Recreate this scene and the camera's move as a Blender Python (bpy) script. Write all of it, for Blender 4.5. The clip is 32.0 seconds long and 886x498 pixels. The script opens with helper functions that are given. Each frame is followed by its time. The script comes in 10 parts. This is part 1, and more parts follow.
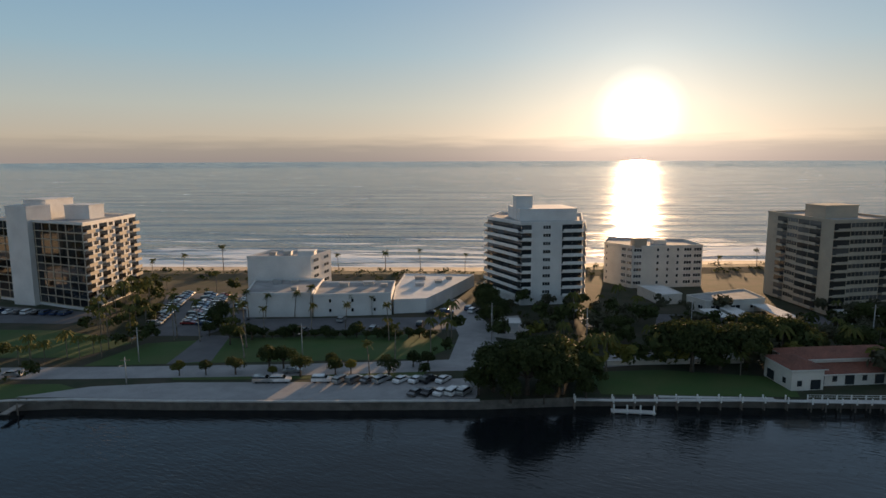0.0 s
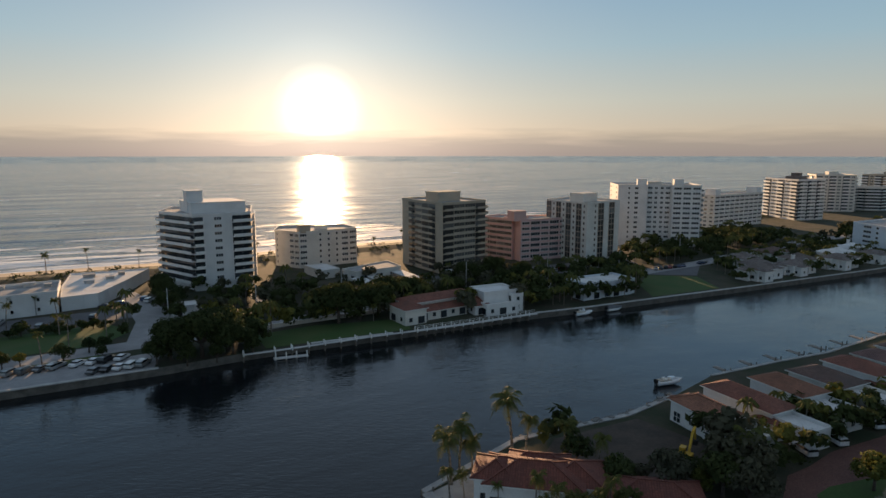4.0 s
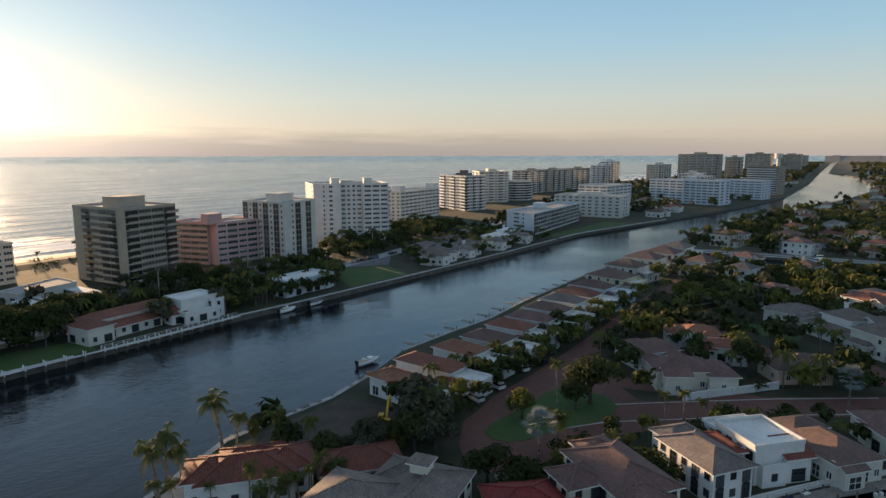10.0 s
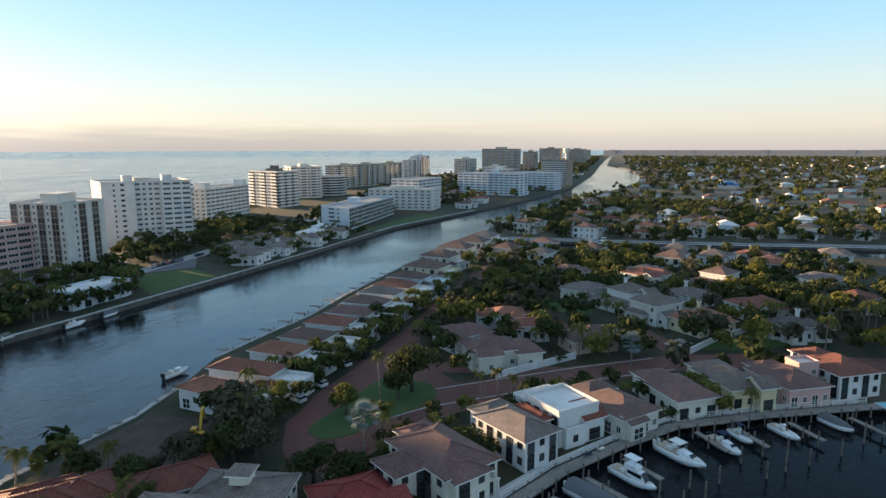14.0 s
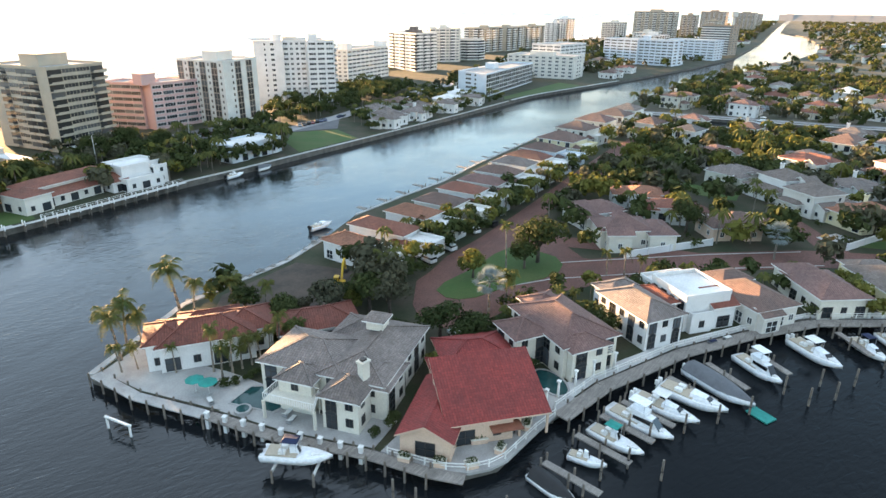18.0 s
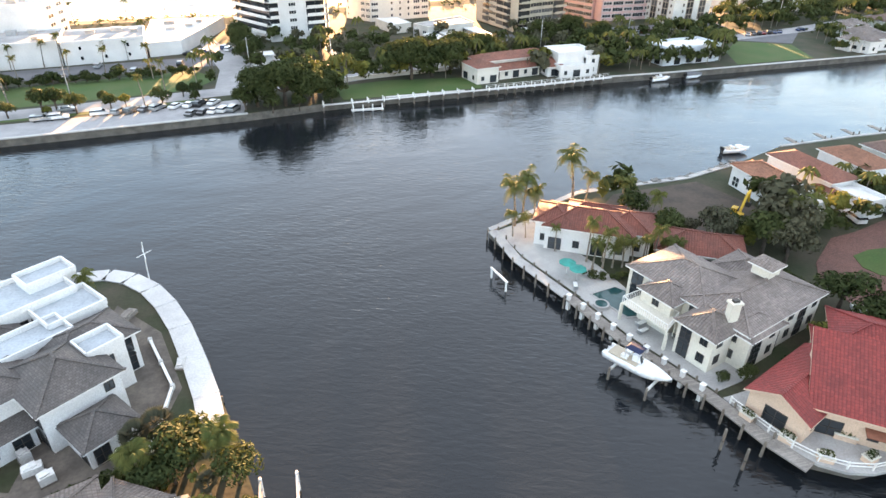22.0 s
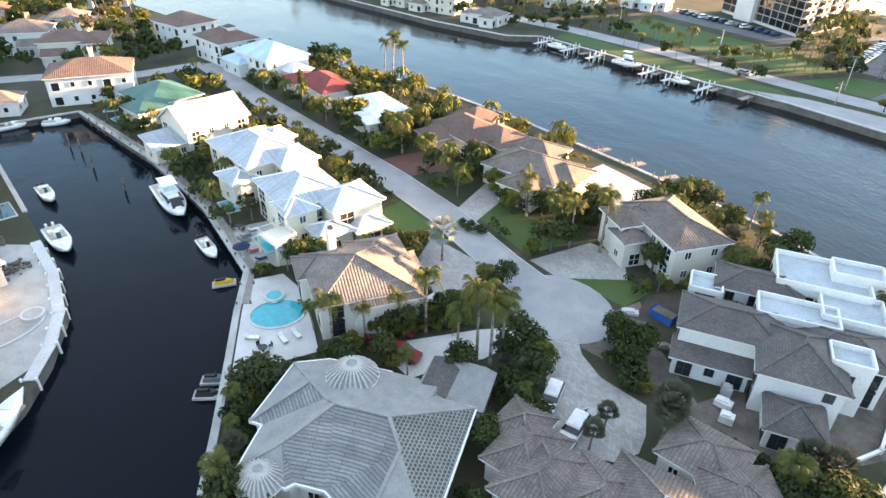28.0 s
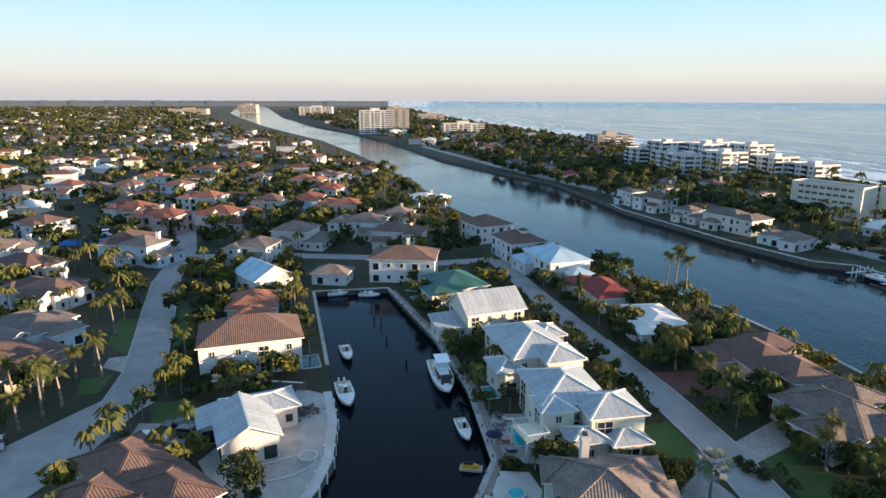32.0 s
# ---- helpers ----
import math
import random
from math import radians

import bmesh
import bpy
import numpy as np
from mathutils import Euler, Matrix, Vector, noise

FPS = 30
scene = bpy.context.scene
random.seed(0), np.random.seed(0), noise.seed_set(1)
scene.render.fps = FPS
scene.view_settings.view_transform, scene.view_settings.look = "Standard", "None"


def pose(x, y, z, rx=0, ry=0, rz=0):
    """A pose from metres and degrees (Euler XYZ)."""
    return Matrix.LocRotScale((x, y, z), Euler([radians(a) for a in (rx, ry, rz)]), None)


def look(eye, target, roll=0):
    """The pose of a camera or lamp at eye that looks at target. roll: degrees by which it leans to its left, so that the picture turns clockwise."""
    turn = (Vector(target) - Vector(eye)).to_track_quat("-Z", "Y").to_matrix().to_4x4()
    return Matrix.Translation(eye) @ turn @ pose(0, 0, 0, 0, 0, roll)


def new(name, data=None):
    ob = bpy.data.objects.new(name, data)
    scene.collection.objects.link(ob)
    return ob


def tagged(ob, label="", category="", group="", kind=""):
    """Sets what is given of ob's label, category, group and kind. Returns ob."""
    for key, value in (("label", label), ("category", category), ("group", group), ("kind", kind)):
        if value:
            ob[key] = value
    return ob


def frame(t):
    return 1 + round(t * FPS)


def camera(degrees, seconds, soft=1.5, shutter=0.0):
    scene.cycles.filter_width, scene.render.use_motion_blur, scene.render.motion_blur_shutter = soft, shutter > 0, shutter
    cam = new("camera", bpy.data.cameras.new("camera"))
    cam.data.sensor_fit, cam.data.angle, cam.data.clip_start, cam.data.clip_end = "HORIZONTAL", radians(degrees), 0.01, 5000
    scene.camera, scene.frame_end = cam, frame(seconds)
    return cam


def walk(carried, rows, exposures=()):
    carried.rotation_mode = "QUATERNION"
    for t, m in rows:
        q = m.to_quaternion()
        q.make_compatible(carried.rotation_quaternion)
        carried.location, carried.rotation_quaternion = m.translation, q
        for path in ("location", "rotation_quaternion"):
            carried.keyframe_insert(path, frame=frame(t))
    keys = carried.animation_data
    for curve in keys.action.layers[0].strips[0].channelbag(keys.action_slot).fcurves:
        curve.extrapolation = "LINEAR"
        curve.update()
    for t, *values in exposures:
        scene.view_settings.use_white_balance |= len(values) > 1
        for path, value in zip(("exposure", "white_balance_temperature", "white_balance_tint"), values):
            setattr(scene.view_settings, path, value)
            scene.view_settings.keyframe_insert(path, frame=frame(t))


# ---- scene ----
cam = camera(71.2, 32.0)
PATH = [
    (0, (-1.92, 41.611, 52.86), (-2.199, 43.571, 52.572), -0.2),
    (0.5, (0.349, 36.767, 53.38), (0.133, 38.734, 53.087), -0.2),
    (1, (2.682, 31.787, 53.812), (2.627, 33.764, 53.514), -0.1),
    (1.5, (4.231, 27.052, 53.916), (4.28, 29.029, 53.618), -0.2),
    (2, (4.849, 22.6, 53.803), (4.939, 24.576, 53.507), -0.1),
    (2.5, (4.893, 18.102, 53.67), (5.095, 20.069, 53.374), -0.1),
    (3, (4.721, 13.755, 53.596), (5.146, 15.687, 53.297), 0.0),
    (3.5, (4.084, 10.005, 53.693), (4.684, 11.889, 53.391), 0.0),
    (5.5, (0.205, 0.125, 54.412), (0.967, 1.948, 54.101), -0.0),
    (6, (-0.185, -0.17, 54.457), (0.654, 1.619, 54.145), -0.0),
    (6.5, (-0.191, -0.004, 54.474), (0.748, 1.734, 54.163), -0.0),
    (7, (-0.163, 0.193, 54.503), (0.878, 1.872, 54.192), -0.1),
    (7.5, (-0.096, 0.42, 54.496), (1.032, 2.042, 54.185), -0.0),
    (8, (-0.004, 0.498, 54.452), (1.189, 2.074, 54.143), -0.1),
    (8.5, (0.108, 0.462, 54.4), (1.365, 1.987, 54.092), -0.0),
    (9, (0.274, 0.441, 54.314), (1.603, 1.904, 54.007), -0.1),
    (9.5, (0.418, 0.407, 54.224), (1.811, 1.809, 53.917), -0.1),
    (10, (0.535, 0.407, 54.136), (1.994, 1.741, 53.83), -0.1),
    (10.5, (0.635, 0.452, 54.067), (2.155, 1.715, 53.762), -0.1),
    (11, (0.727, 0.444, 54.01), (2.302, 1.637, 53.706), -0.0),
    (11.5, (0.797, 0.45, 53.931), (2.423, 1.575, 53.628), -0.0),
    (12, (0.9, 0.52, 53.846), (2.574, 1.572, 53.544), -0.0),
    (12.5, (0.973, 0.533, 53.809), (2.689, 1.514, 53.508), 0.0),
    (13, (1.015, 0.536, 53.828), (2.767, 1.451, 53.526), 0.0),
    (13.5, (1.026, 0.538, 53.828), (2.806, 1.398, 53.527), 0.0),
    (15.5, (0.608, 0.386, 53.797), (2.365, 1.232, 53.351), 0.2),
    (16, (0.605, 0.394, 53.822), (2.345, 1.233, 53.303), 0.3),
    (16.5, (0.576, 0.421, 53.858), (2.285, 1.28, 53.274), 0.4),
    (17, (0.493, 0.447, 53.889), (2.143, 1.376, 53.246), 0.4),
    (17.5, (0.413, 0.439, 53.918), (1.986, 1.466, 53.231), 0.5),
    (18, (0.273, 0.38, 53.987), (1.746, 1.521, 53.262), 0.5),
    (18.5, (0.163, 0.362, 54.056), (1.524, 1.614, 53.294), 0.6),
    (19, (0.044, 0.386, 54.071), (1.288, 1.734, 53.274), 0.6),
    (19.5, (-0.049, 0.443, 54.076), (1.071, 1.875, 53.242), 0.7),
    (20, (-0.107, 0.447, 54.062), (0.883, 1.952, 53.193), 0.6),
    (20.5, (-0.219, 0.472, 54.009), (0.637, 2.037, 53.105), 0.7),
    (21, (-0.187, 0.419, 54.055), (0.527, 2.033, 53.114), 0.7),
    (21.5, (-0.209, 0.286, 54.0), (0.361, 1.936, 53.024), 0.8),
    (22, (-0.265, 0.089, 53.97), (0.156, 1.765, 52.963), 0.7),
    (22.5, (-0.294, -0.053, 53.95), (-0.051, 1.638, 52.91), 0.7),
    (23, (-0.306, -0.179, 53.925), (-0.249, 1.52, 52.872), 0.6),
    (23.5, (-0.416, -0.33, 53.998), (-0.554, 1.365, 52.946), 0.6),
    (24, (-0.454, -0.503, 54.115), (-0.786, 1.165, 53.063), 0.6),
    (24.5, (-0.483, -0.609, 54.178), (-1.004, 1.01, 53.126), 0.5),
    (25, (-0.554, -0.661, 54.185), (-1.257, 0.888, 53.133), 0.6),
    (25.5, (-0.568, -0.698, 54.17), (-1.441, 0.76, 53.116), 0.5),
    (27.5, (-0.704, -1.027, 53.879), (-2.106, -0.063, 52.827), 1.3),
    (28, (-0.676, -0.97, 53.785), (-2.171, -0.159, 52.732), 1.4),
    (28.5, (-0.669, -0.91, 53.717), (-2.242, -0.244, 52.677), 1.2),
    (29, (-0.671, -0.871, 53.645), (-2.317, -0.309, 52.657), 1.1),
    (29.5, (-0.623, -0.857, 53.637), (-2.334, -0.392, 52.711), 0.9),
    (30, (-0.573, -0.822, 53.622), (-2.332, -0.413, 52.763), 0.9),
    (30.5, (-0.501, -0.782, 53.621), (-2.312, -0.424, 52.851), 0.8),
    (31, (-0.434, -0.741, 53.679), (-2.3, -0.487, 53.007), 0.7),
    (31.5, (-0.459, -0.727, 53.723), (-2.371, -0.596, 53.152), 0.4),
    (32, (-0.499, -0.741, 53.787), (-2.441, -0.674, 53.315), 0.2),
]
SUN = Vector((0.160, 0.9850, 0.066)).normalized()
EXPOSURES = [(0, 0.98, 6300, 11), (7, 1.15, 6400, 10), (10, 1.4, 6150, 8), (13.5, 1.85, 5850, 5), (16, 2.5, 6000, 5), (17.2, 3.1, 6500, 8), (18.4, 3.4, 6950, 11), (20, 3.6, 7300, 14), (23, 4.0, 7700, 20), (25.5, 4.0, 7450, 18), (28, 3.65, 6800, 13), (29.5, 3.35, 6250, 10), (31, 2.5, 5700, 8), (32, 1.95, 5350, 5)]
walk(cam, [(t, look(eye, target, roll)) for t, eye, target, roll in PATH], EXPOSURES)


# ---- sky and sun ----
def build_world():
    world = bpy.data.worlds.new("sky")
    scene.world = world
    world.use_nodes = True
    nt = world.node_tree
    nt.nodes.clear()
    N, L = nt.nodes.new, nt.links.new
    out, bg = N("ShaderNodeOutputWorld"), N("ShaderNodeBackground")
    sky = N("ShaderNodeTexSky")
    sky.sky_type, sky.sun_disc = "NISHITA", False
    sky.sun_elevation, sky.sun_rotation = math.asin(SUN.z), math.atan2(SUN.x, SUN.y)
    sky.air_density, sky.dust_density, sky.ozone_density, sky.altitude = 1.0, 1.2, 1.6, 0
    co = N("ShaderNodeTexCoord")
    dot = N("ShaderNodeVectorMath")
    dot.operation = "DOT_PRODUCT"
    dot.inputs[1].default_value = SUN
    L(co.outputs["Generated"], dot.inputs[0])
    # haze: a pale band over the skyline that turns blue with height
    sep = N("ShaderNodeSeparateXYZ")
    L(co.outputs["Generated"], sep.inputs[0])
    rise = N("ShaderNodeValToRGB")
    el = rise.color_ramp.elements
    el[0].position, el[0].color = 0.0, (0.60, 0.49, 0.42, 1)
    el[1].position, el[1].color = 1.0, (0.25, 0.30, 0.37, 1)
    for p, c in ((0.03, (0.72, 0.60, 0.45)), (0.08, (0.64, 0.66, 0.58)), (0.16, (0.42, 0.61, 0.70)), (0.30, (0.23, 0.45, 0.69)), (0.5, (0.28, 0.40, 0.54))):
        e = el.new(p)
        e.color = (*c, 1)
    L(sep.outputs["Z"], rise.inputs[0])
    pale = N("ShaderNodeHueSaturation")
    pale.inputs["Saturation"].default_value, pale.inputs["Value"].default_value = 0.55, 0.10
    L(sky.outputs[0], pale.inputs["Color"])
    both = N("ShaderNodeMix")
    both.data_type = "RGBA"
    both.inputs["Factor"].default_value = 0.80
    L(pale.outputs[0], both.inputs["A"])
    L(rise.outputs[0], both.inputs["B"])
    # aureole of the low sun in the haze
    ang = N("ShaderNodeMath")
    ang.operation = "ARCCOSINE"
    L(dot.outputs["Value"], ang.inputs[0])
    ramp = N("ShaderNodeValToRGB")
    el = ramp.color_ramp.elements
    el[0].position, el[0].color = 0.0, (1, 1, 1, 1)
    el[1].position, el[1].color = 1.0, (0, 0, 0, 1)
    for p, c in ((0.011, (1, 1, 1)), (0.02, (0.05, 0.046, 0.036)), (0.045, (0.0225, 0.0200, 0.0145)), (0.060, (0.0130, 0.0106, 0.0066)), (0.074, (0.0066, 0.0048, 0.0024)), (0.12, (0.0040, 0.0026, 0.0009)), (0.24, (0.0020, 0.0011, 0.0003)), (0.5, (0.0007, 0.0004, 0.0001))):
        e = el.new(p)
        e.color = (*c, 1)
    L(ang.outputs[0], ramp.inputs[0])
    glow = N("ShaderNodeMix")
    glow.data_type, glow.blend_type = "RGBA", "ADD"
    glow.inputs["Factor"].default_value = 1.0
    gain = N("ShaderNodeVectorMath")
    gain.operation = "SCALE"
    gain.inputs["Scale"].default_value = 30.0
    L(ramp.outputs[0], gain.inputs[0])
    # low cloud bank over the sea
    stretch = N("ShaderNodeMapping")
    stretch.inputs["Scale"].default_value = (5, 5, 60)
    L(co.outputs["Generated"], stretch.inputs[0])
    puff = N("ShaderNodeTexNoise")
    puff.inputs["Scale"].default_value, puff.inputs["Detail"].default_value = 1.6, 5
    L(stretch.outputs[0], puff.inputs[0])
    edge = N("ShaderNodeMath")
    edge.operation = "MULTIPLY_ADD"
    edge.inputs[1].default_value, edge.inputs[2].default_value = 0.034, 0.010
    L(puff.outputs["Fac"], edge.inputs[0])
    under = N("ShaderNodeMapRange")
    under.inputs["From Min"].default_value, under.inputs["From Max"].default_value = -0.010, 0.012
    sub = N("ShaderNodeMath")
    sub.operation = "SUBTRACT"
    L(edge.outputs[0], sub.inputs[0])
    L(sep.outputs["Z"], sub.inputs[1])
    L(sub.outputs[0], under.inputs["Value"])
    # the bank thins out away from the sun's side
    side = N("ShaderNodeMapRange")
    side.inputs["From Min"].default_value, side.inputs["From Max"].default_value = 0.35, 0.95
    side.inputs["To Min"].default_value, side.inputs["To Max"].default_value = 0.15, 0.8
    L(dot.outputs["Value"], side.inputs["Value"])
    bank = N("ShaderNodeMath")
    bank.operation = "MULTIPLY"
    L(under.outputs[0], bank.inputs[0])
    L(side.outputs[0], bank.inputs[1])
    tint = N("ShaderNodeMix")
    tint.data_type, tint.blend_type = "RGBA", "MULTIPLY"
    tint.inputs["B"].default_value = (0.60, 0.64, 0.68, 1)
    L(bank.outputs[0], tint.inputs["Factor"])
    L(both.outputs["Result"], glow.inputs["A"])
    veil = N("ShaderNodeMath")
    veil.operation = "MULTIPLY_ADD"
    veil.inputs[1].default_value, veil.inputs[2].default_value = -0.86, 1.0
    L(under.outputs[0], veil.inputs[0])
    dimmed = N("ShaderNodeVectorMath")
    dimmed.operation = "SCALE"
    L(gain.outputs[0], dimmed.inputs[0])
    L(veil.outputs[0], dimmed.inputs["Scale"])
    L(dimmed.outputs[0], glow.inputs["B"])
    L(glow.outputs["Result"], tint.inputs["A"])
    L(tint.outputs["Result"], bg.inputs["Color"])
    bg.inputs["Strength"].default_value = 0.42
    L(bg.outputs[0], out.inputs[0])


build_world()
lamp = bpy.data.lights.new("sun", "SUN")
lamp.energy, lamp.angle, lamp.color = 4.7, radians(1.5), (1.0, 0.62, 0.32)
new("sun", lamp).matrix_world = look((0, 0, 300), Vector((0, 0, 300)) - Vector((0.160, 0.985, 0.083)))


# ---- materials ----
def nodes_of(name):
    m = bpy.data.materials.new(name)
    m.use_nodes = True
    nt = m.node_tree
    return m, nt, nt.nodes.new, nt.links.new, nt.nodes["Principled BSDF"]


def rgba(c):
    return (*c, 1.0)


def mat(name, c1, c2=None, rough=0.75, big=6.0, fine=0.25, bump=0.15, metal=0.0, rnd=0.0, coat=0.0, spec=0.4, tile=None, line=0.6, barrel=False):
    """A surface with stains at `big` metres, grain at `fine` metres, and, with tile=(w, h), rows of pieces on its UVs; barrel: round tiles in straight columns up the slope."""
    m, nt, N, L, bsdf = nodes_of(name)
    c2 = c2 or tuple(0.72 * v for v in c1)
    geo = N("ShaderNodeNewGeometry")
    n1, n2 = N("ShaderNodeTexNoise"), N("ShaderNodeTexNoise")
    n1.inputs["Scale"].default_value, n1.inputs["Detail"].default_value = 1 / big, 4
    n2.inputs["Scale"].default_value, n2.inputs["Detail"].default_value = 1 / fine, 3
    L(geo.outputs["Position"], n1.inputs["Vector"])
    L(geo.outputs["Position"], n2.inputs["Vector"])
    spread = N("ShaderNodeMapRange")
    spread.inputs["From Min"].default_value, spread.inputs["From Max"].default_value = 0.35, 0.68
    L(n1.outputs["Fac"], spread.inputs["Value"])
    mix = N("ShaderNodeMix")
    mix.data_type = "RGBA"
    mix.inputs["A"].default_value, mix.inputs["B"].default_value = rgba(c1), rgba(c2)
    L(spread.outputs[0], mix.inputs["Factor"])
    grain = N("ShaderNodeMapRange")
    grain.inputs["From Min"].default_value, grain.inputs["From Max"].default_value = 0.3, 0.7
    grain.inputs["To Min"].default_value, grain.inputs["To Max"].default_value = 0.86, 1.12
    L(n2.outputs["Fac"], grain.inputs["Value"])
    value = grain.outputs[0]
    if rnd:
        info = N("ShaderNodeObjectInfo")
        vary = N("ShaderNodeMapRange")
        vary.inputs["To Min"].default_value, vary.inputs["To Max"].default_value = 1 - rnd, 1 + rnd
        L(info.outputs["Random"], vary.inputs["Value"])
        both = N("ShaderNodeMath")
        both.operation = "MULTIPLY"
        L(vary.outputs[0], both.inputs[0])
        L(value, both.inputs[1])
        value = both.outputs[0]
    height = n2.outputs["Fac"]
    if tile:
        uv = N("ShaderNodeUVMap")
        brick = N("ShaderNodeTexBrick")
        brick.inputs["Scale"].default_value = 1.0
        brick.inputs["Brick Width"].default_value, brick.inputs["Row Height"].default_value = tile
        brick.inputs["Mortar Size"].default_value = min(tile) * (0.07 if barrel else 0.12)
        brick.inputs["Mortar Smooth"].default_value = 0.5
        brick.offset = 0.0 if barrel else 0.5
        brick.inputs["Color1"].default_value, brick.inputs["Color2"].default_value = (0.82, 0.82, 0.82, 1), (1.15, 1.15, 1.15, 1)
        brick.inputs["Mortar"].default_value = (line, line, line, 1)
        L(uv.outputs[0], brick.inputs["Vector"])
        lum = N("ShaderNodeRGBToBW")
        L(brick.outputs["Color"], lum.inputs[0])
        both = N("ShaderNodeMath")
        both.operation = "MULTIPLY"
        L(lum.outputs[0], both.inputs[0])
        L(value, both.inputs[1])
        value = both.outputs[0]
        inv = N("ShaderNodeMath")
        inv.operation = "SUBTRACT"
        inv.inputs[0].default_value = 1.0
        L(brick.outputs["Fac"], inv.inputs[1])
        height = inv.outputs[0]
        if barrel:
            # the round of each tile across the column, and the step of each course
            across, turn, crest, course = N("ShaderNodeSeparateXYZ"), N("ShaderNodeMath"), N("ShaderNodeMath"), N("ShaderNodeMath")
            L(uv.outputs[0], across.inputs[0])
            turn.operation, crest.operation, course.operation = "MULTIPLY", "SINE", "MULTIPLY_ADD"
            turn.inputs[1].default_value = math.pi / tile[0]
            L(across.outputs["X"], turn.inputs[0])
            L(turn.outputs[0], crest.inputs[0])
            hump = N("ShaderNodeMath")
            hump.operation = "ABSOLUTE"
            L(crest.outputs[0], hump.inputs[0])
            course.inputs[1].default_value = 0.35
            L(inv.outputs[0], course.inputs[0])
            L(hump.outputs[0], course.inputs[2])
            height = course.outputs[0]
    fin = N("ShaderNodeVectorMath")
    fin.operation = "SCALE"
    L(mix.outputs["Result"], fin.inputs[0])
    L(value, fin.inputs["Scale"])
    L(fin.outputs[0], bsdf.inputs["Base Color"])
    bsdf.inputs["Roughness"].default_value, bsdf.inputs["Metallic"].default_value = rough, metal
    bsdf.inputs["Specular IOR Level"].default_value = spec
    bsdf.inputs["Coat Weight"].default_value = coat
    if bump:
        b = N("ShaderNodeBump")
        b.inputs["Strength"].default_value, b.inputs["Distance"].default_value = bump, 0.12 if barrel else 0.05
        L(height, b.inputs["Height"])
        L(b.outputs[0], bsdf.inputs["Normal"])
    return m


def leaf_mat(name, c1, c2, rough=0.8, gloss=0.12):
    """Leaves: hue by object and by clump."""
    m, nt, N, L, bsdf = nodes_of(name)
    info, geo = N("ShaderNodeObjectInfo"), N("ShaderNodeNewGeometry")
    mix = N("ShaderNodeMix")
    mix.data_type = "RGBA"
    mix.inputs["A"].default_value, mix.inputs["B"].default_value = rgba(c1), rgba(c2)
    avg = N("ShaderNodeMath")
    avg.operation = "MULTIPLY_ADD"
    avg.inputs[1].default_value = 0.55
    half = N("ShaderNodeMath")
    half.operation = "MULTIPLY"
    half.inputs[1].default_value = 0.45
    L(info.outputs["Random"], half.inputs[0])
    L(geo.outputs["Random Per Island"], avg.inputs[0])
    L(half.outputs[0], avg.inputs[2])
    L(avg.outputs[0], mix.inputs["Factor"])
    L(mix.outputs["Result"], bsdf.inputs["Base Color"])
    bsdf.inputs["Roughness"].default_value = rough
    bsdf.inputs["Specular IOR Level"].default_value = gloss
    thin = N("ShaderNodeBsdfTranslucent")
    L(mix.outputs["Result"], thin.inputs["Color"])
    add = N("ShaderNodeMixShader")
    add.inputs[0].default_value = 0.25
    L(bsdf.outputs[0], add.inputs[1])
    L(thin.outputs[0], add.inputs[2])
    L(add.outputs[0], nt.nodes["Material Output"].inputs["Surface"])
    return m


def glass_mat(name, tone, rough=0.06):
    """Window glass from outside: a dark room behind a glossy pane, with some blinds drawn."""
    m, nt, N, L, bsdf = nodes_of(name)
    info = N("ShaderNodeObjectInfo")
    ramp = N("ShaderNodeValToRGB")
    el = ramp.color_ramp.elements
    el[0].position, el[0].color = 0.0, rgba(tone)
    el[1].position, el[1].color = 1.0, rgba(tuple(min(1, v * 3 + 0.03) for v in tone))
    e = el.new(0.7)
    e.color = rgba(tuple(v * 1.4 for v in tone))
    L(info.outputs["Random"], ramp.inputs[0])
    L(ramp.outputs[0], bsdf.inputs["Base Color"])
    bsdf.inputs["Roughness"].default_value = rough
    bsdf.inputs["Specular IOR Level"].default_value = 0.6
    return m


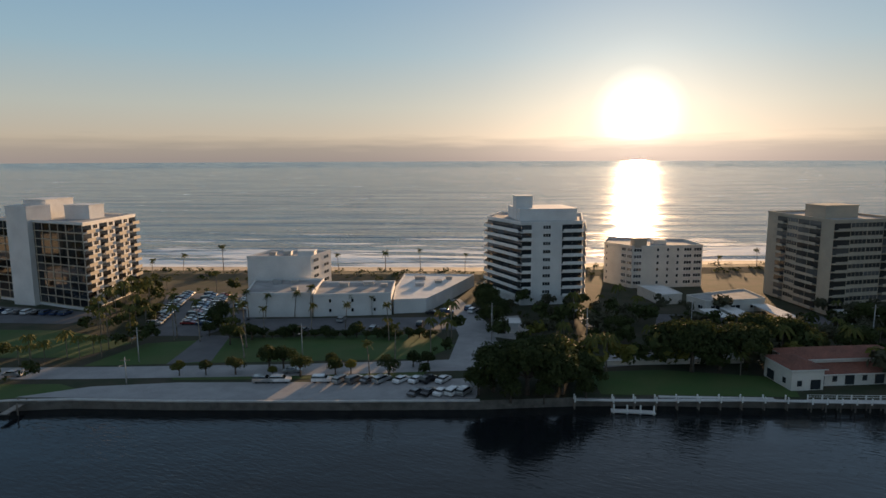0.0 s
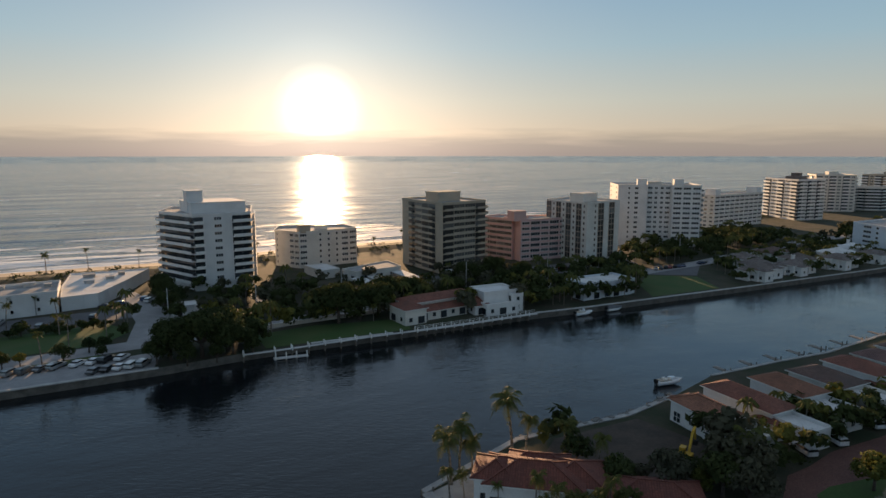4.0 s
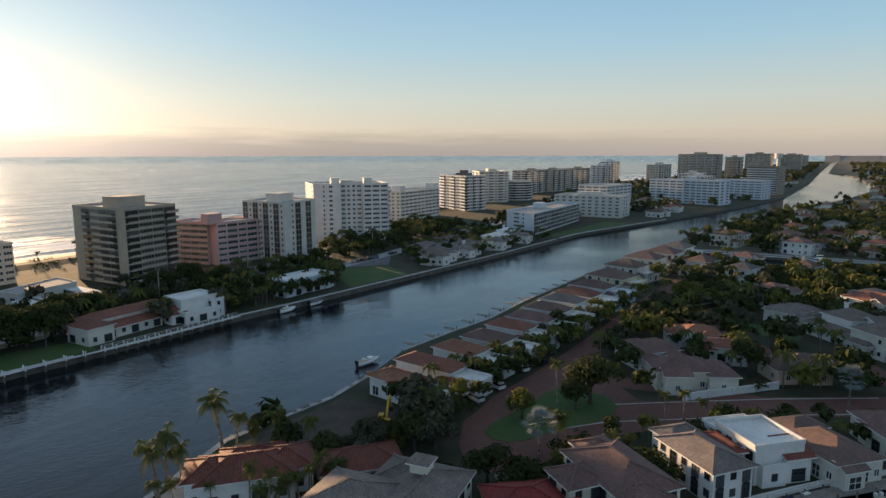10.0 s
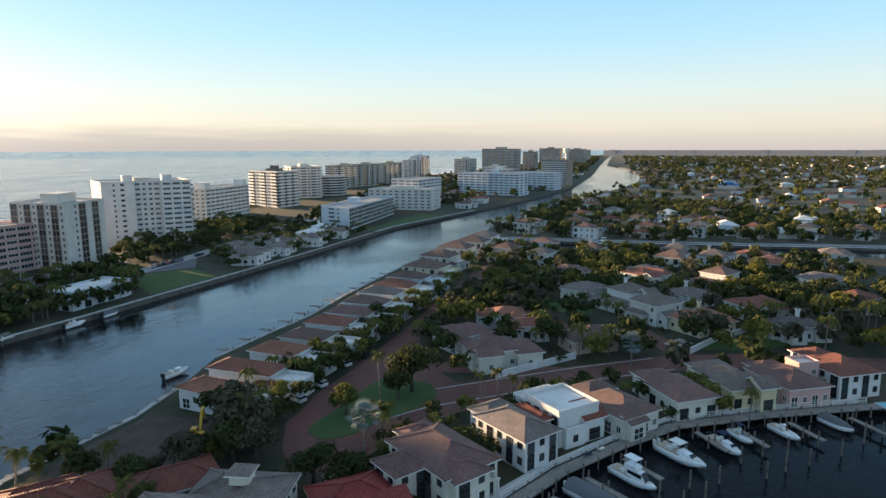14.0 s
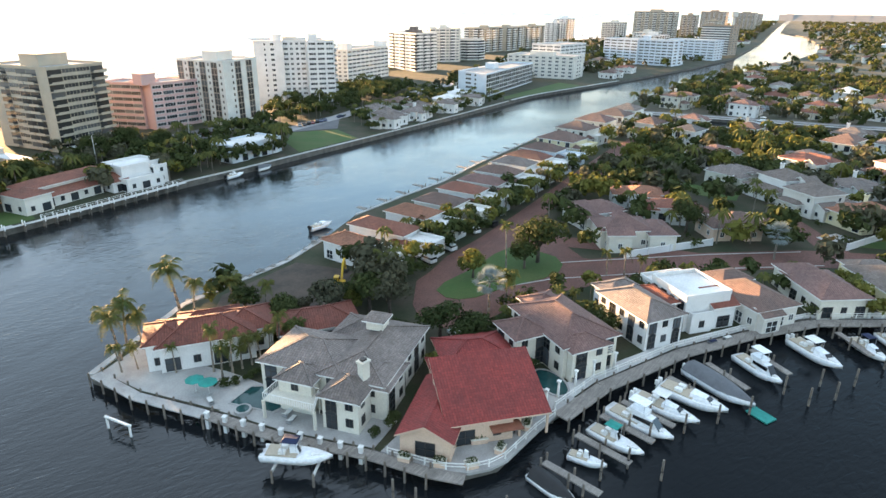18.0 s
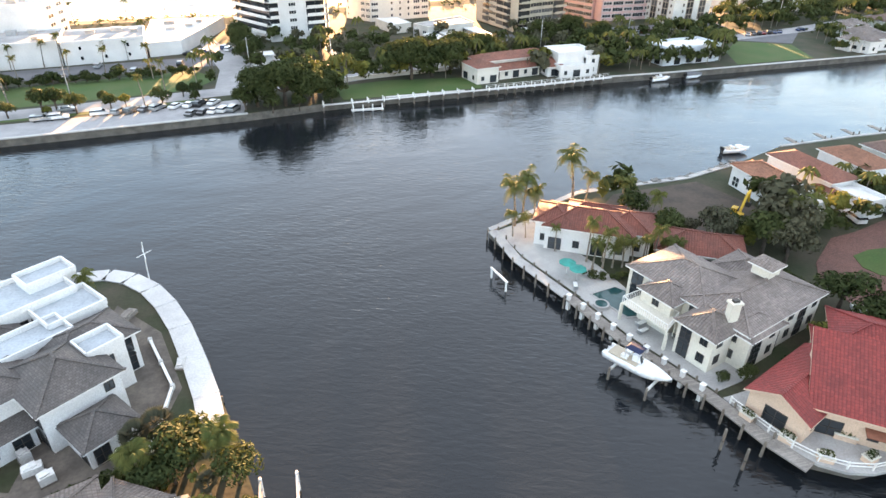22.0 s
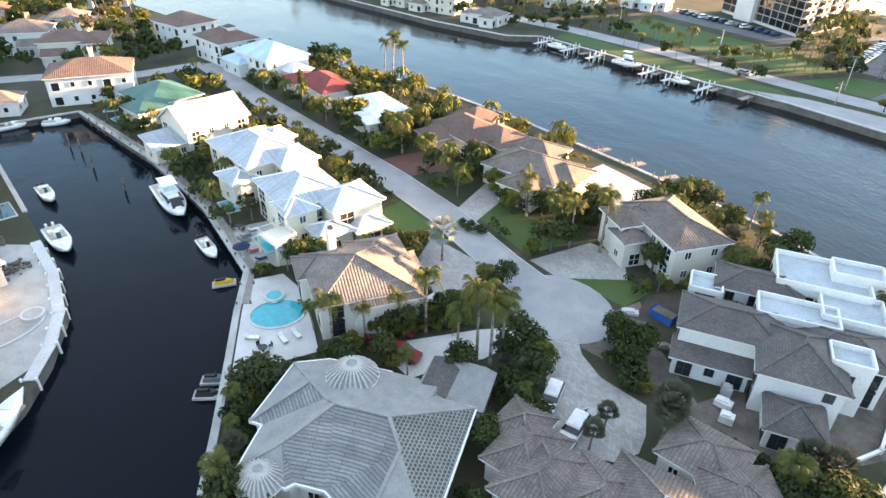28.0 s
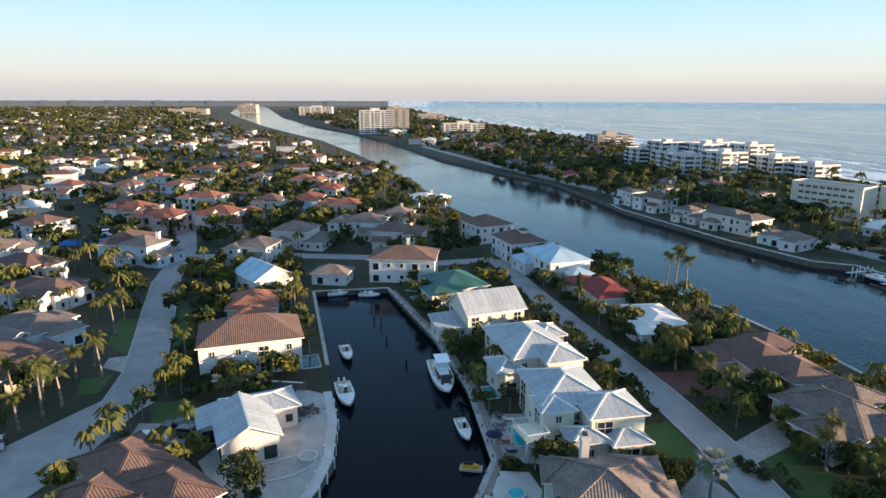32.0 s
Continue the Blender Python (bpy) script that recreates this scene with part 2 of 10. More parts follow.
def water_mat(name, deep, small, swell, rough, strength, foam=False, ior=1.33):
    m, nt, N, L, bsdf = nodes_of(name)
    geo = N("ShaderNodeNewGeometry")
    mp = N("ShaderNodeMapping")
    mp.vector_type = "TEXTURE"
    mp.inputs["Scale"].default_value = (2.6, 1.0, 1.0) if foam else (2.6, 1.0, 1.0)
    mp.inputs["Rotation"].default_value = (0, 0, radians(-9 if foam else -20))
    L(geo.outputs["Position"], mp.inputs["Vector"])
    n1, n2 = N("ShaderNodeTexNoise"), N("ShaderNodeTexNoise")
    n1.inputs["Scale"].default_value, n1.inputs["Detail"].default_value, n1.inputs["Distortion"].default_value = 1 / small, 3, 0.6
    n2.inputs["Scale"].default_value, n2.inputs["Detail"].default_value = 1 / swell, 3
    L(mp.outputs[0], n1.inputs["Vector"])
    long = N("ShaderNodeMapping")
    long.vector_type = "TEXTURE"
    long.inputs["Scale"].default_value = (7.0, 1.0, 1.0) if foam else (2.0, 1.0, 1.0)
    long.inputs["Rotation"].default_value = (0, 0, radians(6))
    L(geo.outputs["Position"], long.inputs["Vector"])
    L(long.outputs[0], n2.inputs["Vector"])
    # gusts: calmer and rougher patches
    n3 = N("ShaderNodeTexNoise")
    n3.inputs["Scale"].default_value, n3.inputs["Detail"].default_value = 0.018, 2
    L(geo.outputs["Position"], n3.inputs["Vector"])
    gust = N("ShaderNodeMapRange")
    gust.inputs["From Min"].default_value, gust.inputs["From Max"].default_value = 0.35, 0.65
    gust.inputs["To Min"].default_value, gust.inputs["To Max"].default_value = (0.35 if foam else 0.2) * strength, strength
    L(n3.outputs["Fac"], gust.inputs["Value"])
    b2, b1 = N("ShaderNodeBump"), N("ShaderNodeBump")
    b2.inputs["Strength"].default_value, b2.inputs["Distance"].default_value = 1.0 if foam else 0.12, swell * (0.12 if foam else 0.16)
    b1.inputs["Distance"].default_value = small * (0.22 if foam else 0.22)
    L(n2.outputs["Fac"], b2.inputs["Height"])
    L(b2.outputs[0], b1.inputs["Normal"])
    L(gust.outputs[0], b1.inputs["Strength"])
    L(n1.outputs["Fac"], b1.inputs["Height"])
    L(b1.outputs[0], bsdf.inputs["Normal"])
    bsdf.inputs["Base Color"].default_value = rgba(deep)
    bsdf.inputs["Roughness"].default_value = rough
    bsdf.inputs["IOR"].default_value = ior
    if ior > 1.4:
        # IOR by position: dimmer reflections up-canal and in sheltered marina, brighter on open reach
        px, drift = N("ShaderNodeSeparateXYZ"), N("ShaderNodeMapRange")
        L(geo.outputs["Position"], px.inputs[0])
        drift.inputs["From Min"].default_value, drift.inputs["From Max"].default_value = -120, 110
        drift.inputs["To Min"].default_value, drift.inputs["To Max"].default_value = 0.35, 1.0
        L(px.outputs["X"], drift.inputs["Value"])
        reach, both, lift = N("ShaderNodeMapRange"), N("ShaderNodeMath"), N("ShaderNodeMath")
        reach.inputs["From Min"].default_value, reach.inputs["From Max"].default_value = -25, 15
        shelter = N("ShaderNodeMath")
        shelter.operation = "MULTIPLY_ADD"
        shelter.inputs[1].default_value = -0.6
        L(px.outputs["X"], shelter.inputs[0])
        L(px.outputs["Y"], shelter.inputs[2])
        L(shelter.outputs[0], reach.inputs["Value"])
        both.operation, lift.operation = "MULTIPLY", "MULTIPLY_ADD"
        L(drift.outputs[0], both.inputs[0])
        L(reach.outputs[0], both.inputs[1])
        lift.inputs[1].default_value, lift.inputs[2].default_value = ior + 0.10 - 1.12, 1.12
        L(both.outputs[0], lift.inputs[0])
        L(lift.outputs[0], bsdf.inputs["IOR"])
    if foam:
        bsdf.inputs["Specular IOR Level"].default_value = 0.34
        # crests that break along the shore: the UV's v is the distance from the waterline
        uv = N("ShaderNodeUVMap")
        sep = N("ShaderNodeSeparateXYZ")
        L(uv.outputs[0], sep.inputs[0])
        st = N("ShaderNodeMapping")
        st.inputs["Scale"].default_value = (0.010, 0.055, 1)
        L(uv.outputs[0], st.inputs["Vector"])
        nf = N("ShaderNodeTexNoise")
        nf.inputs["Scale"].default_value, nf.inputs["Detail"].default_value, nf.inputs["Roughness"].default_value = 1.0, 6, 0.62
        L(st.outputs[0], nf.inputs["Vector"])
        near = N("ShaderNodeMapRange")
        near.inputs["From Min"].default_value, near.inputs["From Max"].default_value = 0.0, 190.0
        near.inputs["To Min"].default_value, near.inputs["To Max"].default_value = 0.37, 0.66
        L(sep.outputs["Y"], near.inputs["Value"])
        cut = N("ShaderNodeMath")
        cut.operation = "SUBTRACT"
        L(nf.outputs["Fac"], cut.inputs[0])
        L(near.outputs[0], cut.inputs[1])
        soft = N("ShaderNodeMapRange")
        soft.inputs["From Min"].default_value, soft.inputs["From Max"].default_value = 0.0, 0.06
        L(cut.outputs[0], soft.inputs["Value"])
        mix = N("ShaderNodeMix")
        mix.data_type = "RGBA"
        mix.inputs["A"].default_value, mix.inputs["B"].default_value = rgba(deep), (0.75, 0.78, 0.78, 1)
        L(soft.outputs[0], mix.inputs["Factor"])
        L(mix.outputs["Result"], bsdf.inputs["Base Color"])
        # wind streaks: rougher and smoother bands along the shore
        streak_map, streak = N("ShaderNodeMapping"), N("ShaderNodeTexNoise")
        streak_map.inputs["Scale"].default_value = (0.0035, 0.030, 1)
        L(uv.outputs[0], streak_map.inputs["Vector"])
        streak.inputs["Scale"].default_value, streak.inputs["Detail"].default_value, streak.inputs["Roughness"].default_value = 1.0, 5, 0.6
        L(streak_map.outputs[0], streak.inputs["Vector"])
        calm = N("ShaderNodeMapRange")
        calm.inputs["From Min"].default_value, calm.inputs["From Max"].default_value = 0.36, 0.64
        calm.inputs["To Min"].default_value, calm.inputs["To Max"].default_value = 0.05, 0.20
        L(streak.outputs["Fac"], calm.inputs["Value"])
        rg = N("ShaderNodeMapRange")
        rg.inputs["To Max"].default_value = 0.9
        L(calm.outputs[0], rg.inputs["To Min"])
        L(soft.outputs[0], rg.inputs["Value"])
        L(rg.outputs[0], bsdf.inputs["Roughness"])
    return m


M = {
    "sea": water_mat("sea_water", (0.024, 0.052, 0.078), 3.5, 30.0, 0.17, 1.0, True),
    "canal": water_mat("canal_water", (0.009, 0.011, 0.013), 0.75, 8.0, 0.05, 0.62, False, 1.45),
    "narrow": water_mat("narrow_canal_water", (0.004, 0.006, 0.010), 0.7, 7.0, 0.05, 0.35, False, 1.16),
    "lawn": mat("lawn_grass", (0.042, 0.088, 0.018), (0.065, 0.092, 0.026), 0.9, 9, 0.3, 0.5),
    "scrub": mat("planted_soil", (0.026, 0.036, 0.014), (0.062, 0.052, 0.034), 0.95, 7, 0.5, 0.5),
    "far": mat("wooded_ground", (0.050, 0.055, 0.030), (0.13, 0.112, 0.082), 0.95, 30, 4.0, 0.5),
    # skyline land: the haze of distance is put into its pale base colour
    "hazedland": mat("hazed_distant_land", (0.20, 0.185, 0.17), (0.15, 0.145, 0.14), 0.95, 60, 8.0, 0.0),
    "sand": mat("beach_sand", (0.40, 0.325, 0.235), (0.31, 0.25, 0.185), 0.9, 14, 0.6, 0.4),
    "soil": mat("dark_turned_soil", (0.085, 0.064, 0.050), (0.052, 0.042, 0.034), 0.95, 3, 0.5, 0.7),
    "stone": mat("grey_boulder_stone", (0.20, 0.19, 0.175), (0.12, 0.115, 0.105), 0.9, 1.5, 0.2, 0.6),
    "deckgrey": mat("pale_blue_grey_deck_membrane", (0.40, 0.44, 0.47), (0.32, 0.355, 0.38), 0.7, 2.5, 0.3, 0.15),
    "dirt": mat("bare_dirt", (0.155, 0.130, 0.108), (0.080, 0.069, 0.060), 0.95, 2.2, 0.4, 0.8),
    "asphalt": mat("grey_asphalt", (0.13, 0.13, 0.137), (0.095, 0.095, 0.10), 0.85, 5, 0.15, 0.2),
    "street": mat("pale_street", (0.33, 0.325, 0.325), (0.26, 0.257, 0.26), 0.85, 4, 0.15, 0.2),
    "paver": mat("red_brick_paving", (0.17, 0.080, 0.062), (0.125, 0.062, 0.050), 0.85, 5, 0.3, 0.3, tile=(0.4, 0.2)),
    "drive": mat("pale_drive_paving", (0.40, 0.375, 0.355), (0.31, 0.29, 0.275), 0.8, 3, 0.2, 0.3, tile=(0.6, 0.3), line=0.75),
    "concrete": mat("grey_concrete", (0.42, 0.41, 0.39), (0.31, 0.30, 0.29), 0.85, 3, 0.2, 0.2),
    "whitecon": mat("white_concrete", (0.55, 0.54, 0.52), (0.44, 0.43, 0.42), 0.8, 4, 0.2, 0.15),
    "kerb": mat("kerb_concrete", (0.48, 0.47, 0.45), (0.38, 0.37, 0.36), 0.85, 2, 0.2, 0.2),
    "deck": mat("grey_timber_deck", (0.30, 0.27, 0.24), (0.22, 0.195, 0.175), 0.85, 2, 0.2, 0.5, tile=(3.0, 0.15)),
    "pile": mat("weathered_pile_timber", (0.20, 0.17, 0.14), (0.12, 0.10, 0.085), 0.9, 1, 0.1, 0.4),
    "wallwet": mat("stained_seawall", (0.16, 0.145, 0.125), (0.085, 0.078, 0.068), 0.85, 2, 0.3, 0.4),
    "pool": mat("turquoise_pool_water", (0.02, 0.30, 0.36), (0.03, 0.36, 0.42), 0.08, 3, 0.8, 0.05, coat=0.3),
    "pooldark": mat("dark_pool_water", (0.012, 0.055, 0.055), (0.02, 0.07, 0.07), 0.06, 3, 0.8, 0.05),
    "white": mat("white_stucco", (0.70, 0.69, 0.67), (0.60, 0.59, 0.575), 0.85, 5, 0.15, 0.1),
    "offwhite": mat("offwhite_stucco", (0.66, 0.63, 0.57), (0.56, 0.53, 0.48), 0.85, 5, 0.15, 0.1),
    "cream": mat("cream_stucco", (0.68, 0.64, 0.55), (0.58, 0.545, 0.47), 0.85, 5, 0.15, 0.1),
    "yellow": mat("pale_yellow_stucco", (0.70, 0.62, 0.40), (0.60, 0.53, 0.35), 0.85, 5, 0.15, 0.1),
    "paleyel": mat("primrose_stucco", (0.70, 0.68, 0.55), (0.61, 0.595, 0.49), 0.85, 5, 0.15, 0.1),
    "peach": mat("peach_stucco", (0.66, 0.48, 0.36), (0.57, 0.42, 0.32), 0.85, 5, 0.15, 0.1),
    "pink": mat("pink_stucco", (0.62, 0.40, 0.36), (0.54, 0.36, 0.33), 0.85, 5, 0.15, 0.1),
    "tan": mat("tan_stucco", (0.46, 0.39, 0.30), (0.38, 0.33, 0.26), 0.85, 6, 0.15, 0.1),
    "brownst": mat("brown_stucco", (0.38, 0.30, 0.23), (0.31, 0.25, 0.20), 0.85, 6, 0.15, 0.1),
    "bluewhite": mat("pale_blue_white_stucco", (0.62, 0.67, 0.72), (0.54, 0.58, 0.63), 0.85, 6, 0.15, 0.1),
    "roofflat": mat("grey_flat_roofing", (0.38, 0.37, 0.36), (0.26, 0.255, 0.25), 0.9, 4, 0.3, 0.3),
    "roofwhite": mat("white_roof_membrane", (0.72, 0.71, 0.69), (0.56, 0.55, 0.53), 0.8, 5, 0.3, 0.15),
    "t_red": mat("red_clay_tiles", (0.26, 0.040, 0.034), (0.20, 0.036, 0.032), 0.75, 4, 0.3, 0.7, rnd=0.08, tile=(0.40, 0.42), barrel=True),
    "t_terra": mat("terracotta_tiles", (0.24, 0.092, 0.062), (0.18, 0.074, 0.052), 0.8, 4, 0.3, 0.7, rnd=0.15, tile=(0.40, 0.42), barrel=True),
    "t_redbrown": mat("red_brown_tiles", (0.20, 0.062, 0.042), (0.15, 0.052, 0.038), 0.8, 4, 0.3, 0.7, rnd=0.1, tile=(0.40, 0.42), barrel=True),
    "t_orange": mat("orange_clay_tiles", (0.31, 0.137, 0.083), (0.24, 0.108, 0.068), 0.8, 4, 0.3, 0.7, rnd=0.12, tile=(0.40, 0.42), barrel=True),
    "t_brown": mat("brown_roof_tiles", (0.175, 0.105, 0.085), (0.125, 0.085, 0.072), 0.8, 4, 0.3, 0.7, rnd=0.15, tile=(0.40, 0.42), barrel=True),
    "t_mauve": mat("mauve_roof_tiles", (0.21, 0.118, 0.102), (0.155, 0.092, 0.082), 0.8, 4, 0.3, 0.7, rnd=0.1, tile=(0.40, 0.42), barrel=True),
    "t_tan": mat("tan_roof_tiles", (0.205, 0.165, 0.143), (0.15, 0.122, 0.108), 0.8, 3, 0.3, 0.8, rnd=0.1, tile=(0.40, 0.42), barrel=True),
    "t_grey": mat("grey_roof_tiles", (0.235, 0.192, 0.172), (0.165, 0.136, 0.123), 0.8, 3, 0.3, 0.8, rnd=0.1, tile=(0.40, 0.42), barrel=True),
    "t_dark": mat("dark_slate_tiles", (0.125, 0.108, 0.10), (0.088, 0.080, 0.076), 0.75, 3, 0.3, 0.6, rnd=0.1, tile=(0.4, 0.3)),
    "t_shake": mat("pale_grey_shakes", (0.215, 0.215, 0.215), (0.165, 0.168, 0.172), 0.75, 2.5, 0.3, 0.9, tile=(7.0, 0.36), line=0.45),
    "t_smooth": mat("pale_grey_roof_coating", (0.27, 0.265, 0.255), (0.21, 0.208, 0.205), 0.8, 2.0, 0.25, 0.3),
    "t_lattice": mat("pale_pierced_roof_tiles", (0.085, 0.085, 0.08), (0.065, 0.065, 0.062), 0.8, 2.5, 0.3, 0.9, tile=(0.46, 0.40), line=4.2),
    "t_green": mat("green_metal_roofing", (0.045, 0.13, 0.105), (0.035, 0.10, 0.085), 0.45, 5, 0.4, 0.6, tile=(0.45, 40.0)),
    "t_metal": mat("white_metal_roofing", (0.38, 0.42, 0.46), (0.32, 0.36, 0.40), 0.45, 5, 0.4, 0.7, tile=(0.45, 40.0), line=0.7),
    "t_blue": mat("pale_blue_metal_roofing", (0.40, 0.54, 0.66), (0.34, 0.47, 0.58), 0.4, 5, 0.4, 0.7, tile=(0.45, 40.0), line=0.7),
    "glass": glass_mat("window_glass", (0.018, 0.022, 0.026)),
    "glassb": glass_mat("balcony_door_glass", (0.035, 0.035, 0.035), 0.15),
    "glassdark": glass_mat("smoked_glass", (0.006, 0.007, 0.009), 0.05),
    "trim": mat("white_painted_trim", (0.76, 0.75, 0.72), (0.68, 0.67, 0.64), 0.6, 3, 0.2, 0.05),
    "darktrim": mat("dark_bronze_frame", (0.045, 0.04, 0.036), None, 0.5, 3, 0.2, 0.05),
    "rail": mat("painted_railing", (0.62, 0.61, 0.58), (0.52, 0.51, 0.49), 0.6, 3, 0.2, 0.05),
    "barkp": mat("palm_trunk_bark", (0.24, 0.205, 0.165), (0.17, 0.145, 0.12), 0.95, 0.6, 0.1, 0.6, rnd=0.2),
    "bark": mat("tree_bark", (0.11, 0.085, 0.065), (0.07, 0.056, 0.045), 0.95, 0.6, 0.1, 0.6, rnd=0.2),
    "frond": leaf_mat("palm_fronds", (0.050, 0.074, 0.022), (0.13, 0.122, 0.036)),
    "leaf": leaf_mat("broad_leaves", (0.021, 0.035, 0.013), (0.070, 0.082, 0.028)),
    "leafy": leaf_mat("yellow_green_leaves", (0.075, 0.090, 0.022), (0.17, 0.155, 0.038)),
    "leafo": leaf_mat("olive_grey_leaves", (0.052, 0.055, 0.036), (0.105, 0.100, 0.062)),
    "leafs": leaf_mat("silver_fronds", (0.14, 0.175, 0.175), (0.24, 0.275, 0.265)),
    "leafr": leaf_mat("purple_red_leaves", (0.12, 0.02, 0.03), (0.20, 0.04, 0.05)),
    "gel": mat("white_boat_gelcoat", (0.80, 0.81, 0.82), (0.74, 0.75, 0.76), 0.25, 3, 0.5, 0.0, coat=0.4),
    "navy": mat("navy_canvas", (0.012, 0.02, 0.06), None, 0.8, 1, 0.1, 0.1),
    "teal": mat("teal_canvas", (0.02, 0.26, 0.22), None, 0.8, 1, 0.1, 0.1),
    "greycan": mat("grey_canvas_cover", (0.13, 0.135, 0.145), (0.10, 0.105, 0.115), 0.8, 1, 0.1, 0.2),
    "black": mat("black_rubber", (0.018, 0.018, 0.019), None, 0.6, 1, 0.1, 0.05),
    "steel": mat("galvanised_steel", (0.45, 0.46, 0.47), (0.36, 0.37, 0.38), 0.45, 1, 0.1, 0.05, metal=0.7),
    "digger": mat("yellow_machine_paint", (0.60, 0.36, 0.02), (0.48, 0.29, 0.03), 0.5, 1, 0.2, 0.05),
    "bluetarp": mat("blue_tarpaulin", (0.02, 0.12, 0.42), (0.03, 0.16, 0.48), 0.5, 2, 0.3, 0.3),
    "redcan": mat("red_canvas", (0.42, 0.03, 0.03), None, 0.8, 1, 0.1, 0.1),
    "rustcan": mat("rust_brown_awning", (0.23, 0.085, 0.05), None, 0.85, 1, 0.1, 0.1),
}
CARS = [mat("car_paint_" + n, c, None, 0.3, 3, 0.5, 0.0, coat=0.6, metal=mt) for n, c, mt in (
    ("white", (0.75, 0.75, 0.75), 0), ("silver", (0.42, 0.43, 0.44), 0.5), ("black", (0.015, 0.015, 0.017), 0), ("grey", (0.13, 0.135, 0.14), 0.4),
    ("blue", (0.03, 0.06, 0.14), 0.2), ("red", (0.22, 0.02, 0.02), 0.0), ("beige", (0.38, 0.33, 0.26), 0.3))]


# ---- mesh tools ----
class MB:
    """Collects the faces of one mesh. Each face has a material slot; UVs are metres along the face and up its slope."""

    def __init__(self, at=(0, 0, 0)):
        self.v, self.f, self.m, self.o = [], [], [], Vector(at)

    def add(self, pts, faces, mi=0):
        n = len(self.v)
        self.v += [(p[0] - self.o.x, p[1] - self.o.y, p[2] - self.o.z) for p in pts]
        self.f += [tuple(n + i for i in f) for f in faces]
        self.m += [mi] * len(faces)
        return self

    def prism(self, poly, z0, z1, mi=0, cap=None, bottom=False):
        n = len(poly)
        area = sum(poly[i][0] * poly[(i + 1) % n][1] - poly[(i + 1) % n][0] * poly[i][1] for i in range(n))
        if area < 0:
            poly = poly[::-1]
        pts = [(x, y, z0) for x, y in poly] + [(x, y, z1) for x, y in poly]
        self.add(pts, [(i, (i + 1) % n, n + (i + 1) % n, n + i) for i in range(n)], mi)
        self.add(pts[n:], [tuple(range(n))], mi if cap is None else cap)
        if bottom:
            self.add(pts[:n], [tuple(range(n))[::-1]], mi)
        return self

    def box(self, x, y, z0, w, d, h, rot=0, mi=0, cap=None):
        return self.prism(rect(x, y, w, d, rot), z0, z0 + h, mi, cap, True)

    def beam(self, a, b, w, h, mi=0):
        """A bar from a to b, w wide and h high."""
        a, b = Vector(a), Vector(b)
        u = b - a
        s = u.cross(Vector((0, 0, 1)))
        s = (s.normalized() if s.length > 1e-6 else Vector((1, 0, 0))) * w / 2
        t = s.cross(u).normalized() * h / 2
        pts = [p + i * s + j * t for p in (a, b) for i, j in ((-1, -1), (1, -1), (1, 1), (-1, 1))]
        return self.add(pts, [(0, 1, 5, 4), (1, 2, 6, 5), (2, 3, 7, 6), (3, 0, 4, 7), (3, 2, 1, 0), (4, 5, 6, 7)], mi)

    def tube(self, a, b, r0, r1, n=8, mi=0):
        a, b = Vector(a), Vector(b)
        q = (b - a).to_track_quat("Z", "Y").to_matrix()
        ring = [Vector((math.cos(2 * math.pi * i / n), math.sin(2 * math.pi * i / n), 0)) for i in range(n)]
        pts = [a + q @ (p * r0) for p in ring] + [b + q @ (p * r1) for p in ring]
        return self.add(pts, [(i, (i + 1) % n, n + (i + 1) % n, n + i) for i in range(n)] + [tuple(range(n, 2 * n)), tuple(range(n))[::-1]], mi)

    def lattice(self, f, x, z, w, h, nx, nz, out=0.09, depth=0.06, bar=0.08, fm=2, gm=1):
        """A glazed frame in one piece, centred on x along the wall: bars stand out, panes lie deeper."""
        xs, zs = [x - w / 2], [z]
        for n, size, line in ((nx, w, xs), (nz, h, zs)):
            pane = (size - bar * (n + 1)) / n
            for i in range(n):
                line += [line[-1] + bar, line[-1] + bar + pane]
            line.append(line[-1] + bar)
        deep = lambda i, j: out - depth if i % 2 and j % 2 else out
        for i in range(len(xs) - 1):
            for j in range(len(zs) - 1):
                y = deep(i, j)
                self.add([f((a, y, b)) for a, b in ((xs[i], zs[j]), (xs[i + 1], zs[j]), (xs[i + 1], zs[j + 1]), (xs[i], zs[j + 1]))], [(3, 2, 1, 0)], gm if y < out else fm)
                if y < out:
                    c = [(xs[i], zs[j]), (xs[i + 1], zs[j]), (xs[i + 1], zs[j + 1]), (xs[i], zs[j + 1])]
                    for k in range(4):
                        (a, b), (d, e) = c[k], c[(k + 1) % 4]
                        self.add([f((a, y, b)), f((d, y, e)), f((d, out, e)), f((a, out, b))], [(0, 1, 2, 3)], fm)
        for i in range(len(xs) - 1):
            for zz in (zs[0], zs[-1]):
                self.add([f((xs[i], 0, zz)), f((xs[i + 1], 0, zz)), f((xs[i + 1], out, zz)), f((xs[i], out, zz))], [(0, 1, 2, 3)], fm)
        for j in range(len(zs) - 1):
            for xx in (xs[0], xs[-1]):
                self.add([f((xx, 0, zs[j])), f((xx, 0, zs[j + 1])), f((xx, out, zs[j + 1])), f((xx, out, zs[j]))], [(0, 1, 2, 3)], fm)
        return self

    def profile(self, f, x, w, line, slots):
        """A closed outline in y and z, drawn out along the wall over a width w, with end faces."""
        n = len(line)
        a, b = [f((x - w / 2, y, z)) for y, z in line], [f((x + w / 2, y, z)) for y, z in line]
        for i in range(n):
            j = (i + 1) % n
            self.add([a[i], a[j], b[j], b[i]], [(3, 2, 1, 0)], slots[i])
        self.add(a, [tuple(range(n))], slots[0])
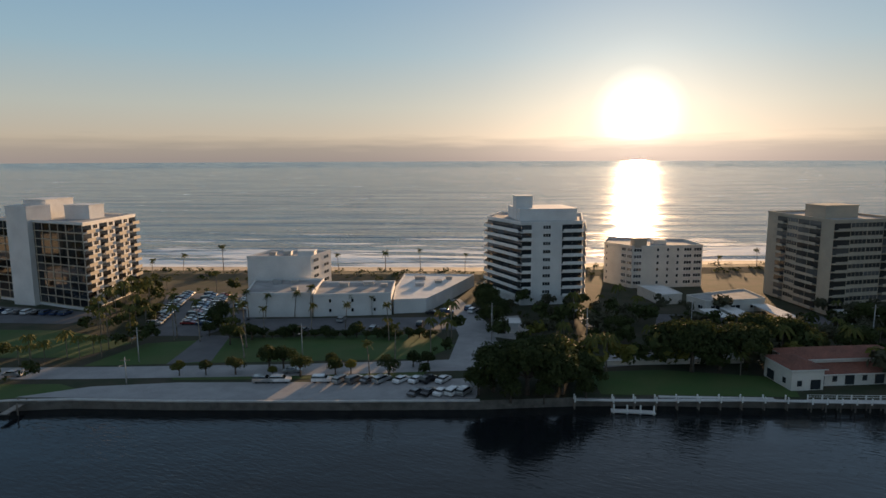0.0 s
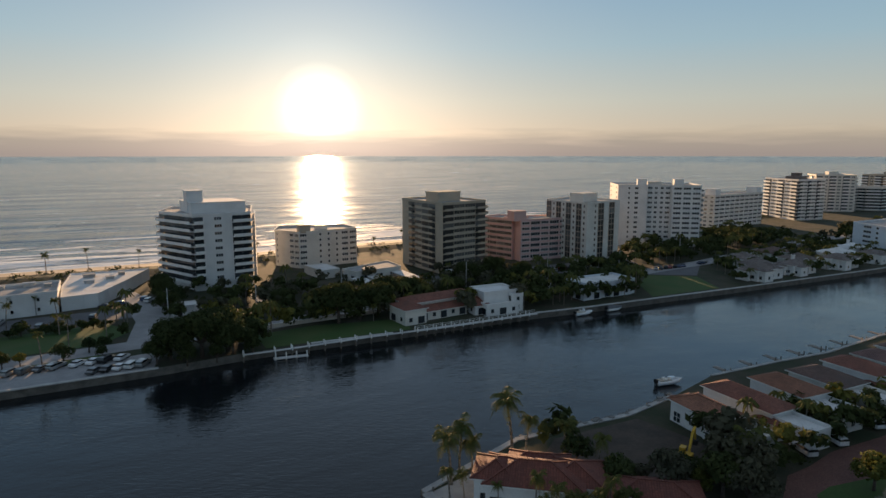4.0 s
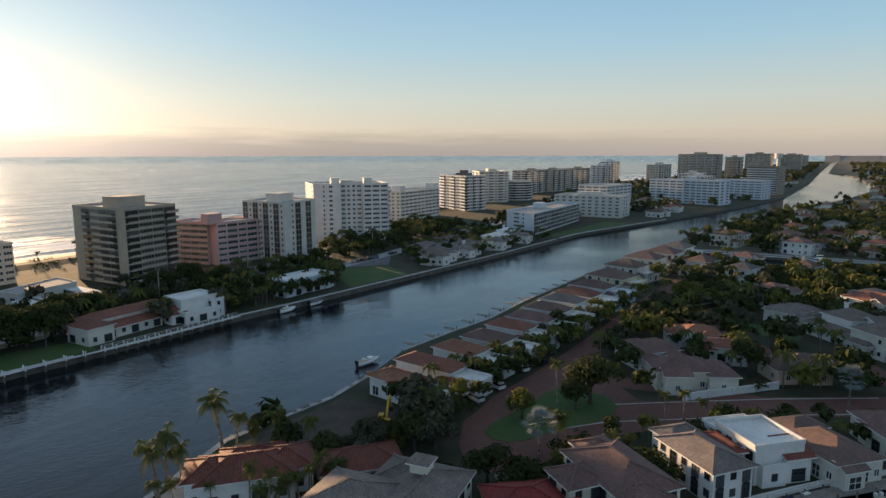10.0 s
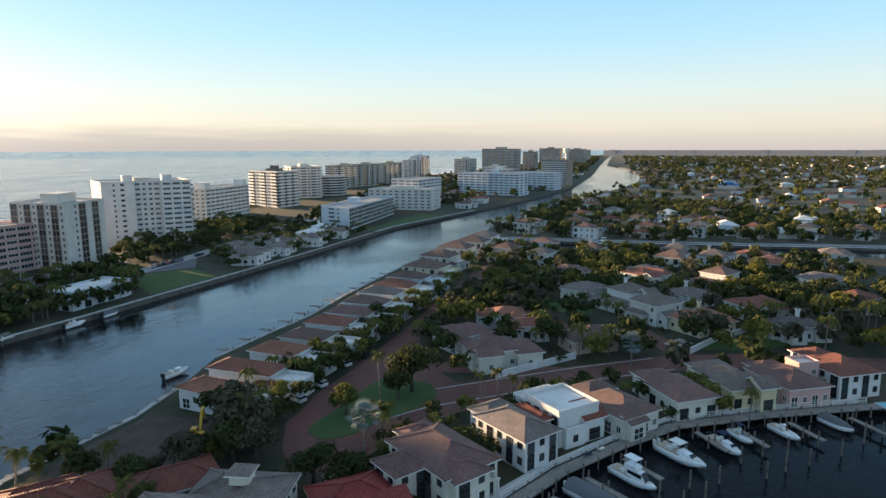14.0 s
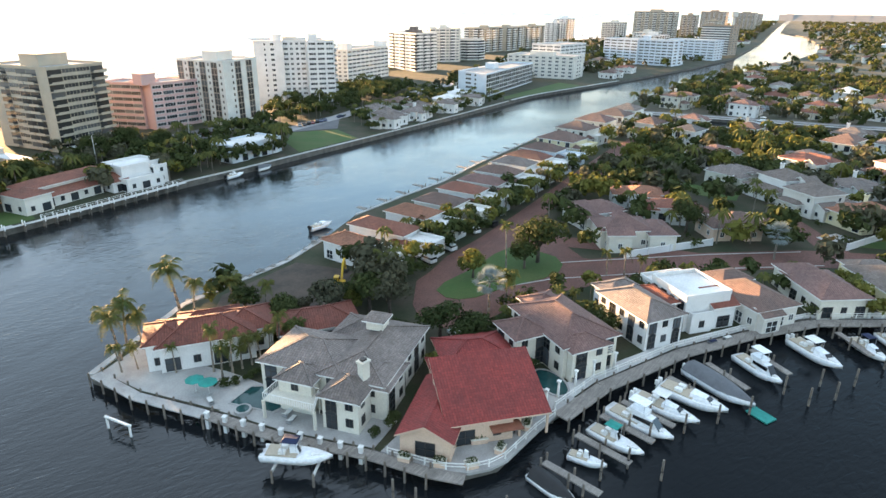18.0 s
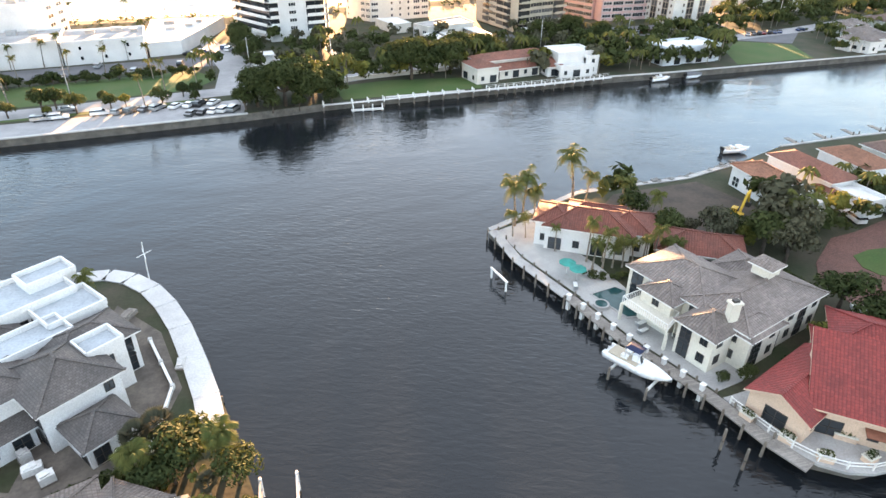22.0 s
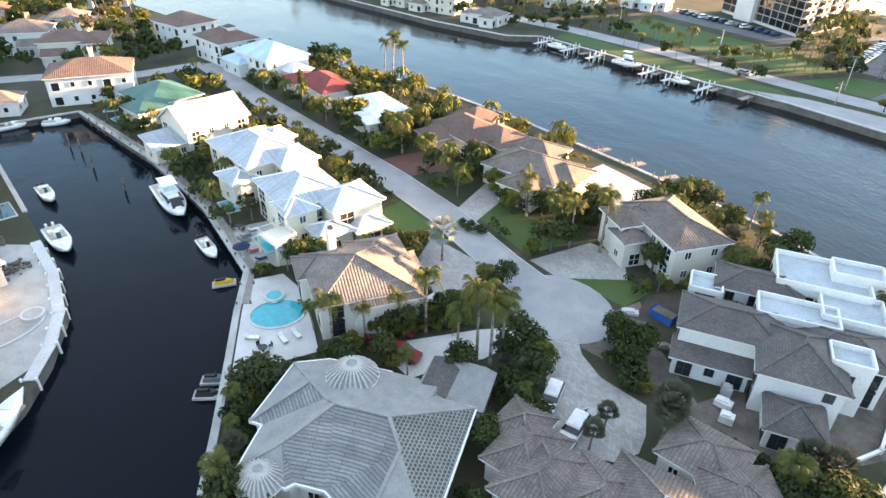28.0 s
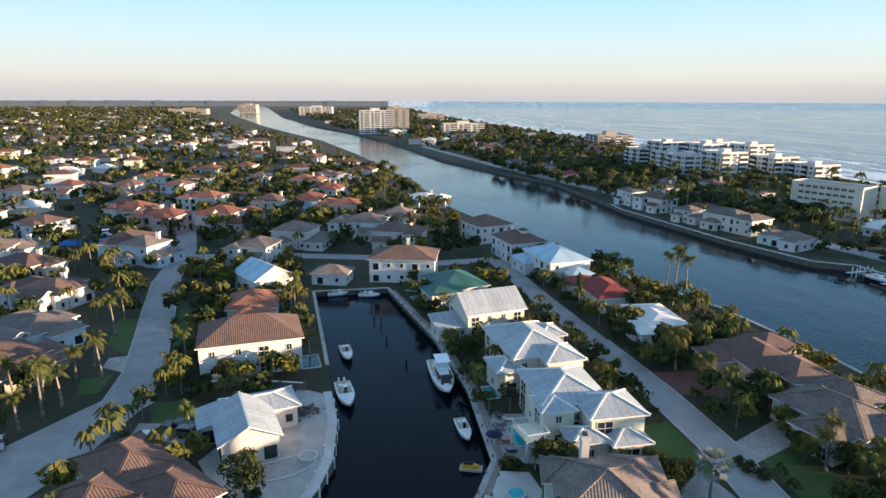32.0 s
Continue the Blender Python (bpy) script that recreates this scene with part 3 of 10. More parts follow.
        self.add(b, [tuple(range(n))[::-1]], slots[0])
        return self

    def mesh(self, name, mats, smooth=False, uv=True, weld=False):
        me = bpy.data.meshes.new(name)
        if weld:
            seen, place = {}, []
            for p in self.v:
                key = tuple(round(c, 4) for c in p)
                place.append(seen.setdefault(key, len(seen)))
            self.v, self.f = list(seen), [tuple(place[i] for i in f) for f in self.f]
        me.from_pydata(self.v, [], self.f)
        for m in mats if isinstance(mats, (list, tuple)) else [mats]:
            me.materials.append(m)
        me.polygons.foreach_set("material_index", self.m)
        if smooth:
            me.polygons.foreach_set("use_smooth", [True] * len(self.f))
        if uv:
            layer = me.uv_layers.new(name="UVMap").data
            for p in me.polygons:
                n = p.normal
                if abs(n.z) > 0.995:
                    u, w = Vector((1, 0, 0)), Vector((0, 1, 0))
                else:
                    u = Vector((0, 0, 1)).cross(n).normalized()
                    w = n.cross(u)
                for li, vi in zip(p.loop_indices, p.vertices):
                    c = me.vertices[vi].co
                    layer[li].uv = (c.dot(u), c.dot(w))
        return me


def rect(x, y, w, d, rot=0):
    c, s = math.cos(radians(rot)), math.sin(radians(rot))
    return [(x + c * a - s * b, y + s * a + c * b) for a, b in ((-w / 2, -d / 2), (w / 2, -d / 2), (w / 2, d / 2), (-w / 2, d / 2))]


def thing(name, at, label, category, group="", rot=0.0, kind=""):
    ob = new(name)
    ob.matrix_basis = pose(*at, 0, 0, rot)
    ob.empty_display_size = 0.5
    return tagged(ob, label, category, group, kind)


def part(name, me, parent, m=None, label=""):
    ob = new(name, me)
    ob.parent = parent
    if m is not None:
        ob.matrix_basis = m
    return tagged(ob, label)


def structure(name, me, label, category):
    return tagged(new(name, me), label, category, "", "structure")


def inside(poly, x, y):
    hit = False
    n = len(poly)
    for i in range(n):
        (x0, y0), (x1, y1) = poly[i], poly[(i + 1) % n]
        if (y0 > y) != (y1 > y) and x < (x1 - x0) * (y - y0) / (y1 - y0) + x0:
            hit = not hit
    return hit


TAKEN = {}  # footprints on which no tree grows, by squares of 40 m


def take(poly, grow=0.0):
    if grow:
        cx, cy = sum(p[0] for p in poly) / len(poly), sum(p[1] for p in poly) / len(poly)
        poly = [(x + grow * (x - cx) / max(0.1, math.hypot(x - cx, y - cy)), y + grow * (y - cy) / max(0.1, math.hypot(x - cx, y - cy))) for x, y in poly]
    xs, ys = [p[0] for p in poly], [p[1] for p in poly]
    for i in range(int(min(xs) // 40), int(max(xs) // 40) + 1):
        for j in range(int(min(ys) // 40), int(max(ys) // 40) + 1):
            TAKEN.setdefault((i, j), []).append(poly)


def is_free(x, y):
    return not any(inside(p, x, y) for p in TAKEN.get((int(x // 40), int(y // 40)), ()))


def loc(x, y, rot, a, b):
    c, s = math.cos(radians(rot)), math.sin(radians(rot))
    return x + c * a - s * b, y + s * a + c * b


# ---- land and water ----
ISLAND_WEST = [(-4900, -1220), (-3588, -860), (-1833, -400), (-1604, -325), (-1229, -210), (-1030, -128), (-803, -46), (-548, 18), (-445, 60), (-388, 84), (-308, 95), (-292, 96),
               (-225, 115), (-194, 128), (-188, 139), (-156, 145), (-122, 150), (-99, 156), (-77, 158), (-39, 163), (-12, 167), (8, 171.5), (26, 174), (50, 176),
               (100, 182), (123, 183), (151, 185.5), (195, 189), (205, 190), (268, 196), (352, 206), (373, 206), (480, 199), (647, 194), (824, 200), (1238, 262),
               (1929, 385), (4900, 900)]
COAST = [(-4900, -300), (-3447, -70), (-1763, 95), (-940, 225), (-673, 272), (-441, 292), (-187, 320), (-97, 330), (-23, 338), (33, 358), (103, 374), (230, 388),
         (320, 402), (430, 428), (560, 462), (700, 512), (900, 545), (1300, 570), (1900, 640), (2600, 740), (4900, 1080)]
NORTH_LAND = [(-8, 43), (-10.7, 54), (-15, 67.6), (-19, 78), (-25, 86.7), (-34, 91.5), (-57, 93), (-84, 90), (-120, 84), (-150, 76), (-175, 64), (-194, 53), (-231, 39),
              (-301, 14), (-382, -3), (-477, -27), (-600, -62), (-804, -128), (-1025, -224), (-1248, -314), (-1769, -505), (-2270, -680), (-3560, -1020), (-4900, -1400), (-4900, -4900), (-20, -4900), (-20, -110),
              (-42, -45), (-55, -27), (-60, -22.4), (-66, -18.6), (-73, -16), (-83, -14), (-94, -14.8), (-117, -20), (-166, -31), (-169, -10.5), (-146, -3), (-132, 1.8),
              (-105, 7.8), (-82, 9.8), (-73, 6.5), (-64, 3.6), (-53, 0), (-45, -2.8), (-22, -4), (-8, 8), (-5, 25)]
SOUTH_LAND = [(31.3, 92), (53, 103), (64, 104), (79, 105), (95, 110), (112, 117), (134, 119), (154, 120), (181, 125.6), (206, 129), (245, 134.5), (269, 136), (305, 136.5),
              (312, 111), (326, 52), (336, 5), (348, -40), (390, -300), (600, -1500), (200, -1500), (178, -200), (165, -80), (148.5, -27.5), (133, -5.2), (121, 10), (108.2, 18), (95, 25),
              (77.3, 31), (62.5, 32.8), (53.6, 32.8), (49.8, 35.2), (47.8, 38.6), (45.8, 46.4), (40.8, 58.4), (37.9, 69.6), (34, 81.4)]
FAR_LAND = [(345, 139), (399, 150), (490, 144), (608, 145), (855, 138), (1103, 142), (1606, 250), (1900, 358), (2600, 480), (4900, 870), (4900, -4900), (1300, -4900), (650, -1500),
            (430, -300), (384, -56), (370, -13), (355, 41), (343, 91), (333, 126)]
INLAND = [(a, b - 38) for a, b in COAST]
ISLAND = ISLAND_WEST + INLAND[::-1]

for name, poly, z, m, label in (("ground_island", ISLAND, 2.0, "scrub", "planted ground of the barrier island"), ("ground_north", NORTH_LAND, 1.5, "scrub", "planted ground of the northern waterside lots"),
                                ("ground_south", SOUTH_LAND, 1.5, "scrub", "planted ground of the southern waterside lots"), ("ground_far", FAR_LAND, 1.5, "far", "wooded ground of the far suburb")):
    structure(name, MB().prism(poly, -3.0, z, 1, 0).mesh(name, [M[m], M["wallwet"]]), label, "ground")


def strip(pairs, z_of, mats, name, uv=False):
    """A sheet between two lines of points."""
    me = bpy.data.meshes.new(name)
    n = len(pairs[0])
    rows = len(pairs)
    verts = [(x, y, z_of[j]) for j, line in enumerate(pairs) for x, y in line]
    faces = [(j * n + i, j * n + i + 1, (j + 1) * n + i + 1, (j + 1) * n + i) for j in range(rows - 1) for i in range(n - 1)]
    me.from_pydata(verts, [], faces)
    me.materials.append(mats)
    if uv:
        layer = me.uv_layers.new(name="UVMap").data
        for p in me.polygons:
            for li, vi in zip(p.loop_indices, p.vertices):
                j, i = divmod(vi, n)
                layer[li].uv = (pairs[j][i][0], pairs[j][i][1] - pairs[0][i][1])
    return me


structure("beach", strip([[(a, b - 39) for a, b in COAST], [(a, b - 22) for a, b in COAST], [(a, b - 8) for a, b in COAST], [(a, b + 14) for a, b in COAST]],
                         (2.02, 2.3, 0.9, -0.8), M["sand"], "beach"), "pale sand beach along the open sea", "beach")


structure("ground_dune", strip([[(a, b - 41) for a, b in COAST], [(a, b - 30) for a, b in COAST], [(a, b - 19) for a, b in COAST]], (2.06, 2.75, 2.25), M["scrub"], "ground_dune"), "low dune planted with dark seagrape", "dune")


def densify(line, step):
    out = []
    for (x0, y0), (x1, y1) in zip(line, line[1:]):
        n = max(1, int(math.hypot(x1 - x0, y1 - y0) / step))
        out += [(x0 + (x1 - x0) * i / n, y0 + (y1 - y0) * i / n) for i in range(n)]
    return out + [line[-1]]


COASTD = densify([(-4990, -310)] + COAST[1:-1] + [(4990, 1090)], 150)
sea_rows = [[(a, b - 12) for a, b in COASTD]] + [[(a, b + k) for a, b in COASTD] for k in (20, 80, 200, 600, 1500, 3000)] + [[(a, 4950) for a, b in COASTD]]
sea = structure("water_sea", strip(sea_rows, (0, 0, 0, 0, 0, 0, 0, 0), M["sea"], "water_sea", True), "open blue sea with small breaking waves", "sea")
structure("water_canal", MB().add([(-4990, -4990, -0.02), (4990, -4990, -0.02), (4990, 1000, -0.02), (-4990, 300, -0.02)], [(0, 1, 2, 3)]).mesh("water_canal", M["canal"]),
          "calm dark canal and basin water", "water")
# the far sea and land carry on to the skyline, the land's colour paled for haze
rim = MB()
ring = 720
skyline = random.Random(31)
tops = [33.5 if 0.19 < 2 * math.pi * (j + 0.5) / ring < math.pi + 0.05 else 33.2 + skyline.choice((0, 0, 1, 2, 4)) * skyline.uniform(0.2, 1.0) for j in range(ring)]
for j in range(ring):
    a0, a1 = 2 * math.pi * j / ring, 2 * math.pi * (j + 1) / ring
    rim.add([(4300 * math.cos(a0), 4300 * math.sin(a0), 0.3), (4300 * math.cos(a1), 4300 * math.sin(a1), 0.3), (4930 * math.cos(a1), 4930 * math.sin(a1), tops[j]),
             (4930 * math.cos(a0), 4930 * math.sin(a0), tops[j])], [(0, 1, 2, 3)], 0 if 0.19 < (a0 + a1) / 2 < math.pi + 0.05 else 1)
structure("backdrop", rim.mesh("backdrop", [M["sea"], M["hazedland"]]), "far sea and low haze-coloured land on the skyline", "skyline")


def slab(name, poly, m, label, category, z=1.5, h=0.06, grow=0.3):
    take(poly, grow)
    return structure(name, MB().prism(poly, z - 0.3, z + h).mesh(name, M[m]), label, category)


def band(line, width):
    """The outline of a road along a line."""
    left, right = [], []
    for i, (x, y) in enumerate(line):
        x0, y0 = line[max(0, i - 1)]
        x1, y1 = line[min(len(line) - 1, i + 1)]
        d = math.hypot(x1 - x0, y1 - y0)
        nx, ny = -(y1 - y0) / d * width / 2, (x1 - x0) / d * width / 2
        left.append((x + nx, y + ny))
        right.append((x - nx, y - ny))
    return left + right[::-1]


def road(name, line, width, m, label, z=1.5, h=0.06):
    for a, b in zip(line, line[1:]):
        take(band([a, b], width + 1.0))
    left = band(line, width)
    n = len(line)
    mb = MB()
    mb.add([(x, y, z + h) for x, y in left], [(i, i + 1, 2 * n - 2 - i, 2 * n - 1 - i) for i in range(n - 1)])
    mb.f = [f[::-1] for f in mb.f]
    return structure(name, mb.mesh(name, M[m]), label, "road")


# island roads and lots
COAST_ROAD = [(-700, 0), (-480, 62), (-330, 112), (-235, 142), (-190, 157), (-151, 165), (-105, 172), (-60, 180), (-20, 189), (10, 194), (35, 203), (90, 212), (150, 222), (220, 238), (330, 275), (480, 300), (760, 330), (1100, 380)]
road("road", COAST_ROAD, 8.5, "street", "pale grey coast road along the canal park", 2.0)
slab("pavement_lot", [(-112, 155.5), (-99, 157), (-77, 159), (-39, 164), (-13, 168), (-12, 181), (-40, 174.5), (-82, 168.5), (-100, 163.5)], "street", "pale waterside parking strip", "car park", 2.0, 0.05)
slab("pavement_north_lot", [(-140, 258), (-96, 262), (-88, 232), (-96, 205), (-112, 203)], "asphalt", "grey asphalt hotel car park", "car park", 2.0, 0.05)
slab("pavement_drive", [(-96, 206), (-88, 206), (-82, 184), (-92, 180)], "asphalt", "grey asphalt driveway", "driveway", 2.0, 0.05)
slab("pavement_hotel", [(-92, 225), (-20, 237), (-18, 222), (-88, 212)], "asphalt", "grey asphalt forecourt of the hotel", "car park", 2.0, 0.05)
slab("road_beach_access", [(-27, 262), (-33, 262), (-22, 215), (-22, 192), (-6, 195), (-11, 212), (-14, 228)], "street", "pale street towards the beach", "road", 2.0, 0.075)
slab("lawn_park", [(-112, 176), (-90, 181), (-28, 193), (-22, 205), (-30, 216), (-86, 204), (-108, 196)], "lawn", "mown lawn beside the coast road", "lawn", 2.0, 0.04, -2)
slab("lawn_strip", [(-84, 170), (-26, 179), (-26, 184), (-62, 175.5), (-86, 172)], "lawn", "narrow lawn between road and parking", "lawn", 2.0, 0.04, -1)
slab("lawn_north", [(-190, 152), (-108, 164), (-100, 161), (-118, 152), (-185, 143)], "lawn", "lawn along the seawall", "lawn", 2.0, 0.04, -2)
slab("lawn_tower", [(-190, 172), (-118, 182), (-112, 196), (-140, 205), (-200, 200)], "lawn", "lawn in front of the glass tower", "lawn", 2.0, 0.04, -2)
slab("pavement_tower", [(-205, 208), (-145, 212), (-140, 226), (-205, 232)], "asphalt", "asphalt car park of the glass tower", "car park", 2.0, 0.05)
slab("lawn_villa", [(14, 174), (56, 178), (58, 190), (30, 192), (12, 188)], "lawn", "waterside lawn beside the white jetty", "lawn", 2.0, 0.04, -2)
slab("lawn_south", [(152, 188), (186, 191), (194, 212), (176, 222), (160, 206)], "lawn", "open lawn on the seawall", "lawn", 2.0, 0.05, 0)
slab("pavement_south_lot", [(176, 224), (196, 214), (214, 232), (196, 240)], "asphalt", "small asphalt car park beside the lawn", "car park", 2.0, 0.05)
slab("pavement_pink", [(125, 236), (190, 246), (196, 262), (140, 258)], "asphalt", "asphalt car park before the pink building", "car park", 2.0, 0.05)
slab("pavement_club", [(36, 232), (92, 240), (92, 252), (70, 250), (40, 248)], "asphalt", "asphalt yard between the carports", "car park", 2.0, 0.05)
slab("pavement_garage", [(-13.3, 237), (-5.5, 240.5), (-1.9, 224), (-5, 213), (-12, 215)], "concrete", "pale concrete garage forecourt", "driveway", 2.0, 0.08)
slab("drive_tower", [(11.0, 252), (15.5, 229), (26.4, 232.7), (24.6, 236), (18.8, 236), (15.5, 252)], "concrete", "pale driveway beside the white tower", "driveway", 2.0, 0.08)
slab("lawn_point", [(330, 209), (430, 206), (436, 228), (340, 216)], "lawn", "long lawn between apartment block and seawall", "lawn", 2.0, 0.04, 0)

# streets on the northern lots
road("road_north", [(-200, 24), (-160, 31), (-128, 37.5), (-103, 42.5), (-85, 45), (-68, 45.5), (-54, 47)], 6.2, "street", "pale grey residential street")
slab("road_circle", [(-54 + 8.2 * math.cos(a / 12 * math.pi), 47 + 7.0 * math.sin(a / 12 * math.pi)) for a in range(24)], "street", "pale turning circle at the end of the street", "road", 1.5, 0.064)
slab("drive_motor_court", [(-43.2, 36.7), (-48.8, 41.0), (-47.5, 44.8), (-44.7, 43.3), (-40.3, 42.7), (-34.4, 44.4), (-31.1, 41.2), (-29.6, 38.8), (-29.8, 35.9), (-32.5, 32.2), (-38.4, 32.2)], "drive", "pale paved motor court", "driveway", 1.5, 0.07)
slab("drive_cream", [(-66, 50), (-60, 51), (-55, 60), (-60, 64), (-66, 62)], "drive", "pale paved driveway", "driveway", 1.5, 0.05)
slab("drive_tan", [(-86, 48), (-80, 48), (-87, 60), (-94, 60)], "drive", "pale paved driveway", "driveway", 1.5, 0.05)
slab("drive_brown", [(-112, 42), (-102, 46), (-101, 56), (-112, 58)], "paver", "red paved driveway", "driveway", 1.5, 0.05)
slab("drive_grey_house", [(-50.7, 39.4), (-53.2, 38.2), (-54.8, 34), (-57.0, 24.5), (-55.6, 21.0), (-50.5, 22.0), (-50.6, 27), (-49.6, 31.7)], "whitecon", "white concrete driveway", "driveway", 1.5, 0.05)
slab("drive_pool_house", [(-78.5, 39.0), (-75.4, 40.6), (-70, 42.2), (-66, 42.2), (-62.5, 36), (-62.6, 29.8), (-68, 31.5), (-71.1, 31.5), (-74.4, 34.6)], "drive", "pale paved driveway", "driveway", 1.5, 0.05)
slab("lawn_cream", [(-85, 49.5), (-67, 50.5), (-68, 60), (-76, 59), (-84, 56)], "lawn", "clipped front lawn", "lawn", 1.5, 0.04, -1)
slab("lawn_yellow", [(-90, 32), (-78, 35), (-78, 41.5), (-93, 40)], "lawn", "clipped front lawn", "lawn", 1.5, 0.04, -1)
slab("lawn_court", [(-60, 52), (-50, 55), (-51, 61), (-56, 60)], "lawn", "small front lawn", "lawn", 1.5, 0.04, -1)
slab("dirt_site", [(-46, 44), (-38, 47), (-30, 48), (-20, 50), (-17, 62), (-21, 74), (-28, 82), (-30, 70), (-32, 50), (-44, 54), (-50, 58), (-50, 50)], "dirt", "bare dirt of the building site", "building site", 1.5, 0.03, 0)
road("road_west", [(-60, -62), (-85, -55), (-100, -53), (-115, -55.5), (-132, -61), (-150, -67), (-178, -76), (-215, -84), (-260, -100), (-340, -125)], 7.5, "street", "pale grey residential street")
road("road_west_circle", [(-104, -52), (-92, -58), (-80, -64), (-60, -78)], 9.0, "street", "pale grey street junction", 1.5, 0.064)
road("road_cross", [(-206, -80), (-207, -45), (-204, -20), (-196, 5), (-200, 24)], 6.5, "street", "pale grey cross street", 1.5, 0.068)
slab("lawn_west_street", [(-145.8, -74.6), (-145, -69.8), (-123, -62.6), (-128.9, -69.5)], "lawn", "front lawn beside the western street", "lawn", 1.5, 0.04, -1)
slab("lawn_west_corner", [(-111.5, -66), (-113.5, -60.8), (-106, -59.4), (-104.6, -63)], "lawn", "small front lawn at the street corner", "lawn", 1.5, 0.04, -1)
slab("lawn_west_verge", [(-152, -62.2), (-152, -58), (-129.3, -51), (-117.5, -49.5), (-118, -51.4), (-133, -56.6)], "lawn", "grass verge of the western street", "lawn", 1.5, 0.04, -1)
slab("lawn_white_house", [(-101.5, -48.6), (-103, -41.6), (-95.6, -38.2), (-94.0, -45.4)], "lawn", "worn lawn beside the parked cars", "lawn", 1.5, 0.04, 0)
slab("drive_white_house", [(-94.6, -47.6), (-94.2, -38.0), (-88.0, -35.6), (-84.6, -40.0), (-86.2, -46.8)], "street", "pale parking bay beside the street", "driveway", 1.5, 0.05, 0)
slab("drive_west", [(-121.5, -65.4), (-123, -61.2), (-114.2, -59.0), (-117, -64.6)], "drive", "pale paved driveway", "driveway", 1.5, 0.05)
slab("pavement_curved_lot", [(-84, -14.6), (-94, -15.5), (-104, -18.2), (-107, -24), (-97, -24), (-91, -31), (-83, -34), (-77, -30), (-70, -21), (-73, -17)], "concrete", "pale curved terrace with an unfinished pool", "terrace", 1.5, 0.06)
slab("lawn_tile_house", [(-66, -19.5), (-59, -25), (-55, -29), (-60, -34), (-66, -28)], "lawn", "small waterside lawn", "lawn", 1.5, 0.05)

# streets on the southern lots
road("road_south", [(80, 56), (88, 64), (98, 65), (110, 58), (122, 47), (140, 30), (155, 14), (168, -8), (178, -40), (190, -90), (205, -160)], 10.5, "paver", "red brick paved street")
road("road_south_inner", [(84, 62), (90, 72), (104, 76), (118, 77), (140, 80), (165, 84), (200, 90), (240, 96), (290, 100)], 7.0, "paver", "red brick paved lane", 1.5, 0.064)
road("road_south_cross", [(118, 77), (128, 66), (134, 52), (140, 30)], 7.0, "paver", "red brick paved lane", 1.5, 0.068)
road("road_south_far", [(160, 8), (180, 22), (176, 44), (190, 62), (196, 88)], 6.5, "paver", "red brick paved lane", 1.5, 0.072)
slab("road_court", [(76.5, 55.3), (82.4, 54.8), (91.2, 54.5), (99.8, 52.5), (108.3, 47.4), (116.9, 44.5), (124, 37), (128.7, 38.2), (124.1, 46.5), (122.4, 54.9), (128.2, 63.4), (134, 69), (142, 75.5), (142, 82.5), (121.8, 81), (110.7, 78), (98.4, 77.5), (89.1, 76), (80.3, 69.5), (77.5, 65.8)], "paver", "wide red brick paved court", "road", 1.5, 0.078, 0)
road("road_side_canal", [(340, 130), (350, 92), (362, 42), (377, -12), (391, -56), (424, -170)], 6.0, "street", "pale street along the side canal")
slab("lawn_island", [(88, 69.9), (86.6, 66.5), (87.4, 64), (90.3, 61.9), (98.2, 59.8), (106.5, 56.1), (112, 55.4), (116, 56.6), (119, 60), (119.6, 67.2), (117.2, 71.2), (111.6, 71.7), (102, 70.6), (92, 71)], "lawn", "planted green island inside the brick court", "lawn", 1.5, 0.17, -3)
slab("drive_south_pale", [(171.6, 15.7), (178.2, 12.3), (176, 8.2), (168.5, 11.2)], "concrete", "pale concrete driveway off the brick street", "driveway", 1.5, 0.09)
slab("lawn_south_street", [(169.8, 8.8), (174, -2), (190, -24), (200, -25), (192.3, -6.1), (182.2, 0.4)], "lawn", "mown lawn along the brick street", "lawn", 1.5, 0.05, -2)
slab("lawn_south_inner", [(203.5, 58.9), (202.4, 41), (192.5, 39.7), (191.9, 51.2)], "lawn", "open lawn between the houses", "lawn", 1.5, 0.05, -1)
slab("dirt_plot", [(60, 101), (80, 103), (84, 92), (86, 80), (70, 78), (58, 86), (56, 97)], "soil", "bare cleared building plot", "building site", 1.5, 0.04, -2)
slab("terrace_corner", [(32.6, 91.5), (34, 82), (38, 70.2), (41, 62), (47, 64), (45, 76), (42, 86), (44, 96)], "concrete", "pale waterside terrace", "terrace", 1.5, 0.075, 0)
slab("terrace_grey_house", [(38.2, 69), (41, 58.5), (45.9, 46.6), (52, 48), (47, 60), (48, 66)], "concrete", "pale waterside pool terrace", "terrace", 1.5, 0.085, 0)
slab("terrace_red_house", [(46, 45.5), (47.4, 39.6), (48.2, 36.8), (49.8, 34.4), (52, 32.8), (54.6, 32.0), (62.5, 31.9), (72, 31.4), (72, 38), (62, 40), (50, 46)], "concrete", "pale terrace of the red roofed house", "terrace", 1.5, 0.095, 0)
slab("terrace_marina", [(72, 31.8), (77.3, 31.1), (95, 25.1), (108.2, 18.1), (121, 10.1), (133, -5), (148, -26.5), (150, -24), (134, -2), (121, 12), (108, 20), (95, 27), (78, 33.5), (72, 35)], "whitecon", "white terraces along the marina", "terrace", 1.5, 0.08, 0)
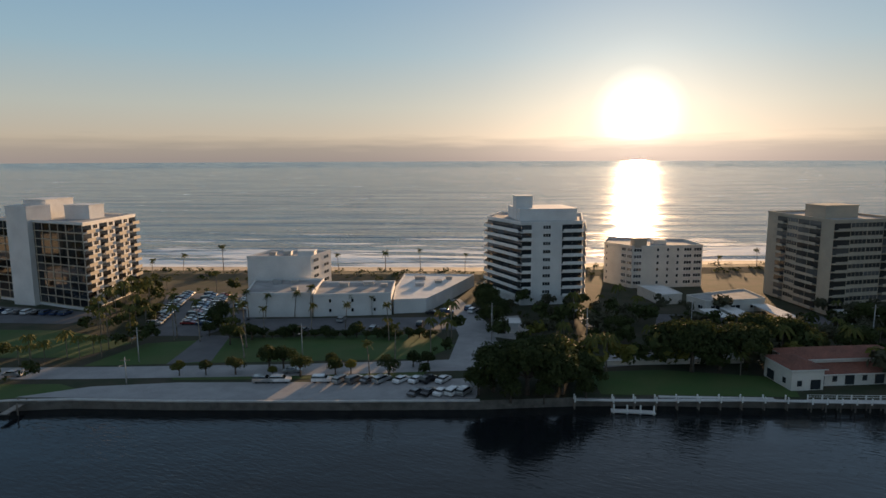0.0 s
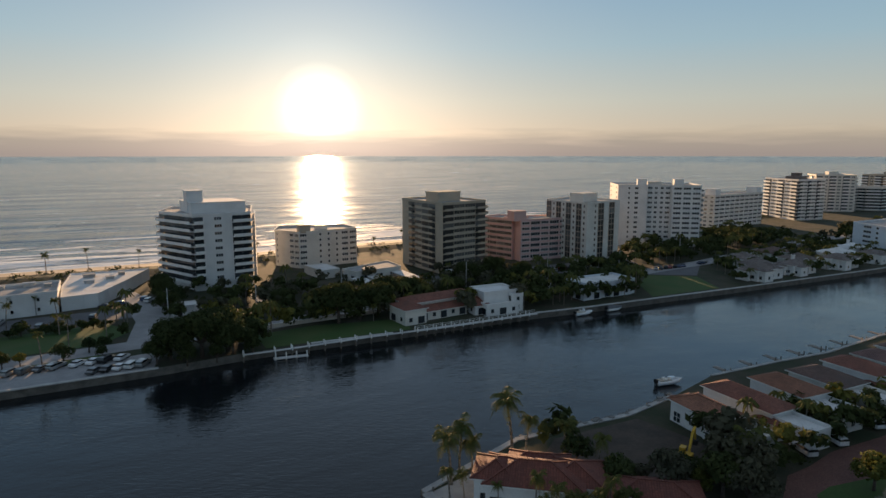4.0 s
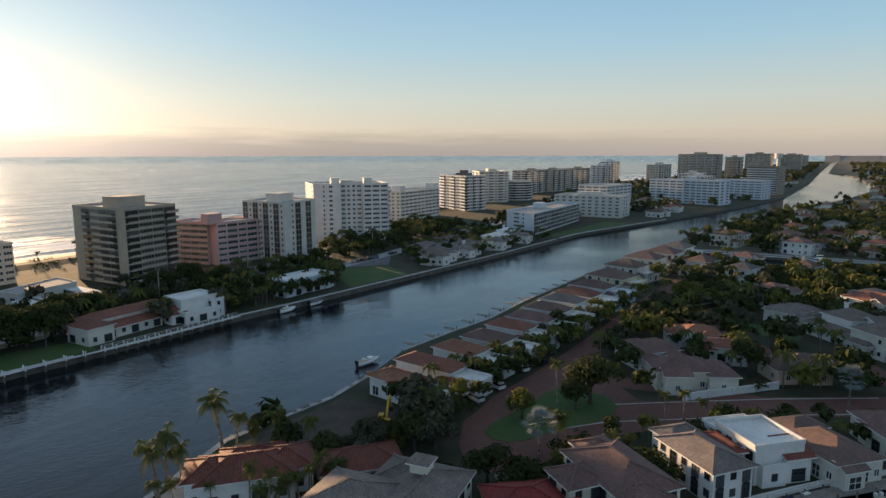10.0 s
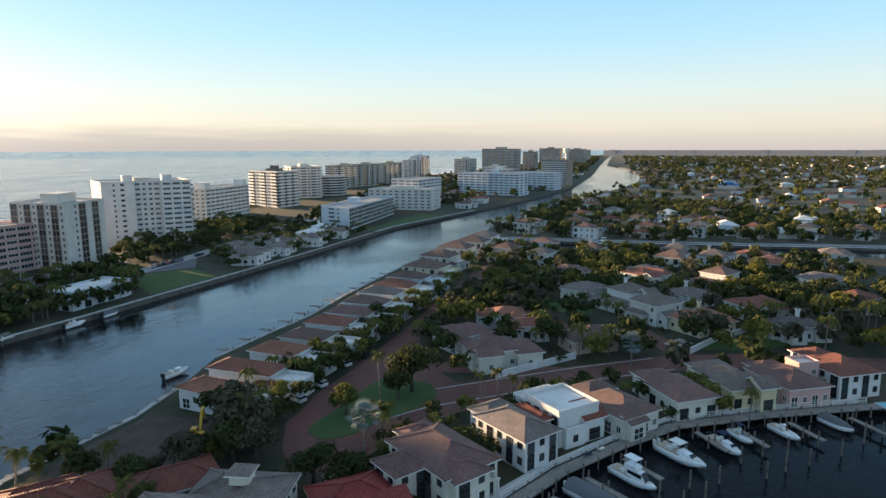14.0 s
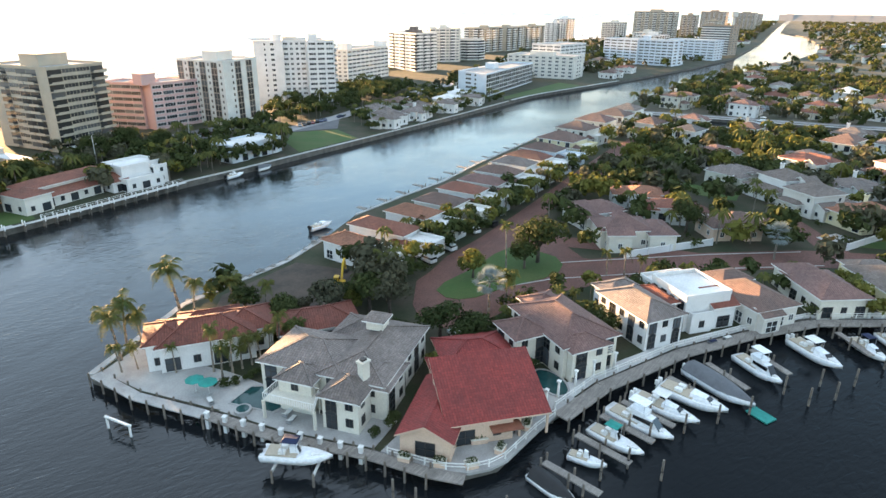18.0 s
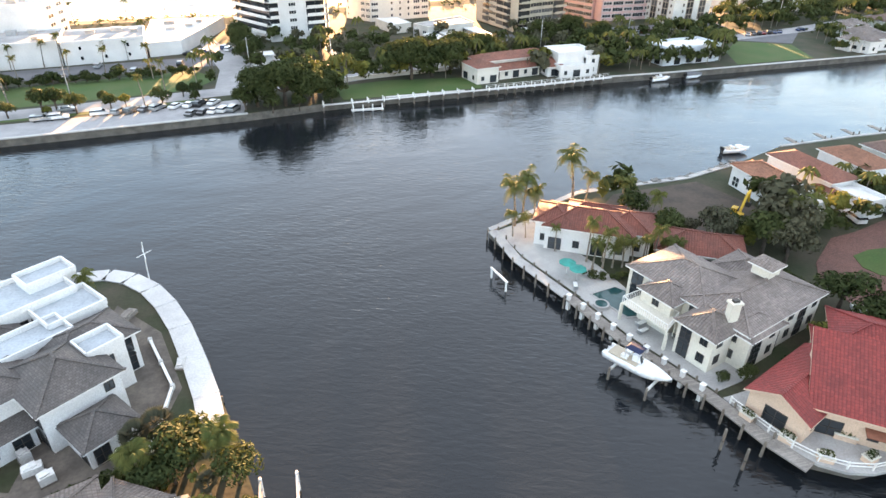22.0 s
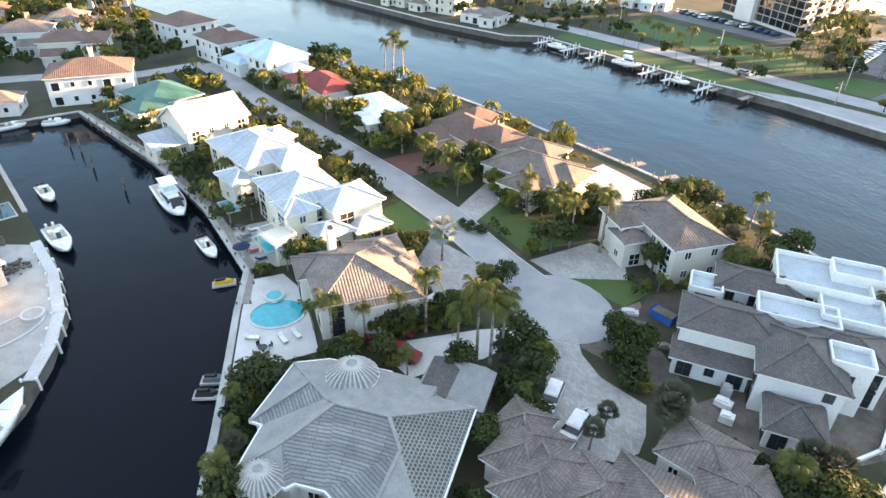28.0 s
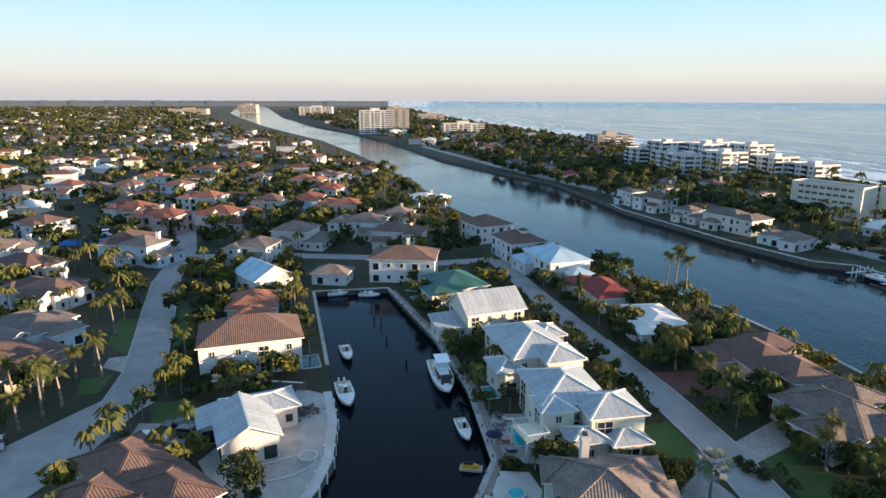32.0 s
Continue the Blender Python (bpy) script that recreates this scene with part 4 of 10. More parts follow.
structure("water_narrow_canal", MB().prism([(15, 8), (-9, 7), (-22, -4), (-45, -2.8), (-53, 0), (-64, 3.6), (-73, 6.5), (-82, 9.8), (-105, 7.8), (-132, 1.8), (-146, -3), (-169, -10.5), (-166, -31), (-117, -20), (-94, -14.8), (-83, -14), (-73, -16), (-66, -18.6), (-60, -22.4), (-55, -27), (-42, -45), (-20, -110), (15, -110)][::-1], -0.5, 0.012).mesh("water_narrow_canal", M["narrow"]),
          "black still water of the narrow canal", "water")


# ---- apartment buildings ----
BAYS = {}


def bay_parts(mb, style, w, h, x0=0.0, frame_at=None):
    """One bay of a facade: x along the wall, y outwards, z up from its floor. Slots: 0 wall, 1 glass, 2 trim."""
    f = frame_at or (lambda p: p)

    if style == "W":
        mb.lattice(f, x0, 0.95, w * 0.5, 1.35, 2, 1)
    elif style == "D":
        mb.lattice(f, x0, 0.9, w * 0.8, 1.4, 3, 1, bar=0.12)
    elif style == "N":
        mb.lattice(f, x0, 0.95, w * 0.26, 1.3, 1, 1)
    elif style == "R":
        mb.lattice(f, x0, 0.75, w * 0.98, h - 1.1, 4, 1)
    elif style == "K":
        mb.lattice(f, x0, 0.04, w, h - 0.05, 2, 1, 0.22, 0.2, 0.16)
    elif style == "B":
        mb.profile(f, x0, w, [(0, -0.14), (1.5, -0.14), (1.5, 1.0), (1.38, 1.0), (1.38, 0.1), (0.04, 0.1), (0.04, h - 0.45), (0, h - 0.45)], [0, 2, 2, 2, 0, 1, 1, 0])
    elif style == "G":
        mb.profile(f, x0, w * 0.97, [(0, -0.2), (1.7, -0.2), (1.7, 0.75), (1.62, 0.75), (1.62, 0.08), (0.04, 0.08), (0.04, h - 0.45), (0, h - 0.45)], [0, 2, 2, 2, 0, 1, 1, 0])


def bay_mesh(style, w, h, mats):
    key = (style, round(w, 1), round(h, 2), tuple(m.name for m in mats))
    if key not in BAYS:
        mb = MB()
        bay_parts(mb, style, round(w, 1), h)
        BAYS[key] = mb.mesh("bay", mats, uv=False, weld=True)
    return BAYS[key]


def condo(name, label, poly, floors, fh, sides, wall="white", glass="glass", trim="trim", base=0.6, z=2.0, roof="roofflat", joined=False, top=(), lobby=None, parapet=0.8, group="apartment buildings along the beach"):
    """A block on a polygon, counter-clockwise from above; sides: for each edge its bays as letters."""
    area = sum(poly[i][0] * poly[(i + 1) % len(poly)][1] - poly[(i + 1) % len(poly)][0] * poly[i][1] for i in range(len(poly)))
    assert area > 0, label
    cx, cy = sum(p[0] for p in poly) / len(poly), sum(p[1] for p in poly) / len(poly)
    take(poly, 3)
    ob = thing(name, (cx, cy, z), label, "apartment building", group)
    H = base + floors * fh
    o = (cx, cy, z)
    part("wall", MB(o).prism(poly, z - 0.5, z + H, 0).mesh("wall", [M[wall]]), ob)
    inner = [(cx + (x - cx) * 0.985, cy + (y - cy) * 0.985) for x, y in poly]
    part("roof", MB(o).prism(inner, z + H, z + H + 0.12).mesh("roof", M[roof]), ob, label="flat roof")
    edge = MB(o)
    for (x0, y0), (x1, y1) in zip(poly, poly[1:] + poly[:1]):
        edge.beam((x0, y0, z + H + parapet / 2), (x1, y1, z + H + parapet / 2), 0.35, parapet)
    part("parapet", edge.mesh("parapet", M[wall]), ob)
    for x, y, w, d, h, rot, mt in top:
        part("roof_house", MB(o).box(x, y, z + H, w, d, h, rot).box(x, y, z + H + h, w + 0.4, d + 0.4, 0.25, rot).mesh("roof_house", M[mt]), ob)
    grid = MB(o)
    mats = [M[wall], M[glass], M[trim]]
    kinds = {"W": "window", "D": "window", "N": "window", "B": "balcony", "G": "balcony", "R": "window", "K": "glazing"}
    for i, letters in enumerate(sides):
        if not letters:
            continue
        (x0, y0), (x1, y1) = poly[i], poly[(i + 1) % len(poly)]
        L = math.hypot(x1 - x0, y1 - y0)
        u = Vector(((x1 - x0) / L, (y1 - y0) / L, 0))
        n = Vector((u.y, -u.x, 0))
        w = L / len(letters)
        for k in range(floors):
            zz = z + base + k * fh
            for j, s in enumerate(letters):
                if s == "S":
                    continue
                if lobby and k == 0:
                    s = lobby
                at = Vector((x0, y0, 0)) + u * (w * (j + 0.5))
                m = Matrix(((u.x, n.x, 0, at.x), (u.y, n.y, 0, at.y), (0, 0, 1, zz), (0, 0, 0, 1)))
                if joined:
                    bay_parts(grid, s, w, fh, 0.0, lambda p, m=m: m @ Vector(p))
                else:
                    part(kinds[s], bay_mesh(s, w, fh, mats), ob, Matrix.Translation((-cx, -cy, -z)) @ m)
    if joined and grid.f:
        tagged(part("glazing", grid.mesh("glazing", mats, uv=False), ob), kind="stuff")
    return ob


condo("apartment_building", "white ten-storey apartment tower with wraparound balconies and a penthouse", [(-5, 255), (16, 261), (18, 292), (-14, 297), (-18, 275), (-9.5, 262)], 9, 2.85,
      ["BSDSBB", "BBBB", "", "BBB", "BBBB", "BBB"], base=3.0, top=[(2, 276, 21, 20, 4.2, 14, "white"), (-5, 272, 6, 6, 8.6, 14, "white")], lobby=None)
condo("apartment_building", "cream six-storey apartment block with small windows and a lift tower", [(28.5, 302), (38, 290), (66, 297), (63, 315), (32, 318)], 6, 2.6,
      ["NSSDD", "DSNNNDD", "DD", "", "DN"], wall="offwhite", base=0.5, top=[(40.5, 292.5, 5, 4, 3.4, 15, "tan"), (50, 303, 5, 4, 1.6, 15, "offwhite")])
condo("apartment_building", "tan eleven-storey apartment tower with long balconies", [(94, 253.5), (118, 262.5), (110, 296), (86, 287)], 11, 2.68,
      ["GRRG", "GGG", "", "SGRGGS"], wall="tan", glass="glassb", trim="tan", base=1.0, top=[(101, 272, 13, 9, 4.2, 20, "tan")])
condo("apartment_building", "pink seven-storey apartment block with gallery balconies", [(141, 272), (180, 276), (178, 292), (139.5, 288)], 7, 2.72, ["DRDRDRD", "SSW", "", ""], wall="pink", trim="white", base=0.6,
      top=[(140.5, 275.5, 7, 6, 4.6, 6, "pink")])
condo("apartment_building", "pink seven-storey wing with open galleries", [(131, 295), (139, 277.5), (151, 283), (143, 301)], 7, 2.72, ["RRRR", "", "", "BBB"], wall="pink", glass="glassb", trim="offwhite", base=0.6)
condo("apartment_building", "brown and white ten-storey tower with framed bays", [(168, 257), (193.5, 267), (189, 299), (163, 286)], 10, 2.72, ["SNKSKS", "WWWW", "", "KNKNKNKN"], wall="offwhite", glass="glassb", trim="brownst", base=1.0,
      top=[(177, 274, 12, 8, 4, 22, "offwhite"), (180, 282, 5, 5, 2, 22, "offwhite")])
condo("apartment_building", "white twelve-storey tower with a stepped face and window columns", [(217, 301), (231, 293), (233, 296), (244, 289.5), (242.5, 286), (256, 279), (270, 305), (230, 327)], 12, 2.75,
      ["SNWS", "S", "DWWD", "S", "DDD", "BBBB", "", "NSN"], base=0.8, top=[(232, 300, 5, 5, 3.5, -30, "white"), (250, 291, 5, 5, 3.5, -30, "white"), (243, 303, 8, 6, 1.8, -30, "offwhite")])
condo("apartment_building", "white and cream eight-storey slab with end towers", [(320, 352), (327, 342.5), (386, 357), (381, 374), (318, 366)], 8, 2.75, ["WWW", "DDDDDDDDDD", "W", "", "DDD"], wall="offwhite", base=0.8,
      top=[(329, 347, 6, 8, 4.4, 14, "white"), (381, 361, 6, 8, 4.4, 14, "white")], joined=True)
condo("apartment_building", "white eleven-storey tower with a peaked grey roof", [(427, 362), (455, 361.5), (463, 392), (440, 405)], 11, 2.75, ["BDBDBD", "DBDBDB", "", "BDBDB"], base=1.0, joined=True,
      top=[(443, 378, 12, 12, 2.5, 20, "t_grey"), (444, 379, 6, 6, 5.0, 20, "t_grey")])
condo("apartment_building", "tan twelve-storey tower with balcony columns", [(512, 416), (539, 398), (560, 428), (535, 444)], 11, 2.85, ["BWBWBW", "BWB", "", "BWBW"], wall="offwhite", base=1.0, joined=True, top=[(536, 420, 8, 8, 3, -30, "offwhite")])
condo("apartment_building", "white curved seven-storey apartment house with ribbon balconies", [(556, 418), (560, 404), (569, 396), (580, 396), (592, 406), (578, 432)], 7, 2.8, ["BB", "BB", "BB", "BB", "", ""], wall="offwhite", base=1.0, joined=True)
condo("apartment_building", "long tan ten-storey apartment slab with stacked balconies", [(664, 462), (720, 464), (722, 458), (770, 462), (772, 468), (850, 474), (848, 496), (662, 482)], 10, 2.8,
      ["BWBWBWB", "", "BWBWBW", "", "BWBWBWBWB", "", "", "BWB"], wall="tan", base=1.0, joined=True, top=[(745, 474, 10, 8, 3, 4, "tan"), (830, 484, 8, 8, 3, 4, "tan"), (690, 472, 8, 8, 3, 4, "tan")])
condo("apartment_building", "white five-storey waterside apartment block with open galleries", [(330, 223), (426, 246), (421, 264), (336, 249)], 5, 2.6, ["KKKKKKKKKKKK", "D", "", "SDNS"], wall="bluewhite", glass="glassb", trim="white", base=0.6,
      top=[(372, 247, 9, 6, 3.4, 13, "bluewhite")])
condo("apartment_building", "white six-storey waterside apartment block", [(463, 230), (492, 236), (482, 290), (452, 285)], 6, 2.7, ["SWWS", "", "", "WWWWWWWWWW"], wall="offwhite", base=0.6, joined=True, top=[(470, 262, 7, 20, 3, 10, "offwhite")])
condo("apartment_building", "white stepped apartment block behind the waterside houses", [(500, 262), (548, 262), (548, 290), (500, 290)], 8, 2.8, ["DDDDDD", "", "", "DDDD"], wall="white", base=0.6, joined=True)
condo("apartment_building", "pale blue nine-storey apartment slab", [(650, 290), (642, 250), (645, 250), (640, 213), (664, 211), (674, 288)], 8, 2.85, ["DDDDD", "S", "DDDDDD", "WW", "", ""], wall="bluewhite", base=0.8, joined=True, top=[(655, 246, 8, 6, 4, 5, "bluewhite")])
condo("apartment_building", "pale blue eight-storey apartment slab", [(757, 258), (748, 204), (775, 202), (782, 256)], 7, 2.85, ["DDDDDDD", "WWW", "", ""], wall="bluewhite", base=0.8, joined=True)
condo("apartment_building", "brown and white twelve-storey tower", [(848, 250), (843, 214), (870, 211), (876, 247)], 12, 2.8, ["BBBB", "WWW", "", ""], wall="brownst", base=0.8, joined=True)
for x0, y0, w, d, n, wl, lb in ((1205, 440, 40, 70, 16, "tan", "tall tan tower cluster far down the coast"), (1280, 402, 30, 26, 14, "tan", "tall tan tower far down the coast"), (1790, 500, 40, 60, 16, "brownst", "tall brown tower far down the coast"),
                                (1850, 440, 40, 50, 15, "tan", "tall tan tower far down the coast"), (2000, 470, 80, 40, 15, "brownst", "broad brown tower far down the coast"), (2300, 520, 80, 40, 14, "tan", "broad tan tower far down the coast"),
                                (960, 515, 30, 24, 10, "white", "white tower near the beach"), (1000, 520, 30, 24, 12, "bluewhite", "white tower near the beach"), (1090, 470, 60, 24, 10, "offwhite", "pale tower near the beach"),
                                (1010, 380, 70, 24, 6, "offwhite", "low pale block near the coast road"), (900, 330, 60, 30, 6, "white", "low white block near the coast road"), (1350, 380, 40, 25, 8, "brownst", "brown block above the canal"),
                                (1500, 420, 50, 25, 10, "tan", "tan block above the canal"), (-945, -70, 16, 46, 11, "white", "white stepped apartment towers beyond the canal bend"), (-1000, -38, 22, 34, 12, "tan", "tan tower beyond the canal bend"),
                                (-930, 60, 30, 60, 5, "offwhite", "low cream hotel beyond the trees"), (-2000, -330, 60, 100, 8, "offwhite", "pale block on the far canal"), (-2300, -620, 60, 60, 9, "tan", "tan block on the far skyline"),
                                (-2100, -760, 40, 120, 5, "tan", "tan hotel on the far bank"), (-700, 210, 40, 40, 4, "tan", "low tan apartments near the beach"), (-1500, 20, 50, 60, 5, "tan", "low tan apartments near the beach")):
    m = 10 if max(w, d) > 45 else 6
    poly = rect(x0, y0, w, d, 4)
    condo("apartment_building", lb, poly, n, 3.0, ["BW" * (m // 2), "WB" * 3, "", "WB" * (m // 2)], wall=wl, base=1.0, joined=True, group="towers far along the coast", top=[(x0, y0, w * 0.3, d * 0.3, 4, 4, wl)])
condo("apartment_building", "dark glass and concrete tower with white stair cores", [(-174, 235), (-150, 228), (-154, 262), (-192, 270), (-196, 241)], 10, 2.85, ["KKK", "BWBWBWB", "", "", "KK"], wall="white", glass="glassdark", trim="tan", base=1.0,
      top=[(-166, 250, 10, 8, 5, 0, "white"), (-182, 252, 9, 14, 7, 0, "white")])
condo("apartment_building", "white blank stair core of the glass tower", [(-184, 234), (-175, 233), (-174, 243), (-183, 244)], 11, 2.95, ["", "", "", ""], wall="white", base=2.0, group="")
condo("hotel", "white five-storey hotel block with a blank side wall", [(-104, 252), (-81, 255), (-79, 272), (-102, 269)], 5, 2.9, ["", "WW", "", "WWW"], wall="white", base=0.8, group="", roof="roofflat", top=[(-84, 260, 6, 5, 2, 8, "white"), (-92, 261, 3, 2.4, 1.4, 8, "steel"), (-97, 259, 2.4, 2.0, 1.2, 8, "concrete")])
condo("hotel", "white two-storey hotel hall with a wide flat roof", [(-93, 227), (-72, 230.5), (-76, 254), (-100, 250)], 2, 3.5, ["", "", "", ""], wall="white", base=0.4, group="", roof="roofflat", top=[(-90, 246, 3.0, 2.2, 1.3, 8, "steel"), (-84, 247, 2.2, 2.2, 1.1, 8, "concrete"), (-80, 236, 2.0, 1.6, 1.0, 8, "concrete")])
condo("hotel", "white two-storey hotel wing with narrow louvred bays", [(-71.5, 230.5), (-47, 236.5), (-50, 256), (-76, 251)], 2, 3.2, ["SNSNSNS", "", "", ""], wall="white", base=0.4, group="", roof="roofflat", glass="glassdark", top=[(-66, 247, 3.0, 2.0, 1.2, 12, "concrete"), (-58, 250, 3.4, 2.2, 1.3, 12, "steel"), (-52, 248, 2.0, 2.0, 1.0, 12, "concrete")])
condo("hotel", "low white beach pavilion with a patched flat roof", [(-46.5, 238), (-36, 241), (-30, 262), (-24, 286), (-52, 284), (-50, 258)], 1, 4.2, ["", "", "", "", "", ""], wall="white", base=0.3, group="", roof="roofwhite", parapet=0.4, top=[(-42, 262, 3.2, 2.4, 1.1, 12, "steel"), (-36, 268, 2.6, 2.0, 1.0, 12, "concrete"), (-44, 274, 4.0, 2.4, 1.2, 12, "roofflat"), (-33, 276, 2.2, 2.2, 1.0, 12, "concrete")])
condo("apartment_building", "low flat-roofed beach club with white parasol canopies", [(55.5, 250.5), (76.3, 257.5), (74, 272), (51.5, 259)], 1, 3.8, ["WWW", "", "", "WW"], wall="offwhite", base=0.3, group="", parapet=0.4)
condo("apartment_building", "low flat-roofed carport row", [(43.3, 261.6), (51.4, 265), (48, 279), (38.3, 278)], 1, 3.2, ["", "", "", ""], wall="offwhite", base=0.2, group="", parapet=0.3, roof="roofwhite")
# terraced apartments and the slab hotel to the north
for i, (x0, y0, n) in enumerate(((-470, 168, 4), (-452, 178, 6), (-436, 176, 4), (-432, 198, 6), (-412, 178, 4), (-400, 196, 5), (-452, 215, 6), (-424, 226, 6), (-400, 230, 4), (-380, 244, 3))):
    condo("apartment_building", "white terraced apartments with deep balconies", rect(x0, y0, 20, 19, 12), n + 1, 3.0, ["BWBW", "BWB", "", "BWB"], wall="white", glass="glassb", base=0.8, joined=True, group="terraced apartments", top=[(x0, y0, 6, 5, 2, 12, "white")])
condo("apartment_building", "cream five-storey slab with white end walls and galleries", [(-283, 172), (-256, 187), (-262, 198), (-289, 183)], 5, 2.8, ["SDDDDDDDDS", "", "", "WWW"], wall="cream", trim="offwhite", glass="glassb", base=0.8, group="", joined=True)
condo("apartment_building", "long cream five-storey wing towards the beach", [(-262, 199), (-254, 203), (-268, 246), (-277, 243)], 5, 2.8, ["", "", "", "BBBBBBBB"], wall="cream", base=0.8, group="", joined=True)


# ---- houses ----
WINDOWS = {}


def window_mesh(w, h, frame_mat, arched=False):
    key = (w, h, frame_mat, arched)
    if key not in WINDOWS:
        mb = MB()
        mb.lattice(lambda p: p, 0, 0, w, h, 2, 2 if h > 1.5 else 1, 0.08, 0.05, 0.08, 0, 1)
        if arched:
            hw = w / 2
            arc = [(hw * math.cos(a * math.pi / 8), hw * 0.8 * math.sin(a * math.pi / 8)) for a in range(9)]
            mb.add([(p, 0.08, h + q) for p, q in arc], [tuple(range(9))], 1)
            mb.add([(p, 0.08, h + q) for p, q in arc] + [(p * 1.12, 0.08, h + q * 1.12) for p, q in arc], [(i, i + 1, 10 + i, 9 + i) for i in range(8)], 0)
        WINDOWS[key] = mb.mesh("window", [M[frame_mat], M["glass"]], uv=False, weld=True)
    return WINDOWS[key]


def hip_roof(mb, x, y, w, d, rot, z, pitch, kind, over=0.55, ridge=True, thick=0.22, caps=None):
    c, s = math.cos(radians(rot)), math.sin(radians(rot))

    def P(a, b, h):
        return (x + c * a - s * b, y + s * a + c * b, z + h)

    W, D = w / 2 + over, d / 2 + over
    if kind == "hip":
        swap = D > W
        hgt = min(W, D) * pitch
        e = [(-W, -D), (W, -D), (W, D), (-W, D)]
        if not swap:
            r0, r1 = (-(W - D), 0), (W - D, 0)
            faces = [(0, 1, 5, 4), (1, 2, 5), (2, 3, 4, 5), (3, 0, 4)]
            hips = [(0, 4), (3, 4), (1, 5), (2, 5), (4, 5)]
        else:
            r0, r1 = (0, -(D - W)), (0, D - W)
            faces = [(0, 1, 4), (1, 2, 5, 4), (2, 3, 5), (3, 0, 4, 5)]
            hips = [(0, 4), (1, 4), (2, 5), (3, 5), (4, 5)]
        if abs(W - D) < 0.05:
            hips = hips[:-1]
        pts = [P(a, b, 0) for a, b in e] + [P(*r0, hgt), P(*r1, hgt)]
        mb.add(pts, faces, 0)
        low = [P(a, b, -thick) for a, b in e]
        mb.add(pts[:4] + low, [(0, 4, 5, 1), (1, 5, 6, 2), (2, 6, 7, 3), (3, 7, 4, 0), (4, 7, 6, 5)], 1)
        if caps is not None:
            for i, j in hips:
                caps.append((Vector(pts[i]) + Vector((0, 0, 0.03)), Vector(pts[j]) + Vector((0, 0, 0.03))))
        return hgt
    if kind == "gable":
        hgt = D * pitch
        pts = [P(-W, -D, 0), P(W, -D, 0), P(W, D, 0), P(-W, D, 0), P(-W, 0, hgt), P(W, 0, hgt)]
        mb.add(pts, [(0, 1, 5, 4), (2, 3, 4, 5)], 0)
        low = [(p[0], p[1], p[2] - thick) for p in pts]
        mb.add(pts + low, [(0, 6, 7, 1), (2, 8, 9, 3), (1, 7, 11, 5), (5, 11, 8, 2), (0, 4, 10, 6), (3, 9, 10, 4), (6, 10, 11, 7), (8, 11, 10, 9)], 1)
        if caps is not None:
            caps.append((P(-W, 0, hgt + 0.03), P(W, 0, hgt + 0.03)))
        return hgt
    if kind == "shed":
        hgt = 2 * D * pitch
        pts = [P(-W, -D, 0), P(W, -D, 0), P(W, D, hgt), P(-W, D, hgt)]
        low = [(p[0], p[1], p[2] - thick) for p in pts]
        mb.add(pts, [(0, 1, 2, 3)], 0)
        mb.add(pts + low, [(0, 4, 5, 1), (1, 5, 6, 2), (2, 6, 7, 3), (3, 7, 4, 0), (4, 7, 6, 5)], 1)
        return hgt
    return 0


